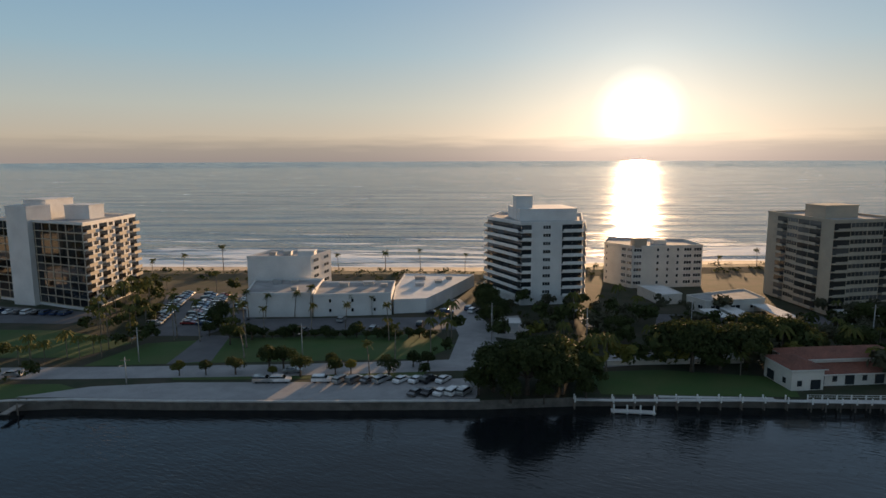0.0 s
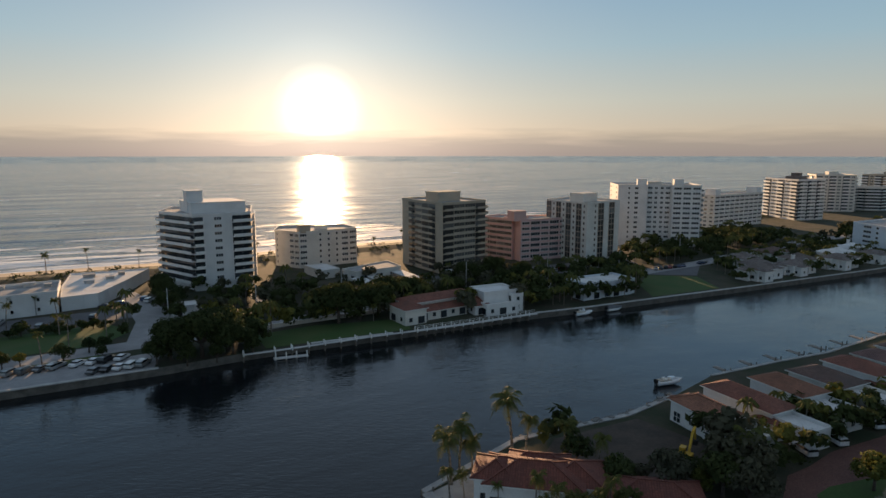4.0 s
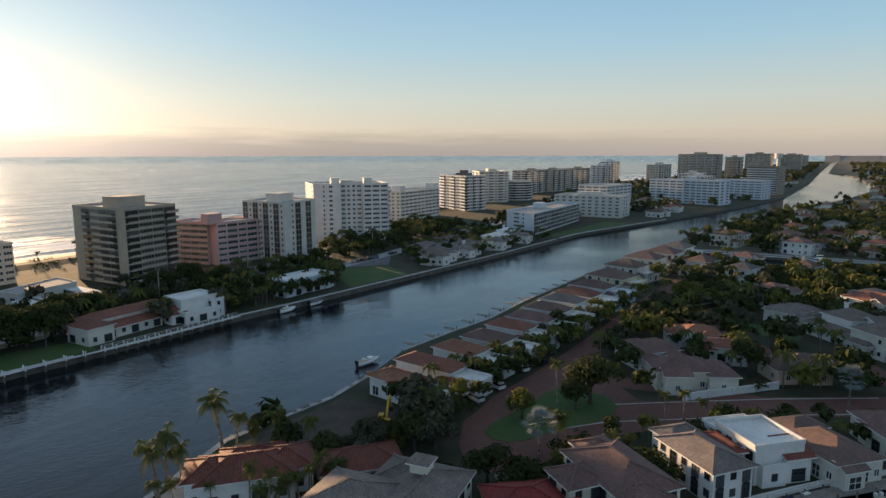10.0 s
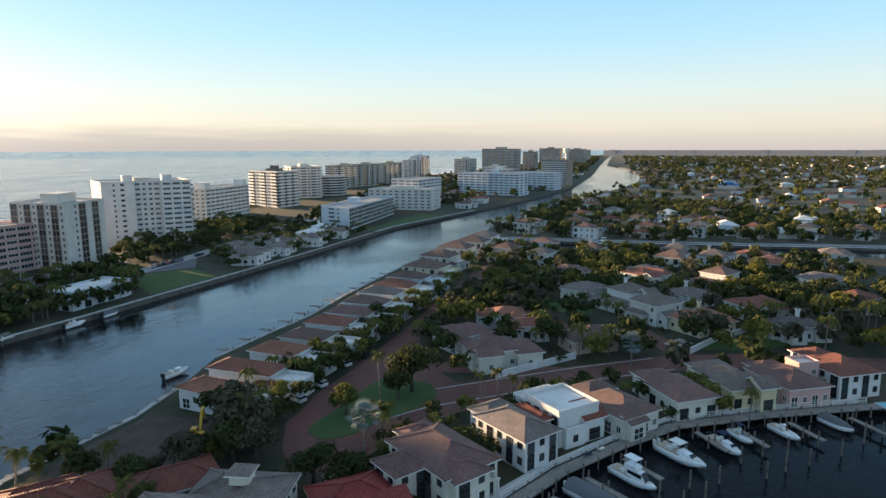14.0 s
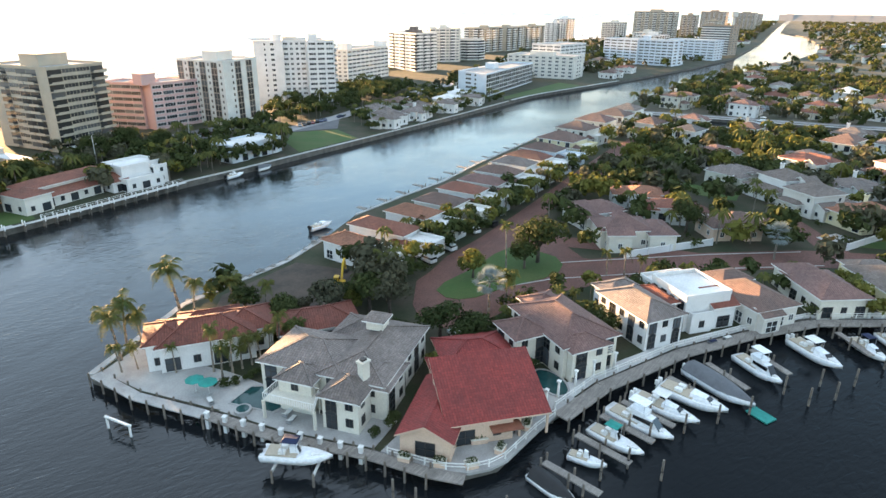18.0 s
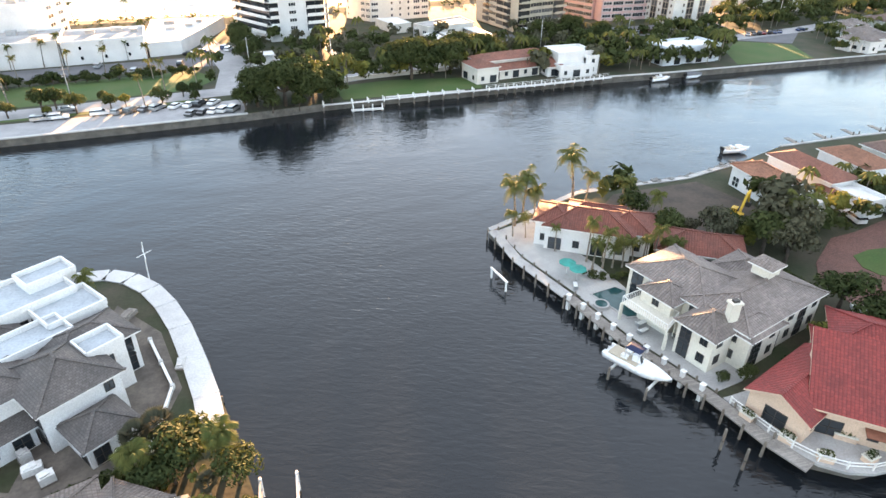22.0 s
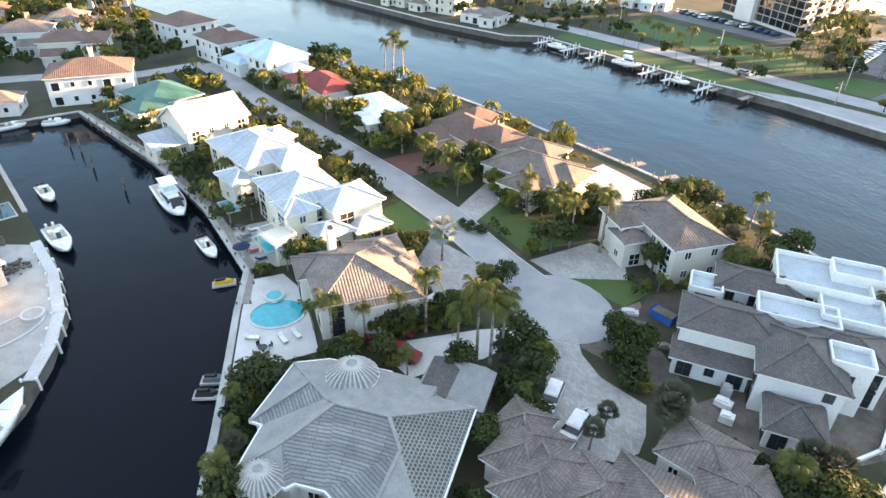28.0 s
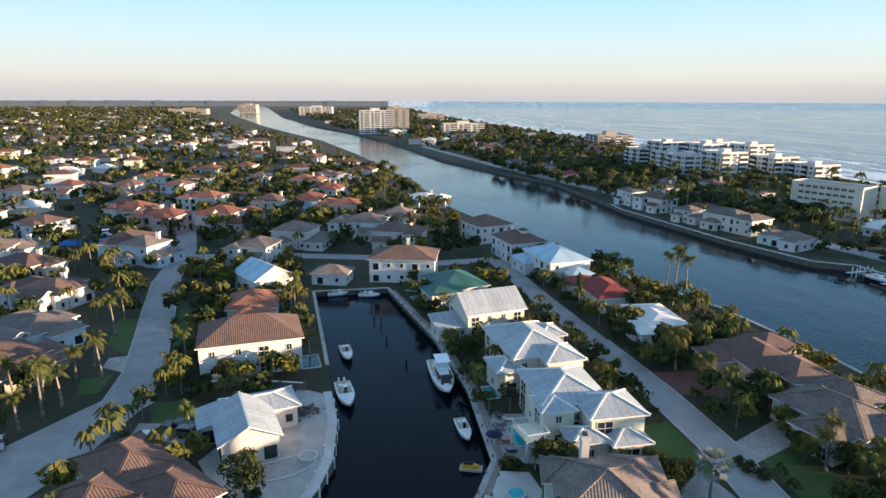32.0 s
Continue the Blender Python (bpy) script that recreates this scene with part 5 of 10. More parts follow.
def house(label, wings, wall="white", roof="t_terra", trim="trim", frame_mat="trim", z=1.5, group="waterside houses", wins=True, step=3.4, extras=(), ridge_mat=None, name="house", joined=False, glazed=3, flat="roofwhite"):
    """wings: (x, y, w, d, rot, eave, kind, pitch)"""
    wings = [w if len(w) == 8 else (*w, "hip", 0.42)[:8] for w in wings]
    cx, cy = wings[0][0], wings[0][1]
    ob = thing(name, (cx, cy, z), label, "house", group)
    o = (cx, cy, z)
    joined = joined or math.hypot(cx, cy - 30) > 165
    far_panes = MB()
    polys = [rect(w[0], w[1], w[2], w[3], w[4]) for w in wings]
    for p in polys:
        take(p, 1.2)
    for i, (x, y, w, d, rot, eave, kind, pitch) in enumerate(wings):
        wb = MB(o).prism(polys[i], z - 0.4, z + eave)
        c, s = math.cos(radians(rot)), math.sin(radians(rot))
        if kind == "gable":
            for e in (-1, 1):
                pts = [(x + c * e * w / 2 - s * b, y + s * e * w / 2 + c * b, z + eave + h) for b, h in ((-d / 2, 0), (d / 2, 0), (0, d / 2 * pitch + 0.1))]
                wb.add(pts if e > 0 else pts[::-1], [(0, 1, 2)])
        if kind == "shed":
            q = [(x + c * a - s * b, y + s * a + c * b) for a, b in ((-w / 2, d / 2), (w / 2, d / 2), (w / 2, -d / 2), (-w / 2, -d / 2))]
            hh = d * pitch
            wb.add([(*q[0], z + eave), (*q[1], z + eave), (*q[1], z + eave + hh), (*q[0], z + eave + hh), (*q[2], z + eave), (*q[3], z + eave)], [(0, 3, 2, 1), (1, 2, 4), (0, 5, 3)])
        part("wall", wb.mesh("wall", M[wall]), ob)
        if kind == "flat":
            inner = rect(x, y, w - 0.5, d - 0.5, rot)
            fb = MB(o).prism(inner, z + eave, z + eave + 0.08, 0)
            part("roof", fb.mesh("roof", M[flat]), ob, label="flat pale roof")
            pb = MB(o)
            for a, b in zip(polys[i], polys[i][1:] + polys[i][:1]):
                pb.beam((*a, z + eave + 0.35), (*b, z + eave + 0.35), 0.25, 0.75)
            part("parapet", pb.mesh("parapet", M[wall]), ob)
        else:
            rb = MB(o)
            caps = []
            hip_roof(rb, x, y, w, d, rot, z + eave, pitch, kind, caps=caps)
            top = part("roof", rb.mesh("roof", [M[roof], M[trim]], weld=True), ob)
            for a, b in caps if math.hypot(cx, cy - 30) < 115 else ():
                part("ridge_cap", MB(o).beam(a, b, 0.34, 0.16).mesh("ridge_cap", M[ridge_mat or roof]), top)
        if not wins:
            continue
        for k in range(4):
            (x0, y0), (x1, y1) = polys[i][k], polys[i][(k + 1) % 4]
            L = math.hypot(x1 - x0, y1 - y0)
            n = max(1, int(L / step))
            u = Vector(((x1 - x0) / L, (y1 - y0) / L, 0))
            nn = Vector((u.y, -u.x, 0))
            for j in range(n):
                at = Vector((x0, y0, 0)) + u * (L * (j + 0.5) / n)
                t = at + nn * 0.4
                if any(inside(polys[q], t.x, t.y) and wings[q][5] > 2 for q in range(len(wings)) if q != i):
                    continue
                for lv in range(2 if eave > 5 else 1):
                    big = (j + k + i) % glazed == 0
                    ww, hh, sill = ((min(2.6, 0.62 * L / n), 2.2, 0.2) if big and glazed < 3 else (1.9, 2.1, 0.25) if big else (1.1, 1.3, 1.0))
                    m = Matrix(((u.x, nn.x, 0, at.x - cx), (u.y, nn.y, 0, at.y - cy), (0, 0, 1, sill + lv * eave / 2), (0, 0, 0, 1)))
                    if joined:
                        far_panes.lattice(lambda p: m @ Vector(p), 0, 0, ww, hh, 1, 1, 0.08, 0.05, 0.09, 0, 1)
                        continue
                    me = window_mesh(ww, hh, frame_mat, big and lv == 0 and eave > 5)
                    if lv == 0 and big and eave > 5:
                        hh = 1.8
                    part("window", me, ob, m)
    if far_panes.f:
        tagged(part("glazing", far_panes.mesh("glazing", [M[frame_mat], M["glass"]], uv=False), ob), kind="stuff")
    for kind, *a in extras:
        if kind == "chimney":
            x, y, h = a
            stack = part("chimney", MB(o).box(x, y, z + 2, 1.3, 1.0, h - 2, 0, 0).mesh("chimney", M[wall]), ob)
            part("chimney_cap", MB(o).box(x, y, z + h, 1.6, 1.3, 0.3, 0, 0).mesh("chimney_cap", M[wall]), stack)
            part("flue", MB(o).box(x, y, z + h + 0.3, 0.8, 0.6, 0.3, 0, 0).mesh("flue", M["darktrim"]), stack)
        elif kind == "cupola":
            x, y, z0, w, rot = a
            mb = MB(o).box(x, y, z + z0, w, w, 1.6, rot, 0)
            cup = part("cupola", mb.mesh("cupola", M[wall]), ob)
            rb = MB(o)
            hip_roof(rb, x, y, w, w, rot, z + z0 + 1.6, 0.5, "hip", 0.5)
            part("cupola_roof", rb.mesh("cupola_roof", [M[roof], M[trim]], weld=True), cup)
        elif kind == "terrace":
            poly, zz = a
            part("balcony", MB(o).prism(poly, z + zz - 0.25, z + zz, 0, None, True).mesh("balcony", M[wall]), ob)
            rb = MB(o)
            for p, q in zip(poly, poly[1:] + poly[:1]):
                rb.beam((*p, z + zz + 1.0), (*q, z + zz + 1.0), 0.09, 0.07)
                L = math.hypot(q[0] - p[0], q[1] - p[1])
                for t in range(int(L / 0.35) + 1):
                    f = t * 0.35 / L
                    rb.beam((p[0] + (q[0] - p[0]) * f, p[1] + (q[1] - p[1]) * f, z + zz), (p[0] + (q[0] - p[0]) * f, p[1] + (q[1] - p[1]) * f, z + zz + 1.0), 0.05, 0.05)
            part("railing", rb.mesh("railing", M["trim"], uv=False), ob)
            for p in poly:
                part("column", MB(o).box(p[0], p[1], z, 0.35, 0.35, zz - 0.2, 0).mesh("column", M[wall]), ob)
        elif kind == "dome":
            x, y, z0, r, h = a
            db = MB(o)
            n = 28
            base = [(x + r * math.cos(2 * math.pi * t / n), y + r * math.sin(2 * math.pi * t / n), z + z0) for t in range(n)]
            mid = [(x + r * 0.55 * math.cos(2 * math.pi * t / n), y + r * 0.55 * math.sin(2 * math.pi * t / n), z + z0 + h * 0.62) for t in range(n)]
            db.add(base + mid + [(x, y, z + z0 + h)], [(t, (t + 1) % n, n + (t + 1) % n, n + t) for t in range(n)] + [(n + t, n + (t + 1) % n, 2 * n) for t in range(n)], 0)
            db.tube((x, y, z + z0 - 1.6), (x, y, z + z0), r * 0.93, r * 0.93, 28, 1)
            dome = part("dome", db.mesh("dome", [M["t_shake"], M["trim"]]), ob, label="ribbed pale grey dome")
            for t in range(n):
                part("rib", MB(o).beam(base[t], mid[t], 0.09, 0.12).beam(mid[t], (x, y, z + z0 + h), 0.06, 0.1).mesh("rib", M["concrete"]), dome)
        elif kind == "facets":
            pts, faces, rim = a
            rb = MB(o).add(pts, faces, 0)
            low = [(p[0], p[1], p[2] - 0.3) for p in (pts[t] for t in rim)]
            n = len(rim)
            rb.add([pts[t] for t in rim] + low, [(t, (t + 1) % n, n + (t + 1) % n, n + t) for t in range(n)] + [tuple(range(2 * n - 1, n - 1, -1))], 1)
            part("roof", rb.mesh("roof", [M[roof], M[trim]], weld=True), ob)
        elif kind == "lean":
            x, y, w, d, rot, zz, pitch, posts = a
            rb = MB(o)
            hip_roof(rb, x, y, w, d, rot, z + zz, pitch, "shed", 0.3)
            part("porch_roof", rb.mesh("porch_roof", [M[roof], M[trim]], weld=True), ob)
            for px, py in posts:
                part("post", MB(o).box(px, py, z, 0.28, 0.28, zz + 0.1, rot).mesh("post", M[wall]), ob)
        elif kind == "box":
            nm, x, y, z0, w, d, h, rot, mt = a
            part(nm, MB(o).box(x, y, z + z0, w, d, h, rot).mesh(nm, M[mt]), ob)
    return ob


def villa(label, x, y, w, d, rot, e, rf, wl, z=1.5, group="", seed=0):
    """A house of several hipped wings: a main block, lower side wings, an entrance bay and a garage."""
    r = random.Random(seed * 7 + int(abs(x) * 3 + abs(y)))
    sg = r.choice((-1, 1))
    low = 3.3 if e > 5 else e - 0.5
    P = lambda a, b: loc(x, y, rot, a, b)
    wings = [(*P(-sg * w * 0.08, 0), w * 0.66, d * 0.74, rot, e, "hip", r.uniform(0.36, 0.46))]
    wings.append((*P(sg * w * 0.36, r.uniform(-0.1, 0.1) * d), w * 0.34, d * 0.86, rot, low if r.random() < 0.6 else e - 0.3, "hip", 0.42))
    wings.append((*P(-sg * w * 0.2, -d * 0.42), w * 0.3, d * 0.34, rot, e - 0.2 if r.random() < 0.5 else low, r.choice(("hip", "gable", "hip")), 0.5))
    wings.append((*P(sg * w * 0.08, d * 0.43), w * 0.42, d * 0.3, rot, low, "hip", 0.36))
    if r.random() < 0.6:
        wings.append((*P(-sg * w * 0.44, d * 0.12), w * 0.2, d * 0.5, rot, low, "hip" if r.random() < 0.7 else "flat", 0.4))
    ex = [("chimney", *P(w * 0.12, d * 0.18), e + 3.0)] if r.random() < 0.35 else []
    return house(label, wings, wl, rf, z=z, group=group, extras=ex, frame_mat=r.choice(("trim", "darktrim")))


# houses on the southern point and marina
house("white house with a red-brown hipped tile roof at the canal corner", [(46.6, 84.2, 14, 9, -31, 4.5, "hip", 0.38), (41.6, 87.2, 6, 7, -31, 4.7, "hip", 0.45), (52.5, 82.5, 8, 8, -31, 4.2), (49.5, 88.0, 9, 5, -31, 4.0), (61.5, 75.0, 13, 8, -31, 3.2)], "white", "t_redbrown", ridge_mat="t_redbrown", frame_mat="darktrim", step=2.8, glazed=2)
house("cream two-storey villa with grey barrel-tile hips, balcony and chimney", [(57.4, 57.0, 17, 9.5, 20, 5.6, "hip", 0.34), (51.6, 63.4, 10, 12.5, 20, 5.6, "hip", 0.38), (46.9, 61.0, 4.6, 5.0, 20, 5.2, "hip", 0.5), (48.3, 53.3, 5.6, 5.2, 20, 5.2, "hip", 0.55), (53.4, 52.3, 6.6, 4.6, 20, 5.1, "hip", 0.45), (61.0, 64.0, 7, 6, 20, 5.2, "hip", 0.4)], "cream", "t_grey", frame_mat="darktrim", step=2.6, glazed=2,
      extras=[("chimney", 50.3, 52.4, 8.4), ("cupola", 60.2, 59.2, 7.3, 2.6, 20), ("terrace", [(41.2, 62.6), (43.7, 55.2), (46.6, 57.4), (44.6, 63.6)], 3.1)])
house("peach house with a broad bright red tile roof", [(58.0, 40.0, 8.6, 9.0, -38, 3.7, "shed", 0.41), (54.6, 42.9, 13, 6.6, 23, 3.1, "gable", 0.5), (64.4, 37.4, 4.6, 4.5, -38, 3.4, "flat", 0), (69.2, 47.6, 10.5, 8, -38, 3.7, "hip", 0.36), (63.8, 47.0, 7, 5, -38, 3.5, "hip", 0.3)], "peach", "t_red", trim="peach", ridge_mat="t_red", frame_mat="darktrim", glazed=2,
      extras=[("box", "awning", 57.6, 34.4, 2.5, 4.2, 2.8, 0.12, -38, "rustcan"), ("lean", 63.5, 35.7, 4.2, 9.5, -38, 3.66, 0.41, ((62.6, 31.0), (59.6, 33.4)))])
house("pale yellow two-storey villa with a mauve hipped tile roof", [(83.0, 39.8, 10, 15, -27, 5.6, "hip", 0.42), (77.0, 43.6, 6, 6, -27, 5.4, "hip", 0.5), (79.2, 34.6, 6.5, 5, -27, 5.3), (88.0, 46, 6, 6, -27, 5.0)], "cream", "t_mauve", frame_mat="darktrim", step=2.8, glazed=2, extras=[("terrace", [(76.2, 33.6), (82.4, 30.6), (83.4, 32.8), (77.3, 35.6)], 3.1)])
house("white two-storey house with grey tile hips", [(97.4, 32.4, 7.6, 12.5, -28, 5.5), (102.4, 38.4, 7, 5, -28, 5.0)], "white", "t_grey", frame_mat="darktrim", step=2.4, glazed=2)
house("white stepped house with flat roofs and red tile skirts", [(108.4, 27.4, 9.2, 10, -35, 6.2, "flat", 0), (112.0, 33.0, 8.5, 4, -35, 4.8, "flat", 0), (108.8, 22.4, 4.6, 3.6, -35, 4.3, "shed", 0.45), (104.4, 24.6, 4.4, 3.0, -35, 3.2, "flat", 0), (103.0, 31.0, 1.8, 7, -35, 5.4, "hip", 0.4)], "white", "t_redbrown", frame_mat="darktrim", step=2.4, glazed=2)
house("cream house with brown tile hips and a glazed waterside gable", [(116.8, 18.8, 9.2, 12.5, -33, 4.1), (121.4, 24.2, 7, 5, -33, 4.6), (111.9, 15.2, 4.0, 3.6, -33, 3.4, "gable", 0.5)], "offwhite", "t_brown", frame_mat="trim", step=2.2, glazed=2)
house("cream house with mauve-brown tile hips", [(130.0, 8.8, 9.4, 12.6, -48, 4.1), (134.6, 14.0, 7, 5, -48, 4.4)], "cream", "t_mauve", frame_mat="darktrim", step=2.6, glazed=2)
house("yellow house with tan tile hips and an arched window", [(139.7, -0.6, 8.6, 13, -51, 4.4), (145.0, 3.4, 8, 5, -51, 4.6), (136.9, -6.4, 3.6, 5, -51, 4.9, "gable", 0.55)], "yellow", "t_tan", frame_mat="darktrim", step=2.6, glazed=2)
house("pink house with grey-mauve tile hips and a roof room", [(145.9, -11.8, 9.8, 12.6, -52, 4.2), (151.0, -8.0, 7, 5, -52, 4.4), (149.6, -14.6, 5, 4, -52, 6.6, "flat", 0)], "pink", "t_mauve", frame_mat="trim", step=2.4, glazed=2)
house("white two-storey house with a red tile roof", [(155.0, -21.8, 10.5, 12, -51, 5.4), (160.6, -18.2, 7, 7, -51, 5.6)], "white", "t_terra", frame_mat="darktrim", step=2.6, glazed=2)
house("white two-storey house with a brown tile roof", [(162, -44, 9, 13, -62, 6.2)], "white", "t_brown", frame_mat="darktrim", step=2.8, glazed=2)

# the row along the canal: tile roof to the water, white garage behind
ROW = [(89.5, 95, 12, 8, -88, 4.4, "t_orange", "white"), (101, 96, 17, 8, -84, 4.6, "t_terra", "white"), (113.5, 97.5, 13, 9, -87, 4.8, "t_orange", "white"), (126.5, 99, 13, 9.5, -85, 4.4, "t_brown", "offwhite"),
       (138.5, 100.5, 13, 8.5, -84, 4.8, "t_terra", "white"), (151, 102, 14, 8.5, -84, 4.4, "t_mauve", "offwhite"), (163, 104, 14, 9, -84, 4.6, "t_brown", "white"), (175, 106, 14, 9, -86, 5.0, "t_grey", "white"),
       (188, 108, 15, 10, -88, 4.6, "t_terra", "white"), (202, 110, 15, 10, -90, 4.8, "t_brown", "bluewhite"), (222, 113, 17, 14, -92, 5.2, "t_brown", "yellow"), (243, 117, 15, 14, -92, 6.0, "t_brown", "offwhite"), (265, 119, 16, 14, -90, 6.4, "t_mauve", "cream"),
       (288, 120, 16, 14, -90, 6.0, "t_brown", "offwhite"), (309, 122, 14, 14, -90, 6.0, "t_grey", "offwhite")]
rr = random.Random(9)
for x, y, w, d, rot, e, rf, wl in ROW:
    g, dx = (8.0 if x < 215 else 5), rr.uniform(-1.0, 1.0)
    wings = [(x, y, w * 0.92, d * 0.86, rot, e), (x + 1.2 + dx * 0.5, y - w * 0.46 - g / 2 + 0.5, g, d * 0.66, rot, 3.3, "flat", 0), (x - d * 0.26, y - w * 0.36 - 1.5, 5.0, d * 0.36, rot, 3.0, "hip", 0.35)]
    if rr.random() < 0.6:
        wings.append((x + d * 0.2, y + w * 0.42 + 1.4, 4.0, d * 0.5, rot, 3.2, rr.choice(("hip", "flat")), 0.35))
    house("canal-side house with a %s roof and white garage" % M[rf].name.replace("_", " "), wings, wl, rf, group="row of canal houses")

# houses inside the southern block
SOUTH = [(138.5, 51.5, 17, 11, -50, 4.6, "t_mauve", "cream"), (148, 64, 12, 12, -30, 4.2, "t_mauve", "offwhite"), (170, 61, 13, 9, -60, 4.4, "t_orange", "white"), (163, 51, 12, 9, -60, 4.0, "t_terra", "white"),
         (206, 31, 14, 13, -35, 6.4, "t_tan", "white"), (195.5, 20, 15, 13, -35, 6.4, "t_tan", "offwhite"), (190, 7.5, 13, 12, -35, 4.4, "t_orange", "yellow"), (192.5, -16.5, 13, 10, -60, 4.4, "t_dark", "white"), (236, 30, 14, 13, -30, 6.8, "t_terra", "offwhite"),
         (212, 47, 15, 11, -20, 4.6, "t_grey", "cream"), (266, 77, 13, 12, -10, 7.0, "t_dark", "white"), (273, 97, 16, 12, -10, 6.4, "t_brown", "offwhite"), (213, -8, 13, 12, -45, 4.6, "t_terra", "cream"), (161, 33.5, 13, 9, -45, 4.0, "t_brown", "peach"),
         (285, 24, 15, 12, -15, 6.4, "t_brown", "cream"), (292, 8, 13, 12, -10, 6.4, "t_tan", "white"), (298, -14, 14, 12, -10, 4.6, "t_orange", "offwhite"), (254, 32, 14, 12, -20, 4.6, "t_grey", "white"), (219, 13.5, 13, 11, -40, 4.4, "t_grey", "white"),
         (240, 60, 16, 12, -10, 4.6, "t_mauve", "cream"), (250, 5, 15, 12, -25, 6.4, "t_brown", "white"), (262, -30, 15, 13, -20, 4.8, "t_grey", "offwhite"), (231, -35, 15, 12, -35, 5.2, "t_terra", "white"), (206, -48, 14, 11, -50, 4.4, "t_brown", "cream"),
         (292, 60, 15, 12, -8, 6.4, "t_brown", "cream"), (300, 86, 13, 12, -8, 6.4, "t_mauve", "white"), (306, 24, 14, 12, -8, 6.2, "t_tan", "white"), (314, -9, 14, 12, -8, 4.6, "t_terra", "white"), (322, -40, 14, 12, -8, 6.0, "t_grey", "white")]
for k, (x, y, w, d, rot, e, rf, wl) in enumerate(SOUTH):
    villa("%s house with %s" % (M[wl].name.replace("_", " "), M[rf].name.replace("_", " ")), x, y, w * 1.08, d * 1.1, rot, e, rf, wl, 1.5, "houses of the southern block", k)

# houses on the northern peninsula
house("modern white house under construction with dark hipped roofs and decks",
      [(-36.7, 58.9, 11, 7, 39, 5.8, "hip", 0.42), (-28.6, 60.8, 8.5, 9.5, 39, 5.8, "hip", 0.5), (-24.0, 54.9, 5.4, 5.2, 39, 3.0, "hip", 0.55), (-33.6, 66.8, 9, 4.6, 39, 6.2, "flat", 0), (-37.0, 76.0, 11, 8, 39, 6.9, "flat", 0), (-40.8, 69.0, 10, 6, 39, 5.8, "hip", 0.42),
       (-27.6, 67.0, 9, 6.5, 39, 5.6, "hip", 0.45), (-34.5, 79.5, 6, 4, 39, 7.8, "flat", 0), (-44.0, 62.8, 4, 4, 39, 5.2, "flat", 0), (-25.2, 64.4, 4.2, 3.6, 39, 6.5, "flat", 0), (-34.9, 54.6, 8.5, 2.6, 39, 2.8, "shed", 0.25), (-30.6, 73.0, 7, 6, 39, 6.4, "flat", 0)],
      "white", "t_dark", trim="white", frame_mat="darktrim", ridge_mat="t_dark", step=2.6, glazed=2, flat="deckgrey")
slab("dirt_heap_yard", [(-50.5, 60), (-47.5, 54.5), (-43.6, 57.5), (-46.5, 66.5), (-49.8, 65)], "soil", "dark turned soil beside the building site", "building site", 1.5, 0.05, 0)
house("house with sprawling tan barrel-tile hips", [(-20.9, 32.4, 10.5, 11.0, 28, 3.5, "hip", 0.55), (-25.6, 29.6, 6, 7, 28, 3.4, "hip", 0.5), (-24.9, 42.4, 6.8, 6.0, 20, 3.4, "hip", 0.42), (-19.8, 41.4, 6.0, 6.6, -30, 3.4, "hip", 0.42), (-36.4, 28.4, 4.4, 4.6, 24, 3.2, "hip", 0.5), (-33.2, 26.8, 5.4, 6.8, 24, 3.3, "hip", 0.5), (-29.8, 26.2, 6, 8.0, 24, 3.4, "hip", 0.5), (-19.5, 22.5, 9, 10, 30, 3.6, "hip", 0.45)], "offwhite", "t_tan", step=3.0,
      extras=[("box", "skylight", -20.8, 32.6, 6.4, 1.2, 0.9, 0.3, 28, "deckgrey")])
slab("terrace_tile_house", [(-18, 45.4), (-14.6, 45.6), (-13.0, 42.2), (-12.4, 35.5), (-15.2, 36.4), (-15.6, 40.2)], "whitecon", "white waterside terrace beside the tile roofs", "terrace", 1.5, 0.3, 0)
# the large house with the dome: its main roof as a set of sloping planes
dome_at = (-41.0, 12.0, 1.5)
dome_house = thing("house", dome_at, "large house with pale grey shake roofs and a ribbed round dome", "house", "waterside houses")
RIM = [(-43.1, 0.7), (-38.9, 4.1), (-39.0, 5.1), (-37.0, 7.2), (-31.6, 8.6), (-28.4, 13.4), (-35.0, 20.0), (-39.6, 24.6), (-43.2, 20.6), (-48.6, 18.8), (-53.6, 13.4), (-54.8, 9.6), (-48.4, 3.1), (-47.3, 4.1)]
take(RIM, 1.0)
R1, R2, R0, H1, VA, CR, BK = (-43.4, 10.7, 9.2), (-39.5, 14.7, 9.2), (-42.75, 5.0, 7.2), (-36.3, 14.4, 8.0), (-45.4, 10.4, 8.2), (-49.1, 9.9, 7.6), (-47.6, 15.2, 7.4)
EV = [(x, y, 5.6) for x, y in RIM]
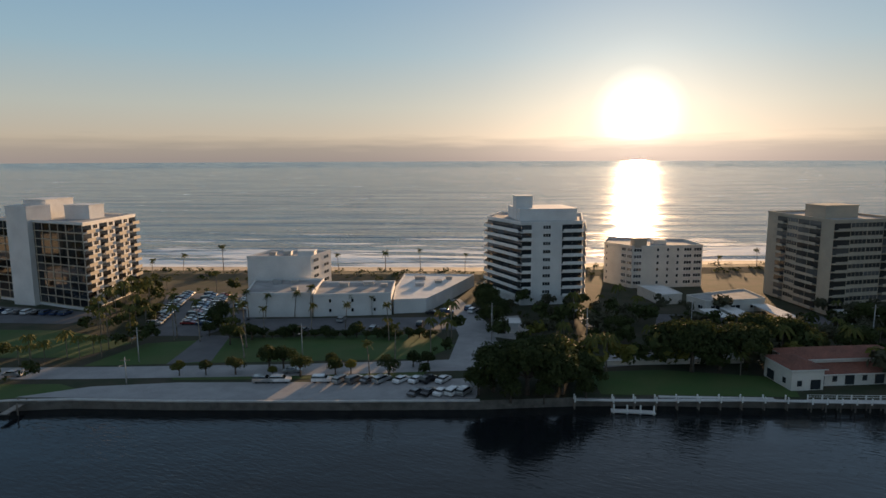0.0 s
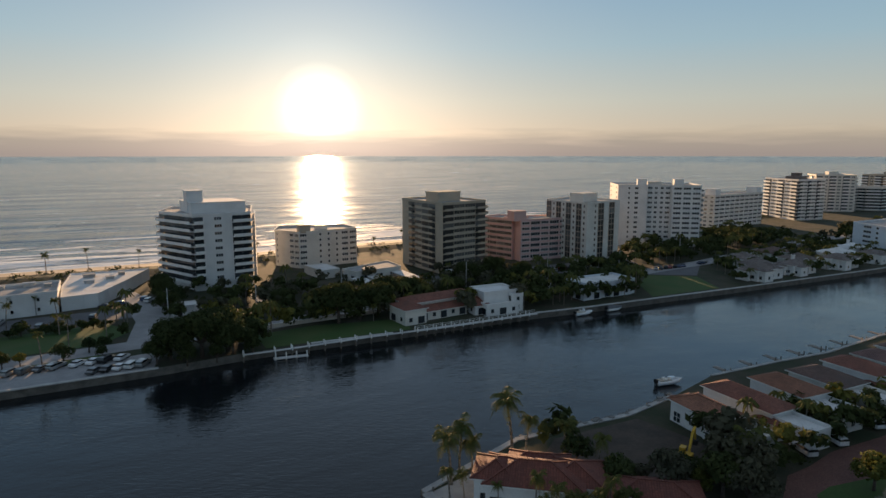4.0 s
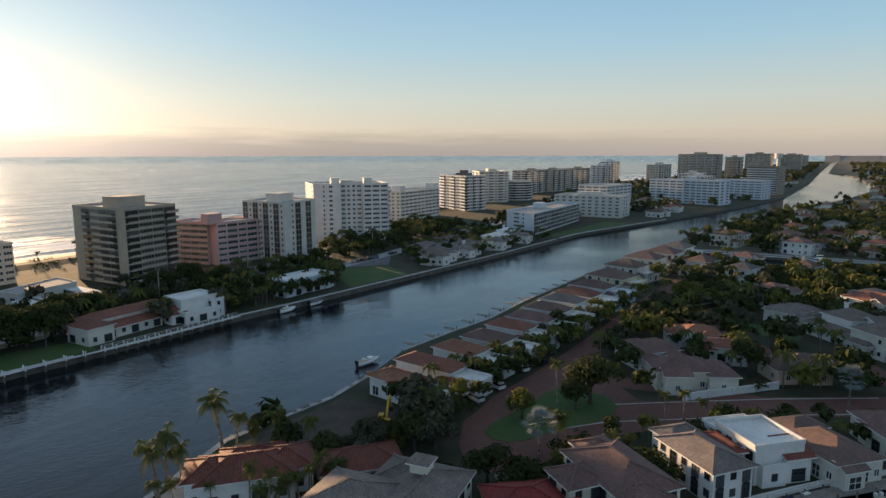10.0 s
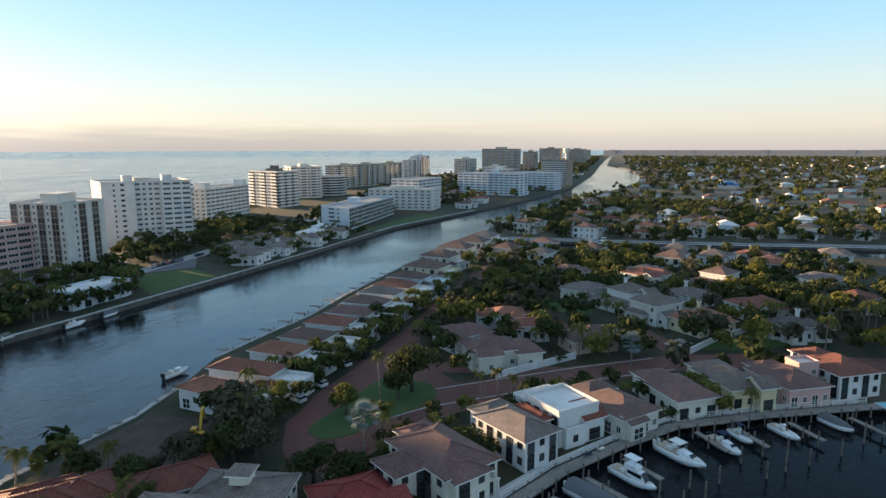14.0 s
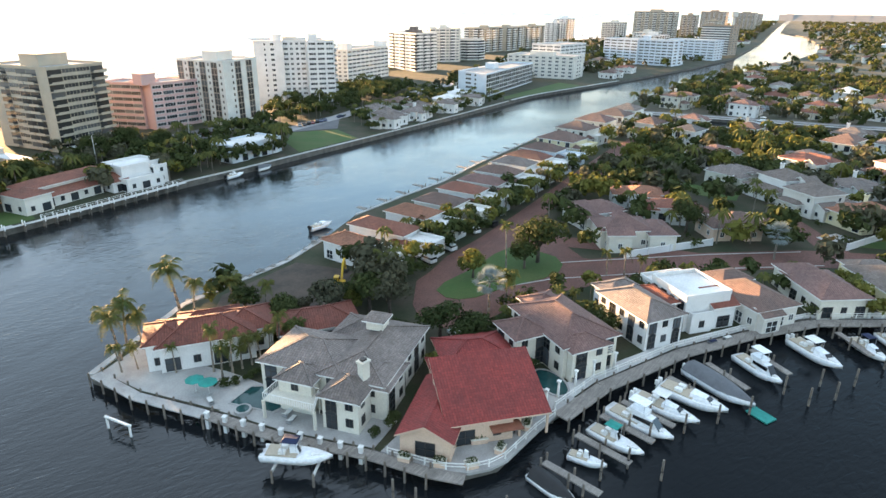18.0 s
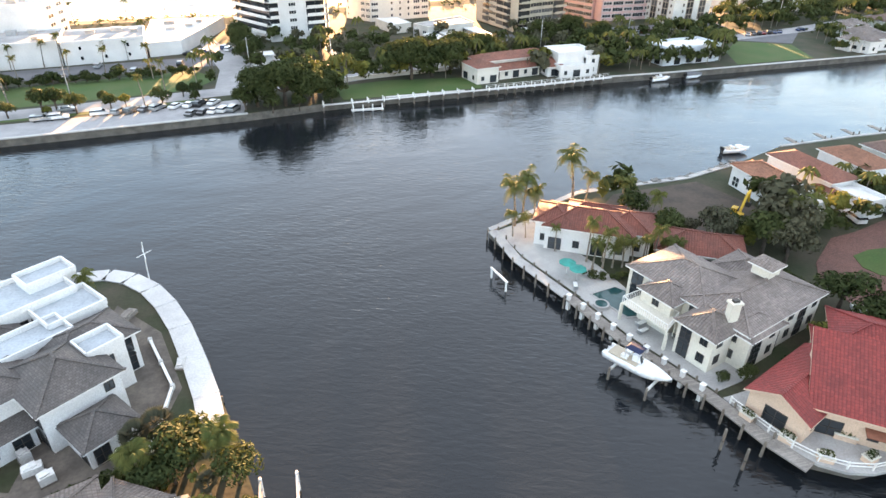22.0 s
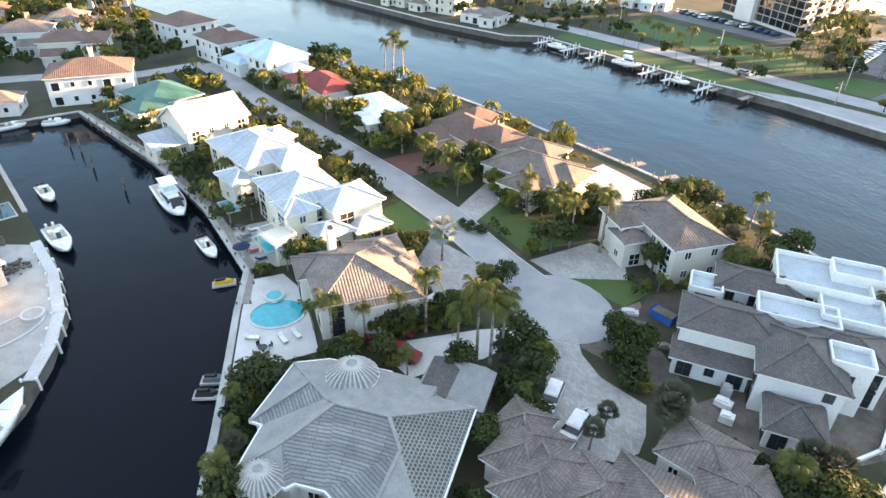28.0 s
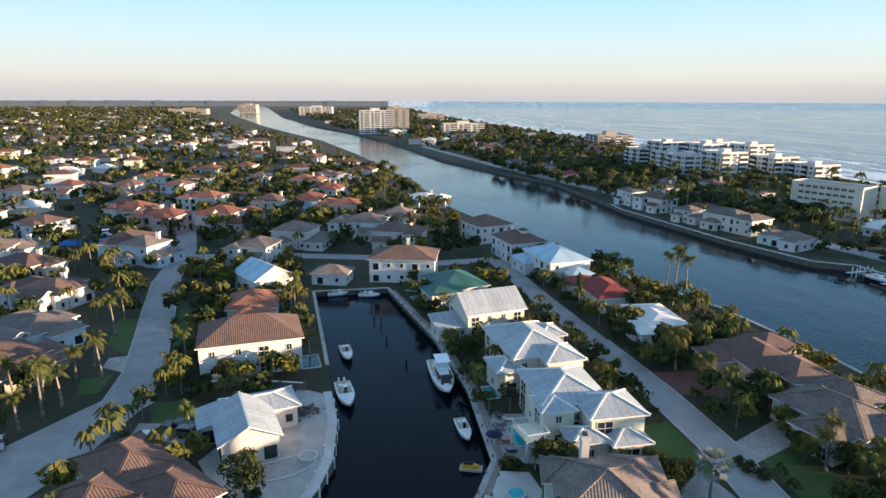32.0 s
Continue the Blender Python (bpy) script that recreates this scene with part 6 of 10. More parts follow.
for nm, mt, faces in (("front_slope", "t_shake", [(R0, EV[1], EV[2]), (R0, EV[2], EV[3], R1), (R1, EV[3], R2), (R2, EV[3], H1), (EV[3], EV[4], H1)]), ("corner_slope", "t_smooth", [(EV[0], EV[1], R0)]), ("end_slope", "t_smooth", [(EV[4], EV[5], H1)]),
                      ("canal_slope", "t_smooth", [(EV[0], R0, R1, VA), (EV[0], VA, EV[13])]), ("wing_slope", "t_shake", [(EV[13], VA, CR, EV[12])]), ("wing_end", "t_smooth", [(EV[12], CR, EV[11])]),
                      ("back_slope", "t_smooth", [(R1, R2, EV[7], BK), (VA, R1, BK), (CR, VA, BK), (EV[7], EV[8], BK), (EV[8], EV[9], BK), (EV[9], EV[10], BK), (EV[10], EV[11], CR, BK)]),
                      ("pierced_slope", "t_lattice", [(R2, H1, EV[5], EV[6], EV[7])])):
    mb = MB(dome_at)
    for face in faces:
        mb.add(face, [tuple(range(len(face)))])
    part(nm, mb.mesh(nm, M[mt]), dome_house, label="pierced pale concrete tiles" if nm == "pierced_slope" else "")
skirt = MB(dome_at)
for a, b in zip(EV, EV[1:] + EV[:1]):
    skirt.beam((a[0], a[1], 5.46), (b[0], b[1], 5.46), 0.2, 0.34)
part("fascia", skirt.mesh("fascia", M["trim"]), dome_house)
for a, b in ((R1, R2), (R0, R1), (EV[0], R0), (R2, H1), (H1, EV[4]), (R2, EV[7]), (VA, R1), (CR, EV[12]), (CR, EV[11]), (VA, CR)):
    part("ridge_cap", MB(dome_at).beam((a[0], a[1], a[2] + 0.04), (b[0], b[1], b[2] + 0.04), 0.36, 0.16).mesh("ridge_cap", M["t_smooth"]), dome_house)
inset = [(-41.2 + (x + 41.2) * 0.94, 11.5 + (y - 11.5) * 0.94) for x, y in RIM]
part("wall", MB(dome_at).prism(inset, 1.1, 5.4).mesh("wall", M["white"]), dome_house)
for (x0, y0), (x1, y1) in zip(inset, inset[1:] + inset[:1]):
    L = math.hypot(x1 - x0, y1 - y0)
    ux, uy = (x1 - x0) / L, (y1 - y0) / L
    for j in range(int(L / 2.6)):
        d = L * (j + 0.5) / int(L / 2.6)
        part("window", window_mesh(1.3, 2.1, "trim"), dome_house, Matrix(((ux, uy, 0, x0 + ux * d - dome_at[0]), (uy, -ux, 0, y0 + uy * d - dome_at[1]), (0, 0, 1, 0.9), (0, 0, 0, 1))))
for x, y, z0, r, h, drum in ((-47.9, 14.1, 7.7, 2.8, 1.7, 2.2), (-40.9, 2.3, 5.66, 2.35, 1.5, 0.5)):
    n = 28
    rings = [[(x + r * q * math.cos(2 * math.pi * t / n), y + r * q * math.sin(2 * math.pi * t / n), z0 + h * p) for t in range(n)] for q, p in ((1.0, 0.0), (0.8, 0.36), (0.52, 0.68), (0.2, 0.93))]
    db = MB(dome_at)
    for lo, hi in zip(rings, rings[1:]):
        db.add(lo + hi, [(t, (t + 1) % n, n + (t + 1) % n, n + t) for t in range(n)])
    db.add(rings[-1] + [(x, y, z0 + h)], [(t, (t + 1) % n, n) for t in range(n)])
    db.tube((x, y, z0 - drum), (x, y, z0 - 0.12), r * 0.9, r * 0.9, n, 1).tube((x, y, z0 - 0.16), (x, y, z0), r * 1.02, r * 1.02, n, 1)
    dome = part("dome", db.mesh("dome", [M["t_smooth"], M["trim"]]), dome_house, label="ribbed pale grey dome")
    for t in range(n):
        rib = MB(dome_at)
        for lo, hi in zip(rings, rings[1:]):
            rib.beam((lo[t][0], lo[t][1], lo[t][2] + 0.05), (hi[t][0], hi[t][1], hi[t][2] + 0.05), 0.2, 0.16)
        part("rib", rib.mesh("rib", M["concrete"], uv=False), dome)
for nm, mt, poly, z0, z1 in (("step_roof", "t_smooth", [(-48.6, 15.4), (-43.4, 21.9), (-42.2, 20.6), (-45.2, 14.6)], 5.7, 6.5), ("step_roof", "t_smooth", [(-50.0, 17.0), (-45.9, 21.0), (-44.4, 20.8), (-48.4, 15.8)], 5.3, 5.9),
                             ("garage_roof", "t_smooth", [(-44.3, 30.2), (-45.7, 29.6), (-49.3, 26.5), (-50.2, 25.1), (-46.7, 21.2), (-43.2, 21.6), (-39.8, 25.6)], 3.9, 4.2), ("garage_deck", "t_dark", [(-50.1, 25.1), (-49.3, 26.3), (-46.7, 26.6), (-43.3, 22.9), (-46.6, 21.6)], 4.2, 4.26)):
    part(nm, MB(dome_at).prism(poly, z0, z1, 0, None, True).mesh(nm, M[mt]), dome_house)
    take(poly, 0.6)
part("garage_wall", MB(dome_at).prism([(-44.3, 29.7), (-45.5, 29.2), (-49.0, 26.2), (-49.7, 25.1), (-46.7, 22.0), (-43.2, 22.0), (-40.3, 25.6)], 1.1, 3.9).mesh("garage_wall", M["white"]), dome_house)
house("cream two-storey house with tan tile hips and arched windows", [(-57.5, 70.5, 14.5, 9, -12, 6.3), (-62.5, 66.5, 6, 7, -12, 6.0), (-59.5, 63.8, 4, 4, -12, 4.6)], "cream", "t_tan", step=3.0)
house("cream house with low tan tile hips beside a pool", [(-89, 66, 15, 11, 24, 4.0), (-95, 71.5, 10, 8, 24, 4.0), (-83.5, 60.5, 7, 6, 24, 3.8), (-84, 70, 8, 8, 24, 3.6)], "offwhite", "t_tan")
house("house with red-brown tile hips", [(-111, 64.5, 15, 11, 8, 4.2), (-104, 68, 11, 9, 8, 4.2), (-117, 70, 9, 9, 8, 4.0), (-112, 57.5, 7, 6, 8, 3.8)], "peach", "t_brown", ridge_mat="t_brown")
house("pool house with grey-tan slate hips and a chimney", [(-67.0, 21.8, 12, 12, 82, 5.6), (-71.0, 26.4, 7, 6.5, 82, 5.4), (-62.4, 23.6, 8.5, 5.5, 82, 5.0), (-71.6, 17.6, 5, 5, 82, 5.2), (-66.5, 28.0, 5, 6, 82, 4.8)], "offwhite", "t_grey", frame_mat="darktrim", extras=[("chimney", -73, 20.5, 9.2)])
house("pale yellow two-storey house with white metal hips and a balcony", [(-93.6, 22.2, 12.5, 10.5, 8, 6.6), (-87.2, 28.0, 7.5, 8.5, 8, 6.4), (-83.4, 23.6, 4.6, 5.5, 8, 3.5), (-83.2, 29.6, 4.6, 5.5, 8, 3.3), (-88.0, 19.6, 5, 5, 8, 6.2)], "paleyel", "t_metal", ridge_mat="trim", glazed=2,
      extras=[("terrace", [(-86.5, 13.0), (-81.5, 14.5), (-82.5, 18), (-87.5, 17)], 3.4)])
house("cream two-storey house with a white metal roof", [(-113.2, 19.6, 16, 11.5, 14, 6.8), (-106.6, 24.2, 7, 7, 14, 6.6), (-106.4, 14.6, 6.5, 5, 14, 4.6), (-118.5, 24.5, 6, 5, 14, 6.5)], "cream", "t_metal", ridge_mat="trim")
house("cream gabled house with a white metal roof", [(-136.5, 14, 14, 11, 110, 6.0, "gable", 0.62), (-133, 9, 15, 5, 110, 3.2, "shed", 0.3)], "cream", "t_metal", ridge_mat="trim")
house("low house with a green metal hipped roof", [(-163, 8, 15, 13, 22, 4.0), (-156, 4, 8, 8, 22, 3.6)], "offwhite", "t_green", ridge_mat="t_green")
house("white two-storey house with a brown hipped roof and a chimney", [(-181, -6, 19, 14, 84, 7.0, "hip", 0.36)], "white", "t_brown", extras=[("chimney", -184, -5, 11)])
house("low house with a white flat roof", [(-135, 53, 14, 9, 5, 3.8, "hip", 0.2), (-128, 49, 8, 6, 5, 3.4, "hip", 0.2)], "white", "roofwhite", ridge_mat="roofwhite")
house("house with a dark red hipped roof", [(-155, 47, 17, 10, 8, 4.0), (-162, 43, 8, 8, 8, 3.8)], "offwhite", "t_red", ridge_mat="t_red")
house("white two-storey house with pale blue metal roofs", [(-182, 40, 18, 13, 16, 6.4), (-187, 32, 10, 6, 16, 3.8), (-173, 44, 9, 7, 16, 3.6)], "white", "t_blue", ridge_mat="trim")
house("white two-storey house with brown tile hips and a roof lantern", [(-204, 32, 16, 13, 17, 6.6)], "white", "t_brown", extras=[("cupola", -202, 33, 8.2, 2.4, 17)])
house("white two-storey house with brown tile hips", [(-232, 24, 15, 14, 25, 6.6)], "white", "t_brown")
# across the narrow canal
house("white house with a pale metal gable roof and tall glazed gable", [(-87.4, -28.0, 11, 8.2, 23, 4.0, "gable", 0.5), (-94.2, -27.6, 6.5, 11, 23, 3.8, "hip", 0.35), (-91.0, -34.0, 6, 4.5, 23, 3.2, "shed", 0.2)], "offwhite", "t_metal", frame_mat="darktrim", ridge_mat="trim", step=2.2)
house("white two-storey house with a plain brown hipped roof", [(-119, -35.5, 13, 19, 16, 6.8, "hip", 0.5)], "white", "t_brown", step=4.2)
house("house with an orange clay tile roof", [(-146, -42, 13, 11, 10, 4.4), (-139, -40, 6, 8, 10, 4.0)], "offwhite", "t_orange")
house("house with tan and brown barrel-tile hips", [(-71.4, -32.8, 10.5, 7.5, 48, 3.6), (-77.5, -41.5, 12, 9, 48, 3.8), (-65.4, -35.4, 8, 8, 48, 3.6), (-69.5, -42, 10, 9, 48, 3.8), (-66.0, -29.5, 5, 5, 48, 3.3)], "cream", "t_brown", ridge_mat="t_brown")
house("white house with a pale blue metal gable roof", [(-168, -45, 13, 11, 40, 5.0, "gable", 0.55)], "white", "t_blue", ridge_mat="trim")
house("low white house with a grey roof at the canal head", [(-176, -27, 10, 8, 80, 3.4)], "white", "t_grey")
NORTH = [(-158, -98, 18, 12, 70, 4.6, "t_brown", "white"), (-131, -86, 16, 11, 60, 4.4, "t_grey", "bluewhite"), (-114, -81, 15, 12, 60, 4.0, "t_brown", "brownst"), (-256, -82, 18, 13, 78, 6.8, "t_terra", "offwhite"), (-250, -105, 18, 13, 78, 7.0, "t_terra", "pink"),
         (-222, -45, 17, 13, 80, 6.6, "t_grey", "offwhite"), (-238, -24, 18, 13, 80, 6.6, "t_grey", "white"), (-276, -36, 18, 13, 80, 7.0, "t_orange", "peach"), (-425, -145, 18, 14, 78, 6.4, "t_terra", "offwhite"), (-443, -123, 16, 14, 78, 6.4, "t_terra", "white"),
         (-365, -68, 18, 14, 78, 6.6, "t_orange", "cream"), (-342, -161, 18, 13, 78, 6.8, "t_mauve", "white"), (-342, -135, 18, 13, 78, 6.8, "t_mauve", "white"), (-342, -193, 17, 13, 78, 6.4, "t_terra", "white"), (-321, -206, 17, 13, 78, 6.6, "t_tan", "cream"),
         (-200, -90, 14, 11, 70, 6.4, "t_grey", "bluewhite"), (-309, 1, 18, 11, 75, 4.4, "roofwhite", "white"), (-221, -10, 16, 12, 80, 6.4, "t_brown", "offwhite"), (-239, -148, 18, 12, 75, 6.4, "t_brown", "white"), (-205, -135, 15, 12, 70, 4.6, "t_grey", "white"),
         (-290, -70, 16, 13, 78, 6.4, "t_brown", "cream"), (-300, -105, 17, 13, 78, 6.6, "t_orange", "offwhite"), (-262, -12, 15, 12, 80, 5.2, "t_grey", "offwhite"), (-330, -50, 16, 12, 78, 6.4, "t_terra", "offwhite"), (-185, -120, 15, 12, 68, 4.4, "t_brown", "offwhite"),
         (-200, -55, 12, 12, 78, 6.2, "t_grey", "white"), (-280, -130, 16, 13, 78, 4.8, "t_terra", "cream"), (-380, -100, 16, 13, 78, 6.2, "t_tan", "white"), (-395, -60, 15, 12, 76, 6.2, "t_brown", "white"), (-400, -170, 16, 12, 76, 4.8, "t_orange", "white")]
for k, (x, y, w, d, rot, e, rf, wl) in enumerate(NORTH):
    villa("%s house with %s" % (M[wl].name.replace("_", " "), M[rf].name.replace("_", " ")), x, y, w * 1.2, d * 1.3, rot, e, rf, wl, 1.5, "houses of the northern suburb", k)

# houses along the island's canal shore
house("white two-storey villa with a long low red tile roof", [(70.5, 195.0, 27, 8.0, 13, 5.2, "hip", 0.35), (58.0, 187.2, 7.5, 10, 13, 4.9, "hip", 0.35), (69.5, 188.6, 18, 3.4, 13, 2.9, "shed", 0.3)], "offwhite", "t_terra", z=2.0, group="island villas", frame_mat="darktrim", glazed=2)
house("white two-storey flat-roofed villa with stacked terraces", [(90.0, 193.0, 13, 10, 6, 6.4, "flat", 0), (89.0, 185.6, 12, 4, 6, 3.3, "flat", 0), (82.5, 188.5, 5, 5, 6, 3.2, "shed", 0.3), (95.5, 188.5, 4, 5, 6, 5.4, "flat", 0)], "white", "t_terra", z=2.0, group="island villas", frame_mat="darktrim", glazed=2)
house("long white flat-roofed villa on the seawall", [(137, 199.5, 23, 12, 8, 5.2, "flat", 0), (128, 194.5, 8, 6, 8, 3.4, "flat", 0), (142, 195.5, 10, 4, 8, 3.2, "flat", 0)], "bluewhite", "t_grey", z=2.0, group="island villas", frame_mat="darktrim", glazed=2)
for x, y, w, d, rot, e, rf, wl in ((216, 200, 16, 10, 8, 4.6, "t_grey", "white"), (226, 212, 12, 9, 8, 4.4, "t_grey", "bluewhite"), (240, 204, 15, 10, 8, 4.4, "t_grey", "white"), (254, 215, 12, 10, 8, 4.6, "t_tan", "offwhite"), (270, 207, 15, 10, 10, 4.8, "t_grey", "white"),
                                   (286, 220, 13, 10, 10, 5.0, "roofwhite", "white"), (300, 212, 14, 10, 10, 4.6, "t_grey", "white"), (312, 232, 14, 10, 12, 4.2, "roofwhite", "white"), (262, 236, 14, 10, 12, 4.2, "t_brown", "offwhite"), (235, 228, 12, 9, 12, 4.2, "t_grey", "white"),
                                   (500, 215, 18, 12, 0, 4.8, "t_brown", "white"), (548, 222, 16, 12, 0, 5, "t_terra", "white"), (-215, 132, 16, 11, 30, 4.0, "t_grey", "white"), (-245, 126, 22, 13, 27, 6.4, "t_tan", "cream"), (-262, 116, 12, 10, 27, 5.4, "t_tan", "cream"),
                                   (-290, 112, 16, 12, 25, 6.6, "t_brown", "white"), (-275, 128, 14, 10, 25, 4.4, "t_brown", "cream"), (-308, 104, 10, 9, 20, 7.4, "t_dark", "white"), (-330, 130, 16, 12, 20, 6.2, "t_brown", "white"), (-360, 145, 16, 12, 20, 4.6, "t_grey", "white"),
                                   (-345, 165, 14, 12, 20, 6.2, "t_brown", "white"), (-310, 170, 16, 12, 22, 6.2, "t_dark", "offwhite"), (-405, 96, 16, 12, 18, 4.4, "t_red", "white"), (-440, 88, 20, 12, 18, 5.8, "t_brown", "white"), (-470, 70, 18, 12, 20, 6.0, "t_brown", "white"),
                                   (-230, 185, 22, 14, 27, 4.0, "roofwhite", "white"), (-215, 215, 16, 12, 20, 4.0, "roofwhite", "white")):
    villa("%s house with %s" % (M[wl].name.replace("_", " "), M[rf].name.replace("_", " ")), x, y, w * 1.1, d * 1.15, rot, e, rf, wl, 2.0, "island villas")
# beyond the side canal
for k, (x, y, w, d, rot, e, rf, wl) in enumerate(((372, 118, 20, 14, -8, 6.8, "t_brown", "cream"), (392, 92, 18, 14, -8, 6.8, "t_brown", "offwhite"), (366, 80, 16, 13, -8, 6.6, "t_mauve", "white"), (385, 48, 18, 13, -8, 6.6, "t_terra", "cream"), (400, 20, 18, 13, -10, 6.6, "t_grey", "white"),
                                                   (406, -10, 17, 13, -12, 6.4, "t_terra", "white"), (416, -38, 18, 13, -12, 6.4, "t_dark", "white"), (425, -66, 18, 13, -12, 6.2, "t_brown", "white"), (440, -92, 18, 13, -14, 6.4, "t_grey", "white"), (430, 60, 18, 13, -6, 6.4, "t_brown", "offwhite"),
                                                   (440, 100, 18, 13, -4, 6.4, "t_terra", "cream"), (450, 10, 18, 13, -6, 4.8, "t_mauve", "white"), (470, 45, 18, 13, -6, 6.2, "roofwhite", "white"), (480, 85, 18, 13, -4, 6.4, "t_grey", "white"), (500, 15, 18, 13, -6, 6.0, "t_brown", "white"),
                                                   (465, -40, 18, 13, -8, 6.0, "roofwhite", "white"), (520, 110, 18, 13, 0, 6.4, "t_terra", "cream"), (560, 120, 18, 13, 0, 6.4, "t_brown", "white"))):
    villa("%s house with %s" % (M[wl].name.replace("_", " "), M[rf].name.replace("_", " ")), x, y, w * 1.1, d * 1.1, rot, e, rf, wl, 1.5, "houses beyond the side canal", k)


# ---- trees ----
def palm_meshes(seed, height, fronds=17, length=2.7, lean=0.6, mat_key="frond", fan=False):
    rng = random.Random(seed)
    trunk = MB()
    bend = rng.uniform(0, 6.28)
    pts = [Vector((lean * (t / 6) ** 1.6 * math.cos(bend), lean * (t / 6) ** 1.6 * math.sin(bend), height * t / 6)) for t in range(7)]
    for i in range(6):
        trunk.tube(pts[i] - Vector((0, 0, 0.4 if i == 0 else 0)), pts[i + 1], 0.24 - 0.018 * i + (0.08 if i == 0 else 0), 0.22 - 0.018 * i, 8)
    top = pts[-1]
    crown = MB()
    if not fan:
        crown.tube(top - Vector((0, 0, 0.3)), top + Vector((0, 0, 0.7)), 0.2, 0.12, 6, 1)
    for k in range(fronds):
        a = k * 2.39996 + rng.uniform(-0.2, 0.2)
        up = rng.uniform(-0.35, 1.0) if not fan else rng.uniform(-0.6, 1.2)
        L = length * rng.uniform(0.85, 1.12)
        dirn, side = Vector((math.cos(a), math.sin(a), 0)), Vector((-math.sin(a), math.cos(a), 0))
        if fan:
            tip = top + dirn * L * 0.55 * math.cos(up) + Vector((0, 0, L * 0.55 * math.sin(up)))
            nrm = (tip - top).normalized()
            upv = side.cross(nrm)
            for j in range(-5, 6):
                b = j * 0.24
                e = tip + (nrm * math.cos(b) + side * math.sin(b)) * L * 0.5 + upv * rng.uniform(-0.1, 0.15)
                w = (nrm * -math.sin(b) + side * math.cos(b)) * 0.13
                crown.add([tip - w * 0.4, tip + w * 0.4, (tip + e) / 2 + w, e, (tip + e) / 2 - w], [(0, 1, 2, 3, 4)])
            crown.beam(top, tip, 0.05, 0.03)
            continue
        prev = top
        for s in range(1, 8):
            f = s / 7
            z = math.sin(up) * L * f + 0.35 * L * f * (1 - f) * 1.6 - 0.72 * L * f * f * (0.9 - 0.35 * up)
            p = top + dirn * (L * f * (0.95 - 0.22 * f)) + Vector((0, 0, z))
            along = (p - prev).normalized()
            crown.beam(prev, p, 0.05 * (1.2 - f), 0.04)
            lw = L * 0.30 * (math.sin(math.pi * min(1, f * 0.86 + 0.10)) ** 0.7)
            for sg in (-1, 1):
                for h in (0.0, 0.5):
                    q = prev + (p - prev) * h
                    e = q + (side * sg * 0.88 + along * 0.55 + Vector((0, 0, -0.42 - rng.uniform(0, 0.25)))) * lw
                    w = along * (0.10 + 0.03 * L)
                    crown.add([q - w * 0.5, q + w * 0.5, e + w * 0.15, e - w * 0.05], [(0, 1, 2, 3)])
            prev = p
    return trunk.mesh("trunk", M["barkp"], True, False), crown.mesh("crown", [M[mat_key], M["frond"]], False, False)


def leaf_cloud(rng, lobes, count, size):
    """Leaf clumps as small bent cards over several lobes: arrays of quads."""
    v, f = [], []
    weights = [l[3] * l[3] for l in lobes]
    for k in range(count):
        cx, cy, cz, r, sq = rng.choices(lobes, weights)[0]
        th, ph = rng.uniform(0, 6.2832), math.acos(rng.uniform(-0.75, 1))
        rr = r * rng.uniform(0.62, 1.08)
        n = Vector((math.sin(ph) * math.cos(th), math.sin(ph) * math.sin(th), math.cos(ph)))
        p = Vector((cx, cy, cz)) + Vector((n.x * rr, n.y * rr, n.z * rr * sq))
        n = (n + Vector((rng.uniform(-0.7, 0.7), rng.uniform(-0.7, 0.7), rng.uniform(-0.4, 0.7)))).normalized()
        u = n.cross(Vector((rng.uniform(-1, 1), rng.uniform(-1, 1), rng.uniform(-1, 1)))).normalized()
        w = n.cross(u)
        s = size * rng.uniform(0.6, 1.4)
        i = len(v)
        v += [p - u * s, p - w * s * 0.55 + n * s * 0.12, p + u * s, p + w * s * 0.55 + n * s * 0.12]
        f.append((i, i + 1, i + 2, i + 3))
    return v, f


def broad_meshes(seed, h, r, count, size, mat_key, flat=0.75, lobe_n=9):
    rng = random.Random(seed)
    trunk = MB()
    fork = h * 0.32
    trunk.tube((0, 0, -0.4), (0.05, 0.0, fork), 0.26 * r / 3, 0.19 * r / 3, 8)
    lobes = []
    for k in range(lobe_n):
        a = 2.4 * k + rng.uniform(-0.3, 0.3)
        d = r * rng.uniform(0.25, 0.68) if k else 0
        z = h * rng.uniform(0.52, 0.80) - (0.10 * h if d > 0.5 * r else 0)
        lobes.append((d * math.cos(a), d * math.sin(a), z, r * rng.uniform(0.32, 0.5), flat))
        mid = Vector((d * 0.45 * math.cos(a), d * 0.45 * math.sin(a), fork + (z - fork) * 0.55))
        trunk.tube((0.05, 0, fork - 0.15), mid, 0.13 * r / 3, 0.09 * r / 3, 6)
        trunk.tube(mid, lobes[-1][:3], 0.09 * r / 3, 0.03 * r / 3, 6)
    v, f = leaf_cloud(rng, lobes, count, size)
    crown = MB()
    crown.v, crown.f, crown.m = [tuple(p) for p in v], f, [0] * len(f)
    return trunk.mesh("trunk", M["bark"], True, False), crown.mesh("crown", M[mat_key], False, False)


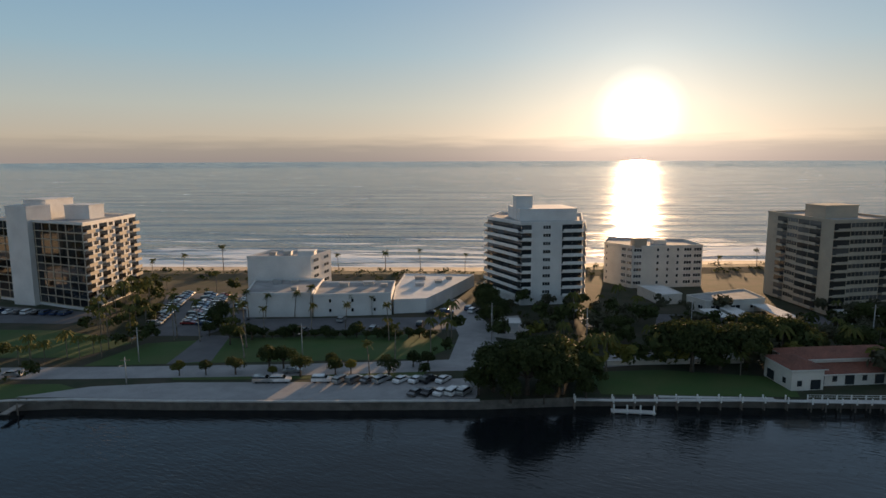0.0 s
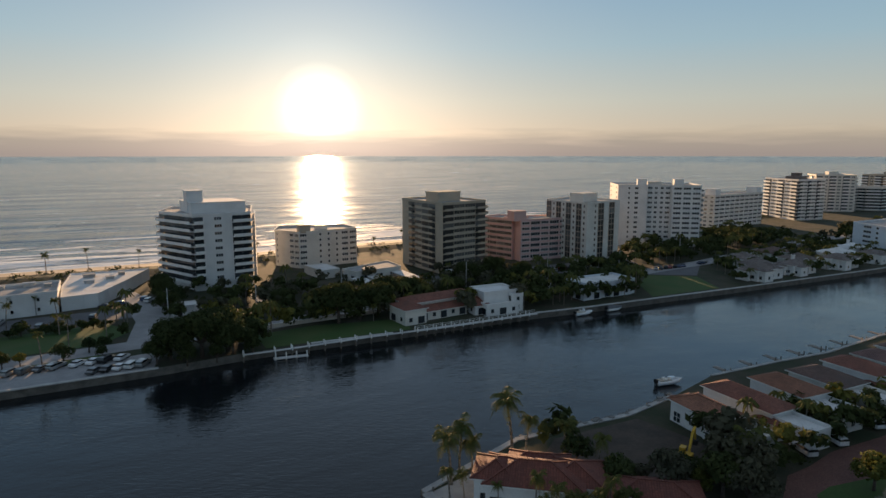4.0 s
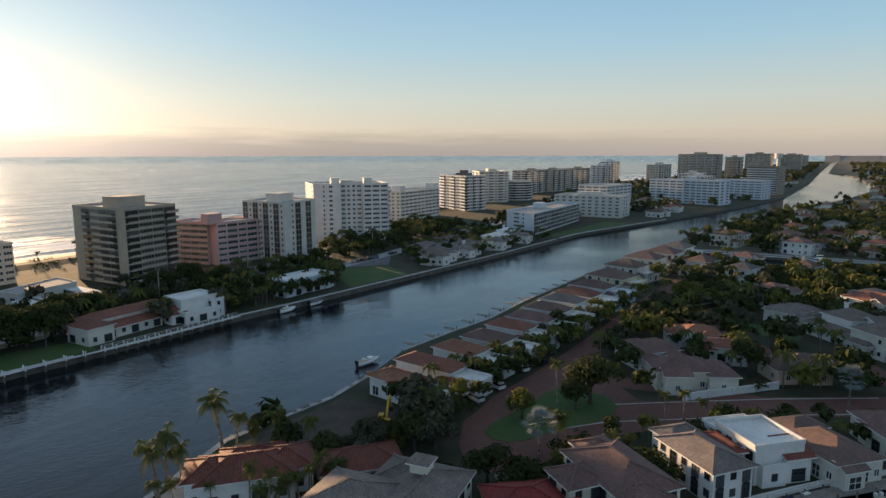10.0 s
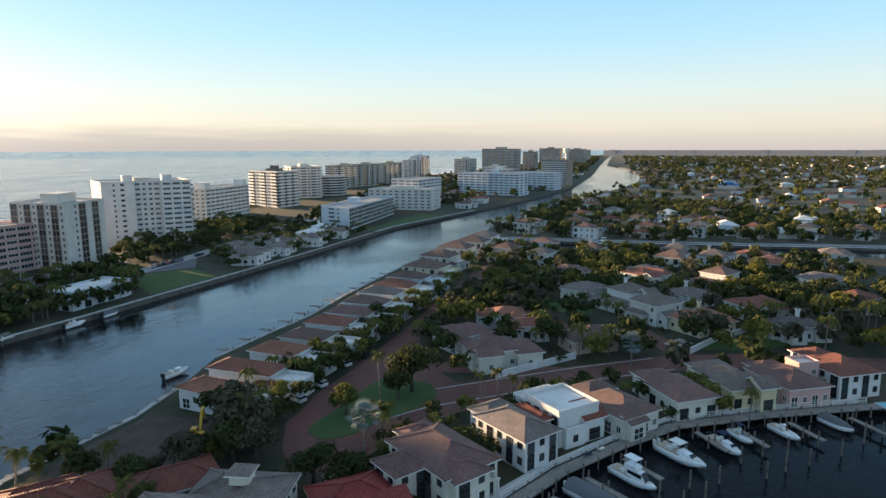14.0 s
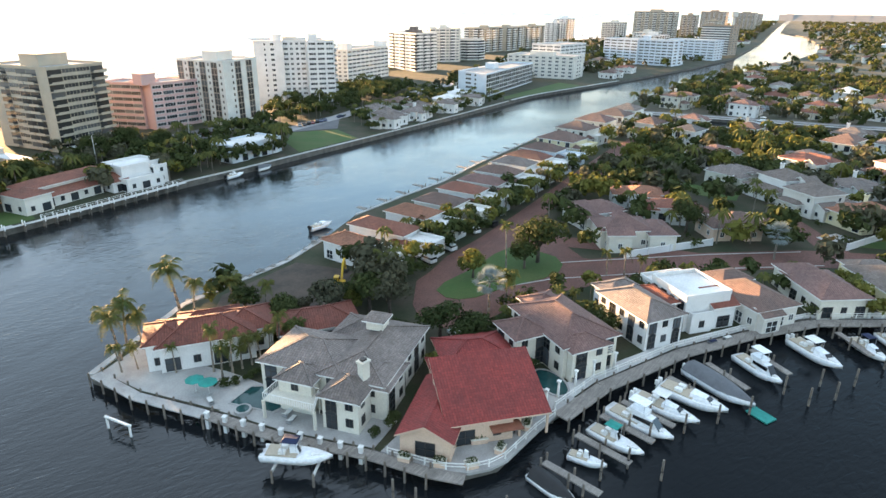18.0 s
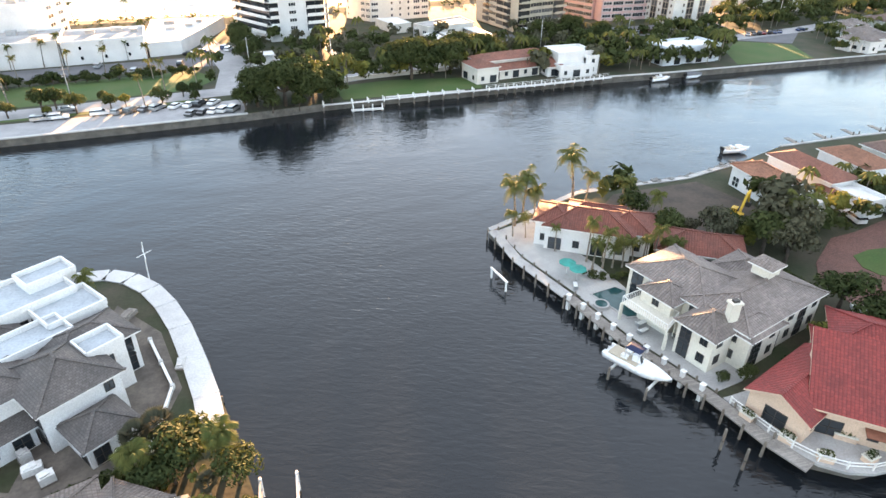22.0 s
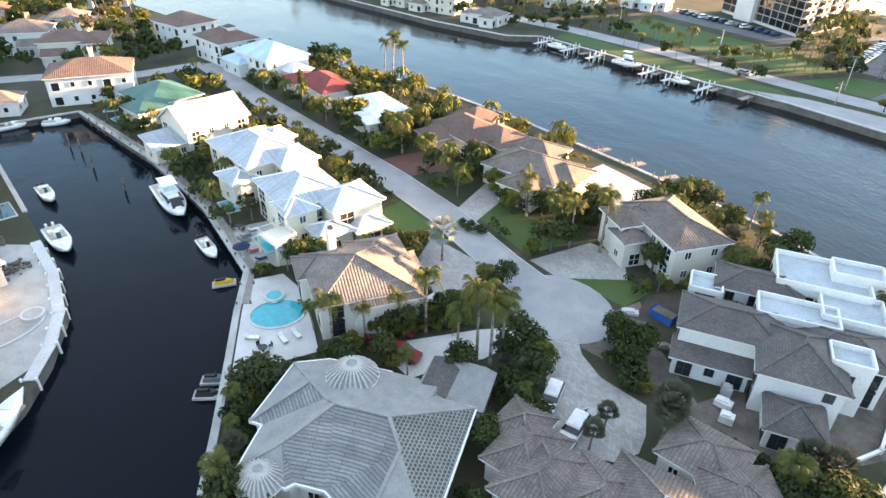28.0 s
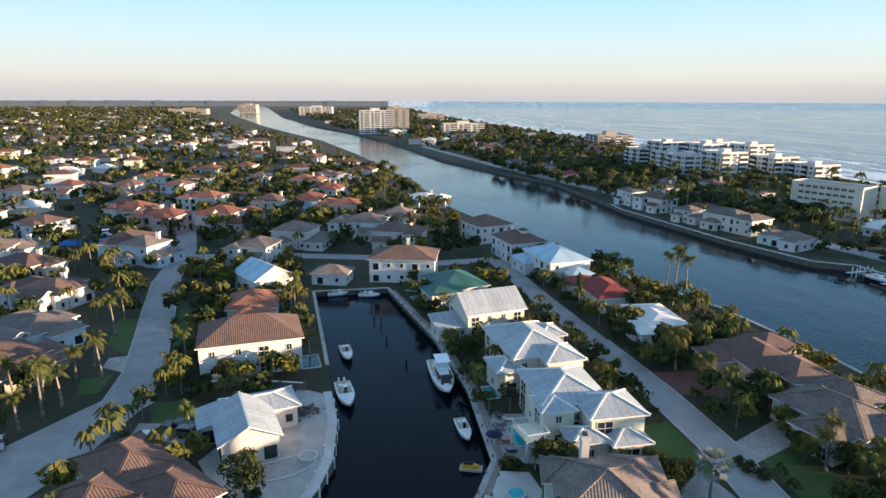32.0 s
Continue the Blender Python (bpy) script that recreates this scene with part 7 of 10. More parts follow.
TREES = {
    "palm": [palm_meshes(1, 7.5), palm_meshes(2, 6.0, 15, 2.5, 0.9), palm_meshes(3, 9.0, 17, 2.7, 0.5), palm_meshes(4, 5.0, 16, 2.6, 0.3)],
    "coco": [palm_meshes(12, 8.0, 20, 3.3, 1.1), palm_meshes(13, 7.6, 19, 3.2, 0.9)],
    "tallpalm": [palm_meshes(5, 12.5, 16, 2.6, 0.7), palm_meshes(6, 11.0, 17, 2.7, 1.2)],
    "royal": [palm_meshes(7, 10.5, 18, 3.2, 0.15), palm_meshes(8, 9.5, 17, 3.1, 0.2)],
    "silver": [palm_meshes(9, 6.0, 30, 3.1, 0.1, "leafs", True)],
    "sabal": [palm_meshes(10, 5.2, 40, 2.2, 0.2, "leafo", True)],
    "date": [palm_meshes(11, 6.0, 30, 3.2, 0.2)],
    "oak": [broad_meshes(20, 7.0, 3.6, 1150, 0.34, "leaf"), broad_meshes(21, 6.0, 3.2, 1000, 0.32, "leaf"), broad_meshes(22, 8.5, 4.2, 1300, 0.36, "leaf", 0.8)],
    "banyan": [broad_meshes(40, 13.0, 6.6, 4200, 0.42, "leaf", 0.8, 17), broad_meshes(41, 11.5, 6.0, 3600, 0.42, "leaf", 0.85, 15)],
    "olive": [broad_meshes(23, 7.0, 3.4, 1100, 0.30, "leafo"), broad_meshes(24, 5.5, 2.8, 900, 0.27, "leafo")],
    "yellow": [broad_meshes(25, 5.0, 2.6, 1100, 0.26, "leafy"), broad_meshes(26, 4.0, 2.2, 900, 0.24, "leafy")],
    "bush": [broad_meshes(27, 2.0, 1.6, 420, 0.22, "leaf", 0.8, 6), broad_meshes(28, 1.6, 1.4, 380, 0.2, "leaf", 0.8, 6)],
    "ybush": [broad_meshes(29, 1.8, 1.4, 380, 0.2, "leafy", 0.8, 6)],
    "redbush": [broad_meshes(30, 1.8, 1.5, 380, 0.2, "leafr", 0.8, 6)],
    "conifer": [broad_meshes(31, 9.0, 1.5, 1100, 0.25, "leaf", 2.6, 5)],
}
TREE_TEXT = {
    "palm": ("palm_tree", "coconut palm with arching green-gold fronds", "palm tree"), "coco": ("palm_tree", "leaning coconut palm with long drooping fronds", "palm tree"), "tallpalm": ("palm_tree", "tall slender palm with drooping fronds", "palm tree"), "royal": ("palm_tree", "royal palm with a straight pale trunk", "palm tree"),
    "silver": ("palm_tree", "silver-blue fan palm with a round crown", "palm tree"), "sabal": ("palm_tree", "cabbage palm with a round grey-green head", "palm tree"), "date": ("palm_tree", "date palm with a dense feathery head", "palm tree"),
    "oak": ("tree", "broad leafy tree with dark green foliage", "tree"), "banyan": ("tree", "massive spreading tree with dense dark foliage", "tree"), "olive": ("tree", "open-crowned tree with grey-green foliage", "tree"), "yellow": ("tree", "yellow-green leafy tree catching the sun", "tree"), "bush": ("shrub", "rounded shrub with dark green leaves", "shrub"),
    "ybush": ("shrub", "croton shrub with yellow-green leaves", "shrub"), "redbush": ("shrub", "rounded shrub with dark red leaves", "shrub"), "conifer": ("tree", "narrow upright conifer with dark foliage", "tree"),
}
PLANTED = {}
TREE_RNG = random.Random(77)


WAITING = []  # trees of the scatter: kind, place, size


def far_clump(v, f, m, rng, kind, x, y, z, size):
    """A tree of the distant planting, added to the joined woods."""
    slot = {"oak": 0, "banyan": 0, "olive": 1, "yellow": 3, "bush": 0, "ybush": 3, "redbush": 0, "conifer": 0}.get(kind, 2)
    if slot == 2:
        h = size * {"palm": 7.0, "tallpalm": 11.5, "royal": 10.0, "date": 6.0, "sabal": 5.2}.get(kind, 6.0)
        a = 0.16 * size
        i = len(v)
        v += [Vector((x - a, y, z)), Vector((x + a, y, z)), Vector((x + a, y, z + h)), Vector((x - a, y, z + h)), Vector((x, y - a, z)), Vector((x, y + a, z)), Vector((x, y + a, z + h)), Vector((x, y - a, z + h))]
        f += [(i, i + 1, i + 2, i + 3), (i + 4, i + 5, i + 6, i + 7)]
        m += [4, 4]
        for k in range(15):
            t, up = k * 2.39996 + rng.uniform(-0.2, 0.2), rng.uniform(-0.3, 0.9)
            d, s = Vector((math.cos(t), math.sin(t), 0)), Vector((-math.sin(t), math.cos(t), 0))
            L = 2.6 * size
            top = Vector((x, y, z + h))
            p1 = top + d * L * 0.5 + Vector((0, 0, L * (0.35 * up + 0.12)))
            p2 = top + d * L * 0.95 + Vector((0, 0, L * (0.55 * up - 0.5)))
            w1, w2 = s * L * 0.17, s * L * 0.06
            drop = Vector((0, 0, -0.13 * L))
            i = len(v)
            v += [top, p1 + w1 + drop, p2 + w2 + drop, p2, p1, p1 - w1 + drop, p2 - w2 + drop]
            f += [(i, i + 1, i + 2, i + 3, i + 4), (i, i + 4, i + 3, i + 6, i + 5)]
            m += [2, 2]
        return
    r, h = {"bush": (1.5, 2.0), "ybush": (1.4, 1.8), "redbush": (1.4, 1.8)}.get(kind, (3.4, 7.0))
    r, h = r * size, h * size
    lobes = [(x + rng.uniform(-0.55, 0.55) * r, y + rng.uniform(-0.55, 0.55) * r, z + h * rng.uniform(0.45, 0.8), r * rng.uniform(0.4, 0.6), 0.8) for i in range(6)]
    a, b = leaf_cloud(rng, lobes, 120 if r > 2 else 50, 0.25 * r)
    i = len(v)
    v += a
    f += [tuple(i + q for q in c) for c in b]
    m += [slot] * len(b)


def plant_waiting(limits):
    """The trees nearest to the middle of the waterside become things of their own, the others one wood."""
    rng = random.Random(5)
    v, f, m = [], [], []
    for kind, x, y, size, z in sorted(WAITING, key=lambda w: math.hypot(w[1], w[2] - 25)):
        name = TREE_TEXT[kind][0]
        if limits.get(name, 0) > 0:
            limits[name] -= 1
            tree(kind, x, y, size, z)
        else:
            far_clump(v, f, m, rng, kind, x, y, z, size)
    cb = MB()
    cb.v, cb.f, cb.m = [tuple(p) for p in v], f, m
    ob = new("woods", cb.mesh("woods", [M["leaf"], M["leafo"], M["frond"], M["leafy"], M["barkp"]], False, False))
    tagged(ob, "dense garden trees and palms between distant houses", "woods", "", "stuff")


def tree(kind, x, y, size=1.0, z=1.5):
    k = TREE_RNG.randrange(len(TREES[kind]))
    name, label, category = TREE_TEXT[kind]
    ob = thing(name, (x, y, z), label, category, "planting of " + category + "s")
    ob.matrix_basis = pose(x, y, z, 0, 0, TREE_RNG.uniform(0, 360)) @ Matrix.Diagonal((size, size, size * TREE_RNG.uniform(0.92, 1.1), 1))
    part("trunk", TREES[kind][k][0], ob)
    part("crown", TREES[kind][k][1], ob)
    return ob


def near_planted(x, y, gap):
    i, j = int(x // 8), int(y // 8)
    return any(abs(x - a) < gap and abs(y - b) < gap for di in (-1, 0, 1) for dj in (-1, 0, 1) for a, b in PLANTED.get((i + di, j + dj), ()))


def scatter(poly, count, kinds, gap=3.0, z=1.5, lo=0.75, hi=1.2, seed=1):
    rng = random.Random(seed)
    xs, ys = [p[0] for p in poly], [p[1] for p in poly]
    names, weights = zip(*kinds)
    done, tries = 0, 0
    while done < count and tries < count * 30:
        tries += 1
        x, y = rng.uniform(min(xs), max(xs)), rng.uniform(min(ys), max(ys))
        if inside(poly, x, y) and is_free(x, y) and not near_planted(x, y, gap):
            WAITING.append((rng.choices(names, weights)[0], x, y, rng.uniform(lo, hi), z))
            PLANTED.setdefault((int(x // 8), int(y // 8)), []).append((x, y))
            done += 1


# single trees that stand out
for kind, x, y, s, z in (("coco", 36.2, 92.6, 1.1, 1.5), ("coco", 38.5, 95.0, 1.0, 1.5), ("coco", 40.2, 93.2, 0.8, 1.5), ("coco", 34.6, 89.0, 0.6, 1.5), ("coco", 36.6, 88.0, 0.5, 1.5), ("coco", 50.5, 99.5, 1.25, 1.5), ("coco", 52.4, 98.0, 0.8, 1.5), ("silver", 86.8, 56.6, 1.05, 1.5), ("silver", 149, 20.8, 1.0, 1.5), ("date", 91.2, 55.6, 1.0, 1.5), ("tallpalm", 103.7, 63.6, 0.8, 1.5), ("olive", 78.0, 73.5, 1.45, 1.5), ("olive", 75, 70.5, 1.15, 1.5), ("palm", 116.5, 46.6, 0.7, 1.5), ("palm", 119.2, 43.8, 0.75, 1.5), ("palm", 120.6, 41, 0.7, 1.5), ("oak", 154.6, 42.3, 1.1, 1.5), ("oak", 183.4, 4.6, 1.0, 1.5), ("yellow", 210, 78.4, 2.4, 1.5), ("yellow", 262, -8, 2.2, 1.5), ("yellow", 208, 48.7, 1.3, 1.5),
                         ("oak", 108.5, 62.0, 1.15, 1.5), ("oak", 113.5, 61.5, 1.4, 1.5), ("oak", 73.5, 57.6, 0.95, 1.5), ("yellow", 97.6, 67.8, 1.35, 1.5), ("silver", -72.0, 37.6, 0.85, 1.5), ("royal", -63.0, 61.5, 0.95, 1.5), ("royal", -66.5, 58.0, 0.8, 1.5),
                         ("royal", -57.6, 27.6, 0.95, 1.5), ("royal", -49.9, 28.0, 0.85, 1.5), ("royal", -49.2, 30.4, 1.0, 1.5), ("royal", -48.0, 31.6, 1.0, 1.5), ("royal", -48.6, 33.6, 0.9, 1.5), ("royal", -59.8, 15.6, 0.8, 1.5), ("sabal", -42.4, 33.0, 0.75, 1.5), ("sabal", -30.8, 43.5, 0.95, 1.5), ("sabal", -29.5, 41.8, 0.9, 1.5),
                         ("sabal", -32.4, 34.4, 0.62, 1.5), ("sabal", -17.5, 51.5, 0.9, 1.5), ("sabal", -19.5, 50.5, 0.8, 1.5), ("oak", -42.6, 47.6, 0.85, 1.5), ("oak", -39.8, 46.4, 0.8, 1.5), ("oak", -44.6, 48.6, 0.62, 1.5), ("bush", -37.6, 45.6, 1.4, 1.5), ("bush", -41.5, 45.2, 1.3, 1.5), ("oak", -41.4, 50.0, 0.7, 1.5), ("ybush", -36.2, 45.8, 0.9, 1.5), ("palm", -52, 85, 0.8, 1.5), ("palm", -58.5, 86.5, 0.5, 1.5), ("date", -113, 49.5, 1.1, 1.5), ("date", -118, 50, 1.05, 1.5),
                         ("date", -104, 51, 1.0, 1.5), ("tallpalm", -148, 66, 1.0, 1.5), ("tallpalm", -151, 64, 1.1, 1.5), ("tallpalm", -154, 63, 0.95, 1.5), ("conifer", -150, 39.5, 1.1, 1.5), ("palm", -11.5, 47, 0.6, 1.5), ("palm", -13, 45, 0.55, 1.5), ("yellow", -12.5, 41, 0.9, 1.5), ("yellow", -11, 37, 0.95, 1.5), ("yellow", -10, 33, 0.9, 1.5),
                         ("oak", -16, 47.5, 0.7, 1.5), ("oak", -17.5, 46.5, 0.7, 1.5), ("palm", -43.5, -1.0, 0.9, 1.5), ("oak", -52, 2.5, 0.7, 1.5), ("oak", -56, 5.5, 0.75, 1.5), ("palm", -49.5, 1.0, 0.5, 1.5), ("oak", -74, -24.5, 0.8, 1.5), ("yellow", -168, -57, 1.7, 1.5)):
    tree(kind, x, y, s, z)
# palms along the western street and by the narrow canal
for kind, x, y, s in (("palm", -97, -64.5, 1.05), ("palm", -101, -63.5, 1.1), ("palm", -93, -66, 1.0), ("palm", -106, -72, 1.0), ("palm", -108, -59.8, 1.1), ("palm", -112, -67, 1.05), ("palm", -117, -66, 1.0), ("palm", -103, -68, 1.1), ("palm", -99, -70, 1.0),
                      ("palm", -134, -70, 0.9), ("palm", -143, -72, 0.9), ("oak", -147, -72, 0.8), ("palm", -114, -46.5, 0.95), ("palm", -110, -48, 0.9), ("palm", -128, -50, 0.8), ("palm", -85.5, -35.5, 0.75), ("palm", -118, -26.8, 0.8), ("palm", -123, -24.5, 0.85), ("palm", -146, -33, 0.95),
                      ("palm", -150, -36, 1.0), ("palm", -155, -34, 0.95), ("palm", -143, -29, 0.8), ("oak", -113, -42, 0.55), ("oak", -108, -41, 0.5), ("oak", -105, -42.5, 0.5), ("yellow", -58.5, 17.5, 0.7), ("palm", -62.5, 15.2, 0.7), ("palm", -58.5, 24.5, 0.75), ("yellow", -60.5, 22.0, 0.75), ("palm", -64.5, 14.6, 0.62),
                      ("redbush", -58.0, 20.5, 0.9), ("redbush", -57.6, 25.6, 0.8), ("bush", -79.5, 12.6, 1.0), ("ybush", -80.6, 11.9, 1.0), ("yellow", -101, 65, 0.95), ("yellow", -89.5, 57.5, 0.9), ("yellow", -86.5, 57.0, 0.8), ("yellow", -80, 55.5, 0.9), ("oak", -83, 56, 0.55), ("oak", -97, 58, 0.8), ("oak", -99.5, 60, 0.75),
                      ("yellow", -97, 76.5, 0.8), ("oak", -74.5, 87, 0.5), ("oak", -69, 87.5, 0.5), ("yellow", -71.5, 86, 0.6), ("royal", -79.5, 58.5, 0.8), ("yellow", -50.5, 63.5, 0.5), ("ybush", -49, 66, 1.0), ("ybush", -48.5, 68.5, 1.0), ("ybush", -52, 61, 0.9), ("ybush", -45, 82, 1.0), ("ybush", -41, 84.5, 1.0)):
    tree(kind, x, y, s, 1.5)
# a clump of seagrape and mangrove beside the parking strip
for x, y, s in ((-9.5, 172.5, 0.95), (-2.0, 171.5, 1.05), (5.5, 173.0, 0.9), (-6.0, 179.5, 1.0), (2.0, 180.0, 1.05), (9.5, 178.0, 0.75)):
    tree("banyan", x, y, s, 1.6)
for x, y, s in ((-12.5, 170.0, 0.9), (10.5, 171.5, 0.85), (-5.5, 168.2, 0.7), (1.5, 168.6, 0.75), (-13.5, 176.5, 0.8)):
    tree("oak", x, y, s, 1.6)
for x, y, s in ((37.0, 191.5, 1.0), (44.0, 194.0, 1.1), (50.5, 195.5, 1.05), (33.5, 198.5, 0.9), (56.0, 206.0, 0.9), (64.0, 207.0, 0.85), (80.0, 206.0, 0.9), (22.0, 214.0, 0.7), (-12.0, 231.0, 0.75), (-15.0, 240.0, 0.8), (-17.0, 249.0, 0.7), (-13.5, 223.0, 0.65),
                (104.0, 214.0, 0.75), (115.0, 220.0, 0.8), (96.0, 232.0, 0.85), (112.0, 240.0, 0.9), (70.0, 206.0, 0.6)):
    tree("banyan", x, y, s, 2.0)
# rows of palms by the house with the red-brown roof, by the beach and along the coast road
for k in range(9):
    tree("palm", 43.5 + 2.0 * k * 0.82, 76.0 - 0.1 * k * 2, random.uniform(0.62, 0.8), 1.5)
for k in range(26):
    tree("tallpalm" if k % 3 else "palm", -170 + 17 * k + random.uniform(-5, 5), 290 + 0.19 * (17 * k) + random.uniform(-6, 4), random.uniform(0.65, 0.95), 2.0)
for x, y, s in ((-91.4, 225.2, 0.75), (-86.0, 226.0, 0.7), (-77, 228.0, 0.75), (-72, 229.0, 0.85), (-65.1, 210.5, 0.72), (-77.5, 206, 0.72), (-74.8, 187.5, 0.75), (-41.1, 207.6, 0.75), (-56, 214.8, 0.72), (-34.5, 185.8, 0.75), (-38.4, 176, 0.7), (-60, 233.5, 0.5), (-53, 234.5, 0.5)):
    tree("tallpalm", x, y, s, 2.0)
for k in range(19):
    tree("bush", -84 + 3.0 * k, 204.6 + 0.36 * k + 0.4 * (k % 3), 1.25 + 0.25 * (k % 3), 2.0)
for x, y, s in ((-64, 178.5, 1.0), (-61, 180, 0.8), (-50, 183.5, 0.6), (-30, 186, 0.75), (-26.5, 187, 0.7), (-84, 198, 0.9), (-80, 203, 0.7), (-96, 214, 1.0), (-99, 222, 0.9), (-94, 205, 0.8)):
    tree("oak", x, y, s, 2.0)
for k in range(4):
    tree("tallpalm", -104 + 8.2 * k + random.uniform(-2, 2), 194 + 1.3 * k + random.uniform(-3, 10), random.uniform(0.8, 1.0), 2.0)
for k in range(9):
    tree("yellow" if k % 3 == 0 else "oak", -84 + 7 * k + random.uniform(-2, 2), 172.5 + 1.1 * k + random.uniform(-1, 1), random.uniform(0.55, 0.8), 2.0)

GREEN = [("oak", 6), ("palm", 3), ("olive", 2), ("bush", 3), ("yellow", 2)]
HEDGE = [("oak", 4), ("palm", 2), ("bush", 5), ("ybush", 3), ("yellow", 2), ("sabal", 1), ("date", 1)]
# terraces, pools and the building site with its curved walk stay open
for poly in ([(-79.5, 9.6), (-73, 7.2), (-64, 4.3), (-60.5, 3.2), (-60, 13.8), (-73, 16), (-79, 14.5)], [(-96, 9.5), (-82, 11), (-81, 16.5), (-96, 17)], [(-88, 75), (-74, 72), (-70, 79), (-76, 86), (-90, 85)],
             [(-70, -21), (-73, -15), (-84, -13), (-94, -14), (-106, -18), (-107, -24), (-97, -24), (-83, -34), (-77, -30)], [(-66, -19.5), (-59, -25), (-55, -29), (-60, -33), (-66, -28)], [(-131, 4), (-126, 5), (-126, 9), (-131, 8)]):
    take(poly, 1.2)
take([(-6, 51), (-10, 66), (-16, 85), (-33, 97), (-46, 97), (-46, 80), (-30, 80), (-21, 66), (-17, 51)], 1.0)
# hedges and shrubs in the gaps between the houses
for line, kind, gap, s0 in (([(-74.2, -23.4), (-72.6, -22.6)], "oak", 1.6, 0.42), ([(-66, -30), (-62, -32.5)], "palm", 1.8, 0.5), ([(-66.5, -24.5), (-63, -27), (-60, -29.5)], "bush", 1.6, 0.55), ([(-60.5, 22.5), (-58.5, 26.5), (-57.5, 31)], "oak", 1.7, 0.42), ([(-58.6, 22.5), (-58.2, 28.0), (-56.2, 34.0)], "ybush", 1.3, 1.0), ([(-59.6, 23), (-59.2, 28.5), (-57.2, 33.5)], "bush", 1.4, 1.15), ([(-48.6, 36.8), (-46.0, 36.0), (-44.6, 35.2)], "bush", 1.3, 1.0), ([(-47.6, 38.6), (-46.0, 38.2)], "oak", 1.8, 0.38), ([(-46.2, 32.4), (-44, 31), (-41.5, 29)], "bush", 1.2, 0.8),
                             ([(-81, 45.5), (-76, 47.5)], "bush", 1.6, 0.8), ([(-70, 52), (-66, 51.2)], "bush", 1.6, 0.7), ([(-63, 31), (-60, 34.5)], "oak", 2.0, 0.4),
                             ([(-66.5, 30.2), (-63.4, 30.6)], "bush", 1.4, 0.9), ([(-46, 0.5), (-50, 3), (-54.5, 7.5), (-57, 12)], "oak", 2.0, 0.45), ([(-57.5, 14), (-59, 18)], "bush", 1.4, 1.3), ([(-27, 46.5), (-22, 48), (-17, 48.5)], "bush", 1.6, 1.2), ([(-34.5, 36.6), (-33, 38.4)], "sabal", 1.6, 0.7),
                             ([(55.5, 47.5), (66, 51.5), (70, 53)], "bush", 1.3, 0.75), ([(40.5, 75), (44.5, 72.6), (50, 71.5)], "bush", 1.3, 0.6), ([(46, 48.8), (49, 47.2), (52, 47.8)], "oak", 1.9, 0.36), ([(71, 54), (75, 50), (78, 47.8)], "oak", 2.4, 0.5),
                             ([(70.5, 40.5), (73, 39.5), (75.6, 41)], "oak", 1.8, 0.38), ([(90, 37), (92, 41), (93.5, 44)], "yellow", 2.0, 0.45), ([(88.5, 33), (89.5, 35.5)], "oak", 1.6, 0.4), ([(55, 69.5), (60, 70), (66, 66.5), (70, 62)], "oak", 2.4, 0.5),
                             ([(44.5, 78.5), (47.5, 77), (50.5, 75.5), (53.5, 74), (56.5, 73)], "palm", 1.9, 0.62), ([(54, 77.5), (57, 79.5), (60, 81)], "ybush", 1.5, 1.0), ([(39, 84), (40.5, 81)], "palm", 1.8, 0.6), ([(42.5, 79), (44.5, 77.5)], "palm", 2.2, 0.85)):
    for (x0, y0), (x1, y1) in zip(line, line[1:]):
        n = max(1, int(math.hypot(x1 - x0, y1 - y0) / gap))
        for k in range(n):
            tree(kind, x0 + (x1 - x0) * (k + 0.5) / n, y0 + (y1 - y0) * (k + 0.5) / n, s0 * (0.85 + 0.3 * ((k * 37) % 10) / 10), 1.5)
scatter([(56, 100), (90, 90), (86, 76), (66, 72), (58, 78)], 22, [("oak", 2), ("yellow", 2), ("olive", 2), ("palm", 2)], 2.5, seed=2)
scatter([(60, 52), (86, 60), (130, 30), (160, -20), (150, -26), (110, 22), (72, 46)], 75, HEDGE, 2.2, 1.5, 0.5, 0.85, seed=3)
scatter([(86, 92), (210, 100), (210, 80), (120, 70), (90, 76)], 170, GREEN, 2.6, 1.5, 0.6, 1.0, seed=4)
scatter([(120, 82), (300, 112), (306, 80), (322, -40), (210, -60), (165, -20), (125, 52)], 440, GREEN, 3.6, 1.5, 0.7, 1.3, seed=5)
scatter([(-8, 40), (-20, 88), (-60, 90), (-190, 60), (-200, 26), (-130, 40), (-60, 52), (-45, 60)], 330, HEDGE, 1.9, 1.5, 0.5, 0.9, seed=6)
scatter([(-20, 0), (-50, 0), (-80, 11), (-130, 4), (-168, -8), (-190, 20), (-130, 36), (-60, 42), (-40, 38), (-10, 10)], 300, HEDGE, 1.8, 1.5, 0.45, 0.8, seed=7)
scatter([(-60, -24), (-84, -36), (-115, -24), (-165, -34), (-200, -40), (-200, -76), (-130, -58), (-95, -48), (-62, -50)], 230, HEDGE, 1.9, 1.5, 0.55, 0.95, seed=8)
scatter([(-70, -70), (-120, -66), (-200, -86), (-260, -110), (-260, -190), (-120, -130), (-60, -110)], 170, [("palm", 4), ("oak", 4), ("yellow", 3), ("bush", 2)], 3.2, 1.5, 0.7, 1.05, seed=9)
scatter([(-200, 20), (-200, -80), (-440, -180), (-470, -30), (-300, 8)], 400, [("palm", 3), ("oak", 5), ("olive", 2), ("yellow", 3)], 4.0, 1.5, 0.7, 1.2, seed=10)
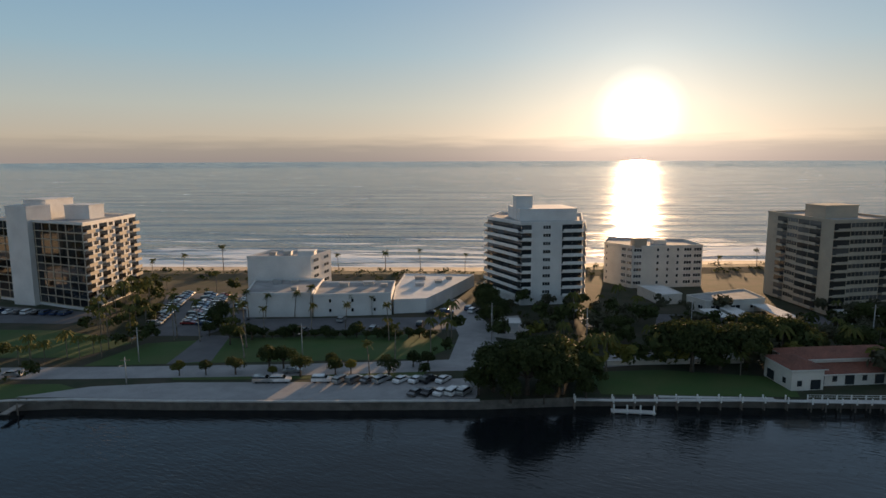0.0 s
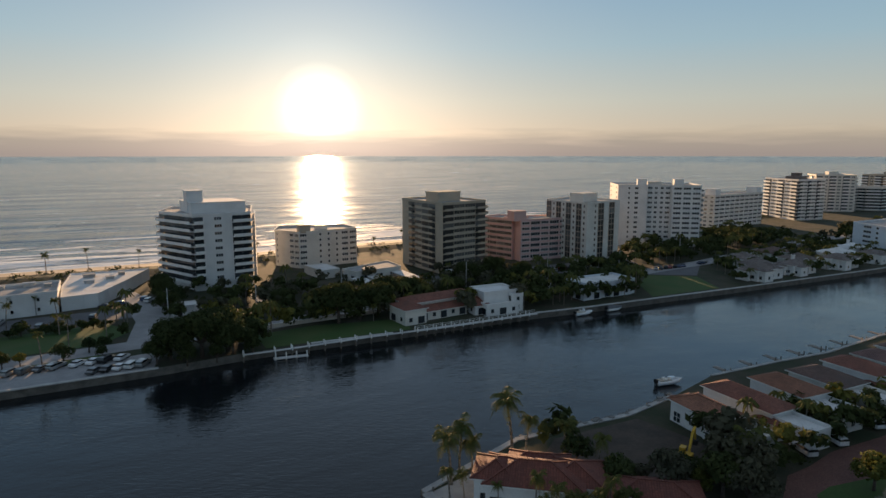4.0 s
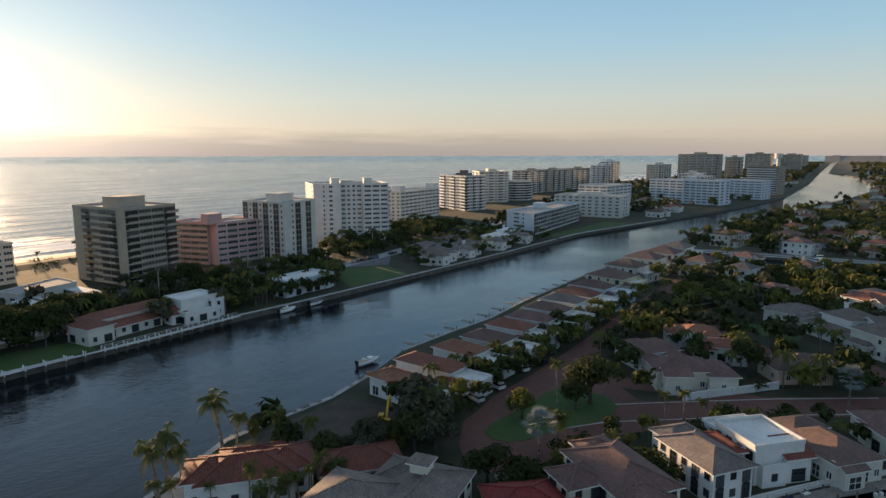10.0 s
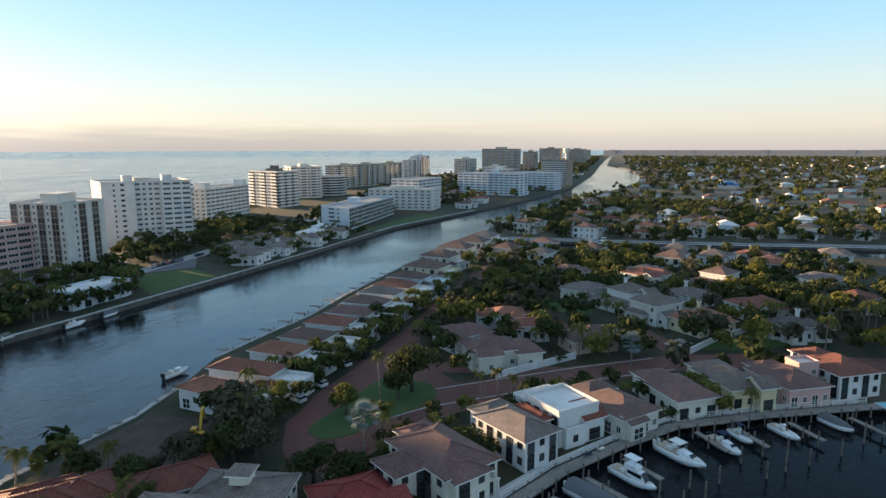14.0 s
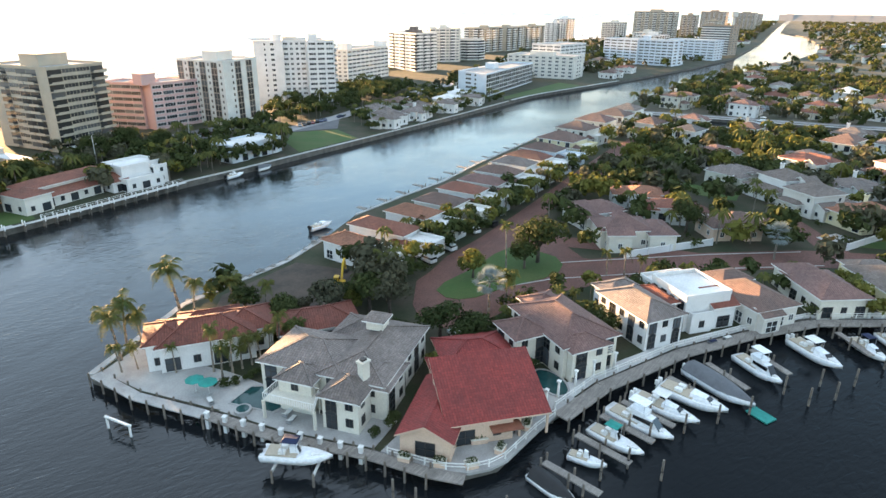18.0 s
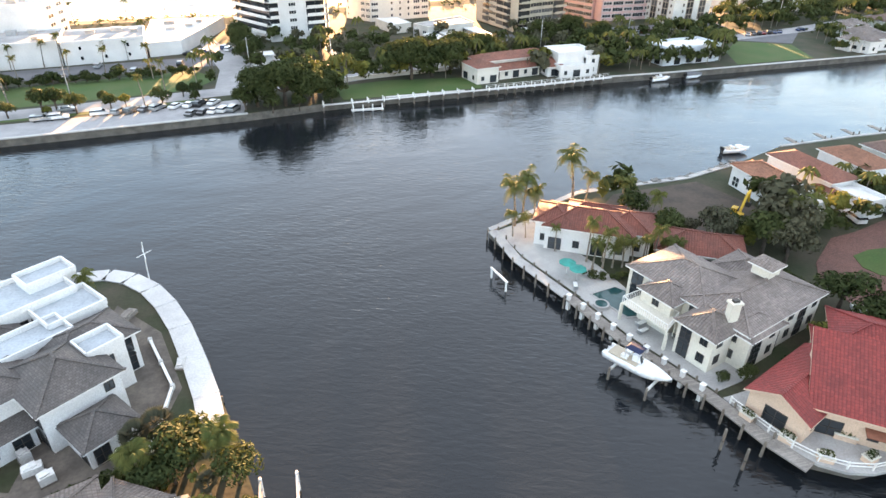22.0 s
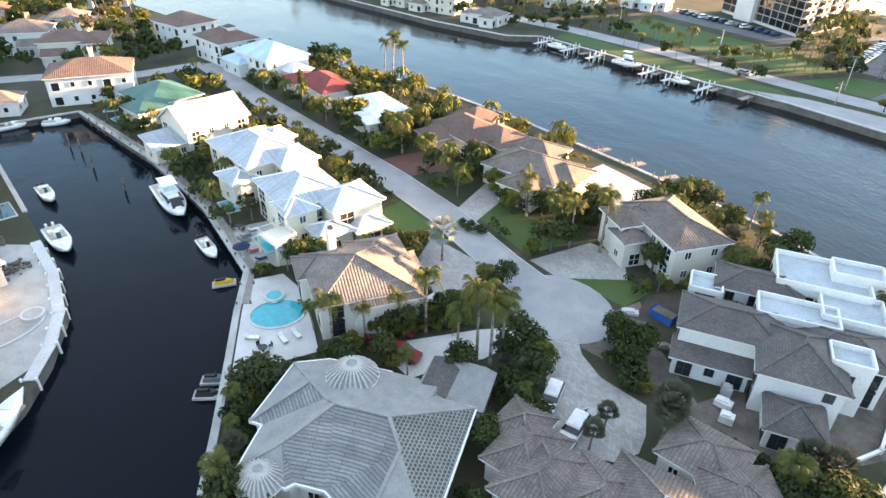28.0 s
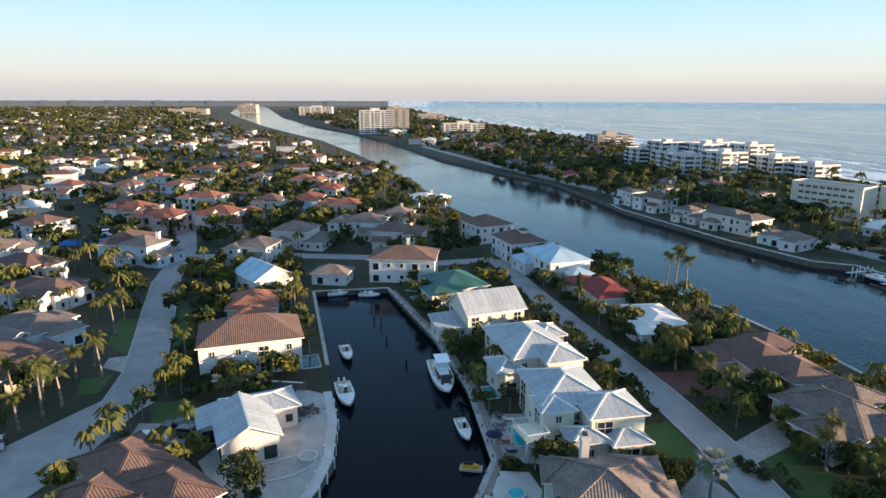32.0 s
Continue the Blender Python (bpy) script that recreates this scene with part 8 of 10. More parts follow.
scatter([(-118, 186), (-86, 186), (-20, 196), (-20, 240), (-30, 216), (-86, 206), (-112, 262), (-160, 262), (-140, 212)], 80, [("oak", 4), ("palm", 3), ("tallpalm", 2), ("bush", 3)], 3.5, 2.0, 0.6, 1.0, seed=11)
scatter([(-12, 200), (40, 206), (125, 222), (120, 262), (80, 250), (20, 256), (-8, 250)], 150, [("oak", 4), ("palm", 2), ("olive", 6), ("bush", 5), ("yellow", 1)], 3.4, 2.0, 0.6, 1.1, seed=12)
scatter([(8, 176), (50, 188), (100, 186), (150, 192), (170, 225), (125, 218), (30, 202), (5, 192)], 130, [("oak", 6), ("palm", 3), ("olive", 2), ("yellow", 1), ("bush", 2)], 2.8, 2.0, 0.7, 1.3, seed=13)
scatter([(125, 218), (215, 236), (330, 275), (325, 330), (200, 275), (190, 246), (120, 240)], 320, [("oak", 7), ("palm", 3), ("bush", 2)], 3.6, 2.0, 0.7, 1.2, seed=14)
scatter([(200, 194), (325, 206), (330, 270), (220, 236)], 200, [("oak", 4), ("palm", 4), ("bush", 2)], 3.4, 2.0, 0.5, 0.9, seed=15)
scatter([(-190, 145), (-118, 157), (-110, 190), (-200, 176), (-210, 205), (-250, 190), (-225, 125)], 110, [("palm", 5), ("oak", 3), ("bush", 3), ("date", 1)], 3.5, 2.0, 0.6, 1.0, seed=16)
scatter([(-230, 125), (-480, 50), (-520, 240), (-250, 250)], 620, [("palm", 4), ("oak", 5), ("olive", 2), ("tallpalm", 1)], 4.5, 2.0, 0.8, 1.3, seed=17)
scatter([(350, 136), (480, 142), (600, 140), (600, 20), (460, -120), (395, -60), (355, 40)], 560, [("palm", 4), ("oak", 5), ("olive", 1)], 4.2, 1.5, 0.8, 1.3, seed=18)
plant_waiting({"tree": 95, "palm_tree": 60, "shrub": 35})


# ---- far suburb: houses and woods that nobody could count ----
def far_field(name, poly, houses, trees, seed, label, z=1.5, big=1.0):
    rng = random.Random(seed)
    xs, ys = [p[0] for p in poly], [p[1] for p in poly]
    hb, roofs = MB(), MB()

    def spot():
        while True:
            # denser towards the near side
            t = rng.random() ** 1.8
            x, y = (min(xs) + (max(xs) - min(xs)) * (t if abs(min(xs)) < abs(max(xs)) else 1 - t)), rng.uniform(min(ys), max(ys))
            if inside(poly, x, y) and is_free(x, y):
                return x, y

    for k in range(houses):
        x, y = spot()
        w, d, rot, e = rng.uniform(13, 20) * big, rng.uniform(10, 14) * big, rng.choice((0, 90)) + rng.uniform(-14, 14), rng.choice((3.4, 3.8, 6.2))
        hb.prism(rect(x, y, w, d, rot), z, z + e, rng.randrange(4))
        hip_roof(roofs, x, y, w, d, rot, z + e, 0.4, "hip", 0.5, False)
        for i in range(5):
            roofs.m[-1 - i] = 6
        c = rng.choices((0, 1, 2, 3, 4, 5), (3, 3, 2, 3, 2, 2))[0]
        for i in range(4):
            roofs.m[-6 - i] = c
        take(rect(x, y, w, d, rot), 1.0)
    mats = [M[k] for k in ("white", "offwhite", "cream", "bluewhite")]
    ob = thing("suburb", (0, 0, 0), label, "suburb", "", 0, "stuff")
    tagged(part("house_walls", hb.mesh("house_walls", mats, uv=False), ob), kind="stuff")
    tagged(part("house_roofs", roofs.mesh("house_roofs", [M[k] for k in ("t_brown", "t_terra", "t_orange", "t_grey", "t_mauve", "roofwhite", "trim")], uv=False), ob), kind="stuff")
    v, f, m = [], [], []
    for k in range(trees):
        x, y = spot()
        far = min(2.2, 1 + math.hypot(x, y) / 1800)
        r = rng.uniform(2.1, 4.2) * far
        h = rng.uniform(4.5, 9.5) * (0.7 + 0.3 * far)
        lobes = [(x + rng.uniform(-0.5, 0.5) * r, y + rng.uniform(-0.5, 0.5) * r, z + h - r * rng.uniform(0.4, 1.1), r * rng.uniform(0.5, 0.75), 0.8) for i in range(4)]
        a, b = leaf_cloud(rng, lobes, 22, 0.42 * r)
        n = len(v)
        v += a
        f += [tuple(n + i for i in q) for q in b]
        m += [rng.choices((0, 1, 2, 3), (6, 3, 2, 1))[0]] * len(b)
    cb = MB()
    cb.v, cb.f, cb.m = [tuple(p) for p in v], f, m
    woods = cb.mesh("tree_crowns", [M["leaf"], M["leafo"], M["frond"], M["leafy"]], False, False)
    tagged(part("tree_crowns", woods, ob), kind="stuff")


far_field("suburb", [(-205, -95), (-260, -10), (-480, -45), (-800, -160), (-1040, -290), (-1260, -400), (-1780, -620), (-3300, -1150), (-3300, -2500), (-900, -1100), (-80, -160)], 950, 5600, 41, "low houses among trees to the north")
far_field("suburb", [(-470, 60), (-870, -50), (-1200, -165), (-2900, -600), (-2900, -60), (-1700, 50), (-900, 180), (-480, 240)], 150, 2200, 42, "villas among trees on the northern island", 2.0)
far_field("suburb", [(350, 130), (600, 140), (1100, 138), (1600, 245), (3600, 590), (3600, -2400), (900, -900), (420, -230)], 620, 5400, 43, "low houses among trees to the south")
far_field("suburb", [(215, -60), (340, -70), (385, -290), (560, -1200), (260, -1200), (190, -180)], 60, 400, 44, "houses among trees to the south-west")
far_field("suburb", [(330, 270), (500, 230), (640, 215), (860, 215), (1240, 280), (1900, 400), (3500, 690), (3500, 800), (1900, 560), (900, 470), (500, 340)], 60, 1300, 45, "woods and low roofs on the southern island", 2.0)

# seagrape along the dune
rng = random.Random(77)
dv, df = [], []
for (x0, y0), (x1, y1) in zip(COAST, COAST[1:]):
    if x1 < -420 or x0 > 620:
        continue
    n = int(math.hypot(x1 - x0, y1 - y0) / 1.3)
    for k in range(n):
        t = rng.random()
        x, y, r = x0 + (x1 - x0) * t, y0 + (y1 - y0) * t - rng.uniform(17, 41), rng.uniform(0.8, 1.9)
        a, b = leaf_cloud(rng, [(x, y, 2.6, r, 0.8), (x + r * 0.6, y + 0.4, 2.4, r * 0.7, 0.8)], 22, 0.36 * r)
        m = len(dv)
        dv += [tuple(p) for p in a]
        df += [tuple(m + i for i in q) for q in b]
dune = MB()
dune.v, dune.f, dune.m = dv, df, [0] * len(df)
tagged(new("dune_shrubs", dune.mesh("dune_shrubs", M["leaf"], False, False)), "dark seagrape scrub covering the dune", "scrub", "", "stuff")


# ---- seawalls and docks ----
def seawall(line, label, m="concrete", width=0.9, z=1.5, step=6.0):
    """A cap along the edge of the land, in lengths, over the wall's face."""
    pts = densify(line, step)
    ob = thing("seawall", (*pts[0], 0), label, "seawall", "", 0, "structure")
    o = (*pts[0], 0)
    for (x0, y0), (x1, y1) in zip(pts, pts[1:]):
        part("cap", MB(o).beam((x0, y0, z + 0.05), (x1, y1, z + 0.05), width, 0.3).mesh("cap", M[m]), ob)
    return ob


seawall([(-112, 153.5), (-99, 156), (-77, 158), (-39, 163), (-12, 167)], "grey concrete cap of the parking seawall", "kerb", 0.9, 2.0)
seawall([(-194, 128), (-188, 139), (-156, 145), (-122, 150), (-112, 153.5)], "stained concrete seawall cap", "kerb", 0.8, 2.0)
seawall([(26, 174), (50, 176)], "white concrete cap of the villa seawall", "whitecon", 0.9, 2.0, 8)
seawall([(100, 182), (123, 183), (151, 185.5), (195, 189), (205, 190), (268, 196), (325, 203)], "pale concrete seawall cap of the island villas", "kerb", 0.9, 2.0, 12)
seawall([(-308, 95), (-292, 96), (-225, 115), (-194, 128)], "pale concrete seawall cap of the northern villas", "kerb", 1.0, 2.0, 12)
seawall([(330, 204), (352, 206), (373, 206), (480, 199)], "pale seawall cap before the apartment block", "whitecon", 1.2, 2.0, 20)
seawall([(31.3, 92), (53, 103), (64, 104), (79, 105), (95, 110)], "rough stone-capped seawall of the cleared plot", "concrete", 1.2, 1.5, 5)
seawall([(112, 117), (134, 119), (154, 120), (181, 125.6), (206, 129), (245, 134.5)], "concrete seawall cap along the canal houses", "concrete", 0.8, 1.5, 10)
seawall([(-34, 91.5), (-57, 93), (-84, 90), (-120, 84), (-150, 76), (-175, 64)], "concrete seawall cap of the peninsula", "concrete", 0.8, 1.5, 8)
seawall([(-45, -2.8), (-53, 0), (-64, 3.6), (-73, 6.5), (-82, 9.8), (-105, 7.8), (-132, 1.8), (-146, -3), (-169, -10.5)], "concrete seawall cap of the narrow canal", "concrete", 0.9, 1.5, 6)
seawall([(-55, -27), (-60, -22.4), (-66, -18.6)], "concrete seawall cap by the small lawn", "concrete", 0.9, 1.5, 6)
seawall([(-117, -20), (-166, -31), (-169, -10.5)], "concrete seawall cap at the canal head", "concrete", 0.8, 1.5, 8)
seawall([(312, 111), (326, 52), (336, 5), (348, -40)], "pale seawall of the side canal", "concrete", 1.0, 1.5, 20)
seawall([(333, 126), (343, 91), (355, 41), (370, -13), (384, -56), (420, -200)], "pale seawall of the side canal", "whitecon", 1.4, 1.5, 20)

PILE = MB().tube((0, 0, -4.5), (0, 0, 0), 0.17, 0.15, 8).tube((0, 0, 0), (0, 0, 0.05), 0.15, 0.08, 8).mesh("post", M["pile"], False, False, True)
SHORT_POST = MB().tube((0, 0, -1.3), (0, 0, 0), 0.17, 0.17, 8).tube((0, 0, 0), (0, 0, 0.12), 0.19, 0.03, 8).mesh("post", M["trim"], False, False, True)
# legs below the white posts, coloured dark for the shade under the deck
DARK_PILE = MB().tube((0, 0, -3.0), (0, 0, 0), 0.15, 0.15, 8).mesh("leg", M["pile"], False, False, True)
WHITE_PILE = MB().tube((0, 0, -4.0), (0, 0, 0), 0.17, 0.17, 8).tube((0, 0, 0), (0, 0, 0.12), 0.19, 0.03, 8).mesh("post", M["trim"], False, False, True)


def dock(label, line, width, z=1.2, m="deck", every=2.6, piles=True, rail=False, pile_top=None, mesh=PILE, tie=3.0):
    """A walkway on piles: boards in lengths, a pair of piles at each joint."""
    pts = densify(line, tie)
    ob = thing("dock", (*pts[0], 0), label, "dock", "docks along the water")
    o = (*pts[0], 0)
    for k, ((x0, y0), (x1, y1)) in enumerate(zip(pts, pts[1:])):
        part("deck_section", MB(o).beam((x0, y0, z - 0.09), (x1, y1, z - 0.09), width, 0.18).mesh("deck_section", M[m]), ob)
        L = math.hypot(x1 - x0, y1 - y0)
        nx, ny = -(y1 - y0) / L * (width / 2 + 0.12), (x1 - x0) / L * (width / 2 + 0.12)
        if piles:
            for s in (-1, 1):
                part("post", mesh, ob, pose(x0 + s * nx - o[0], y0 + s * ny - o[1], pile_top if pile_top else z + 0.7))
                if mesh is SHORT_POST:
                    part("leg", DARK_PILE, ob, pose(x0 + s * nx * 0.6 - o[0], y0 + s * ny * 0.6 - o[1], z - 0.18))
        if rail:
            rb = MB(o)
            for h in (0.55, 1.0):
                rb.beam((x0 + nx * 0.85, y0 + ny * 0.85, z + h), (x1 + nx * 0.85, y1 + ny * 0.85, z + h), 0.08, 0.08)
            rb.beam((x0 + nx * 0.85, y0 + ny * 0.85, z), (x0 + nx * 0.85, y0 + ny * 0.85, z + 1.1), 0.12, 0.12)
            part("railing", rb.mesh("railing", M["rail"]), ob)
    return ob


# white walk round the modern house
WALK = [(-36, 91.0), (-31, 90.8), (-27.5, 89.0), (-24, 85.3), (-21.2, 80.5), (-18.6, 74.5), (-16.0, 66.6), (-14.0, 59.7), (-12.6, 52.8)]
dock("broad white concrete walk curving round the point", WALK, 3.0, 1.75, "whitecon", piles=True, pile_top=0.9, tie=4.0)
dock("grey timber boardwalk along the marina", [(66.5, 30.9), (77.1, 29.4), (94.3, 23.4), (107.4, 16.3), (119.8, 8.2), (131.8, -6.6), (147.2, -28.8)], 2.5, 1.68, tie=3.2, pile_top=2.2)
dock("timber quay of the grey-roofed villa", [(36.6, 69.2), (39.6, 58.1), (44.6, 46.1), (46.7, 38.3), (48.5, 34.2)], 1.8, 1.68, tie=2.6, pile_top=2.3)
dock("timber quay of the corner house", [(31.8, 91.5), (32.7, 81.2), (36.4, 69.8)], 1.8, 1.68, "concrete", tie=2.6, pile_top=2.3)
for x, y, a in ((57.5, 28.5, -95), (65, 27.8, -97), (71, 27, -98), (76, 26, -98), (86.5, 23, -105), (94.5, 19.5, -118), (103.5, 15, -123), (112.5, 9.3, -128), (119.5, 4.5, -135), (124.5, -2.2, -138), (131.5, -11.5, -138), (139, -22.5, -138)):
    c, s = math.cos(radians(a)), math.sin(radians(a))
    dock("narrow timber finger pier beside moored boats", [(x, y), (x + 8.0 * c, y + 8.0 * s)], 1.1, 1.3, pile_top=2.3, tie=3.9)
dock("white jetty along the villa lawn", [(8, 170.2), (16, 170.9), (25, 172), (43, 174.5), (57, 175.7)], 1.1, 2.1, "whitecon", pile_top=3.0, mesh=SHORT_POST, tie=4.2)
dock("white balustraded jetty before the villa", [(57, 175.5), (72, 177), (86, 179), (100, 181)], 1.8, 2.2, "whitecon", pile_top=3.1, mesh=SHORT_POST, tie=3.0, rail=True)
part_swim = thing("boat_slip", (20, 170, 0), "low white concrete slip under the jetty", "slip")
for k in range(4):
    part("post", WHITE_PILE, part_swim, pose(-4 + 2.7 * k, -1.2, 1.9))
part("landing", MB().box(0, -0.6, 0.2, 9, 1.6, 0.25).mesh("landing", M["whitecon"]), part_swim)
for x in (-181, -165, -147, -137, -129, -118, -109):
    y = 139.5 + (x + 188) * 0.185
    dock("small timber dock with boat lift posts", [(x, y), (x + 0.8, y - 6.0)], 1.6, 1.5, pile_top=2.6, tie=3.0)
dock("timber quay of the narrow canal gardens", [(-74, 7.6), (-83, 10.6), (-105, 8.7), (-132, 2.7), (-146, -2.2), (-166, -9)], 1.6, 1.68, "deck", pile_top=2.1, tie=4.0)
dock("white rim walk of the curved terrace", [(-70, -18.0), (-76, -15.9), (-83, -14.9), (-94, -15.7), (-105, -18.2)], 1.5, 1.68, "whitecon", pile_top=1.9, mesh=WHITE_PILE, tie=3.2)
for x, y in ((-72, 90), (-80, 90), (-88, 88.5), (-97, 87)):
    dock("short timber dock on the wide canal", [(x, y), (x + 0.6, y + 5.5)], 1.5, 1.3, "deck", pile_top=2.4, tie=2.6)
for k in range(12):
    x = 118 + 9.5 * k
    dock("small timber dock behind a canal house", [(x, 118 + 0.125 * (x - 118)), (x + 0.3, 122.5 + 0.125 * (x - 118))], 1.4, 1.3, "deck", pile_top=2.2, tie=4.0)
MOORING = [(93.7, 4.7), (97.9, 1.8), (94.7, 8.2), (116.9, -13.8), (125, -15.8), (120, -10.7), (116.8, -6.6), (130.2, -23.6), (123.1, -19.2), (134.6, -27.2), (112.8, -3.2), (100.5, 4.2), (42, 39.8), (42.6, 36.8), (64.9, 16.2), (60.3, 22.1), (64.4, 20.3),
           (70.8, 20), (-135.9, -9.1), (-122.2, -4.2), (-145.4, -11), (-149.8, -13.1), (104, 0), (109, -7), (113, -10), (76, 17), (81, 14), (86, 11), (55, 22), (48, 28)]
for x, y in MOORING:
    ob = thing("mooring_pile", (x, y, 0), "weathered timber mooring pile in the water", "pile", "mooring piles")
    part("post", PILE, ob, pose(0, 0, 3.1))
    part("collar", MB().tube((0, 0, 1.3), (0, 0, 1.45), 0.2, 0.2, 8).mesh("collar", M["black"], False, False), ob)


# ---- boats ----
def boat_hull(L, W, H, mats):
    """A planing hull by sections from stern to bow, with rub rail, deck and cockpit."""
    mb = MB()
    secs = []
    for i in range(9):
        t = i / 8
        w = W / 2 * (1 - max(0, (t - 0.45) / 0.55) ** 2.2) * (0.94 + 0.06 * min(1, t * 3))
        sheer = H * (0.78 + 0.22 * t * t)
        keel = -0.25 + 0.75 * H * max(0, (t - 0.6) / 0.4) ** 2
        x = (t - 0.5) * L
        secs.append([(x, 0, keel), (x, -w * 0.82, keel + 0.2 + 0.1 * t), (x, -w, sheer), (x, -w * 0.86, sheer + 0.03), (x, 0, sheer + 0.1), (x, w * 0.86, sheer + 0.03), (x, w, sheer), (x, w * 0.82, keel + 0.2 + 0.1 * t)])
    pts = [p for s in secs for p in s]
    for i in range(8):
        for j in range(8):
            a, b = i * 8 + j, i * 8 + (j + 1) % 8
            mb.add([pts[a], pts[b], pts[b + 8], pts[a + 8]], [(0, 3, 2, 1)], 1 if j in (3, 4) and False else (2 if j in (2, 5) else 0))
    mb.add(pts[:8], [tuple(range(8))], 0)
    return mb.mesh("hull", mats, True, False, True)


BOATS = {}


def boat(label, x, y, L, rot, style="sport", z=0.25, canopy="navy", W=None, cover=None):
    W = W or L * 0.31
    H = 0.55 + 0.075 * L
    ob = thing("boat", (x, y, z), label, "boat", "moored boats", rot)
    key = (round(L, 0), round(W, 1))
    if key not in BOATS:
        BOATS[key] = boat_hull(key[0], key[1], H, [M["gel"], M["gel"], M["trim"]])
    part("hull", BOATS[key], ob)
    well = MB().prism([(-L * 0.44, -W * 0.38), (L * 0.02, -W * 0.38), (L * 0.02, W * 0.38), (-L * 0.44, W * 0.38)], H * 0.86, H * 0.9 + 0.12)
    part("cockpit", well.mesh("cockpit", M["tan" if style != "covered" else "greycan"]), ob)
    if style == "covered":
        cb = MB()
        n = 7
        for i in range(n):
            t0, t1 = i / n, (i + 1) / n
            for a, b in ((t0, t1),):
                def row(t):
                    w = W / 2 * (1 - max(0, (t - 0.45) / 0.55) ** 2.2) * 1.02
                    r = H + 0.35 + 0.55 * math.sin(math.pi * min(1, 0.25 + t * 0.8))
                    xx = (t - 0.5) * L * 0.97
                    return [(xx, -w, H * 0.85), (xx, -w * 0.5, r * 0.95), (xx, 0, r), (xx, w * 0.5, r * 0.95), (xx, w, H * 0.85)]
                p = row(a) + row(b)
                cb.add(p, [(j, j + 1, j + 6, j + 5) for j in range(4)])
        part("cover", cb.mesh("cover", M[cover or "greycan"], True, False, True), ob, label="grey canvas cover")
    else:
        cab = MB()
        cl, cw, ch = (L * 0.30, W * 0.62, 0.55) if style == "sport" else ((L * 0.42, W * 0.7, 1.3) if style == "yacht" else (L * 0.14, W * 0.34, 1.0))
        cx = L * 0.12 if style != "skiff" else -L * 0.02
        cab.add([(cx - cl / 2, -cw / 2, H * 0.9), (cx + cl / 2, -cw * 0.32, H * 0.98), (cx + cl / 2, cw * 0.32, H * 0.98), (cx - cl / 2, cw / 2, H * 0.9),
                 (cx - cl / 2, -cw * 0.42, H + ch), (cx + cl * 0.22, -cw * 0.28, H + ch * 0.9), (cx + cl * 0.22, cw * 0.28, H + ch * 0.9), (cx - cl / 2, cw * 0.42, H + ch)],
                [(0, 1, 5, 4), (2, 3, 7, 6), (4, 5, 6, 7), (3, 0, 4, 7)], 0)
        cabin = part("cabin", cab.mesh("cabin", M["gel"]), ob)
        part("windscreen", MB().add([(cx + cl / 2 + 0.02, -cw * 0.33, H), (cx + cl / 2 + 0.02, cw * 0.33, H), (cx + cl * 0.22, cw * 0.29, H + ch * 0.92), (cx + cl * 0.22, -cw * 0.29, H + ch * 0.92)], [(0, 1, 2, 3)]).mesh("windscreen", M["glassdark"]), cabin)
        for s in (-1, 1):
            part("seat", MB().box(-L * 0.2, s * W * 0.2, H * 0.9, L * 0.1, W * 0.22, 0.55).mesh("seat", M["trim"]), ob)
        part("bow_pad", MB().prism([(L * 0.22, -W * 0.2), (L * 0.38, -W * 0.08), (L * 0.38, W * 0.08), (L * 0.22, W * 0.2)], H * 0.95, H * 1.02 + 0.12).mesh("bow_pad", M["roofwhite"]), ob)
        if canopy:
            tb = MB()
            tx, tl, tw, th = (-L * 0.08, L * 0.24, W * 0.66, H + 1.75)
            tb.add([(tx - tl / 2, -tw / 2, th), (tx + tl / 2, -tw / 2, th), (tx + tl / 2, tw / 2, th), (tx - tl / 2, tw / 2, th), (tx - tl * 0.4, 0, th + 0.16), (tx + tl * 0.4, 0, th + 0.16)], [(0, 1, 5, 4), (2, 3, 4, 5), (1, 2, 5), (3, 0, 4), (3, 2, 1, 0)])
            top = part("canopy", tb.mesh("canopy", M[canopy], uv=False), ob)
            for sx, sy in ((-1, -1), (1, -1), (1, 1), (-1, 1)):
                part("strut", MB().tube((tx + sx * tl * 0.42, sy * tw * 0.46, H * 0.9), (tx + sx * tl * 0.42, sy * tw * 0.46, th), 0.03, 0.03, 6).mesh("strut", M["steel"], False, False), top)
    if style != "yacht":
        for s in (-1, 1):
            part("outboard", MB().box(-L / 2 - 0.25, s * W * 0.16, H * 0.55, 0.55, 0.36, 0.75).box(-L / 2 - 0.22, s * W * 0.16, -0.4, 0.22, 0.18, 1.0).mesh("outboard", M["black" if L < 9 else "trim"]), ob)
    else:
        fb = MB().box(-L * 0.02, 0, H + 1.3, L * 0.26, W * 0.6, 0.5)
        part("flybridge", fb.mesh("flybridge", M["gel"]), ob)
        part("hardtop", MB().box(-L * 0.03, 0, H + 2.9, L * 0.28, W * 0.62, 0.12).mesh("hardtop", M["gel"]), ob)
        for sx in (-1, 1):
            for sy in (-1, 1):
                part("strut", MB().tube((-L * 0.03 + sx * L * 0.11, sy * W * 0.26, H + 1.7), (-L * 0.03 + sx * L * 0.11, sy * W * 0.26, H + 2.9), 0.04, 0.04, 6).mesh("strut", M["steel"], False, False), ob)
        part("side_window", MB().box(L * 0.08, 0, H + 0.45, L * 0.3, W * 0.66, 0.5).mesh("side_window", M["glassdark"]), ob)
    return ob


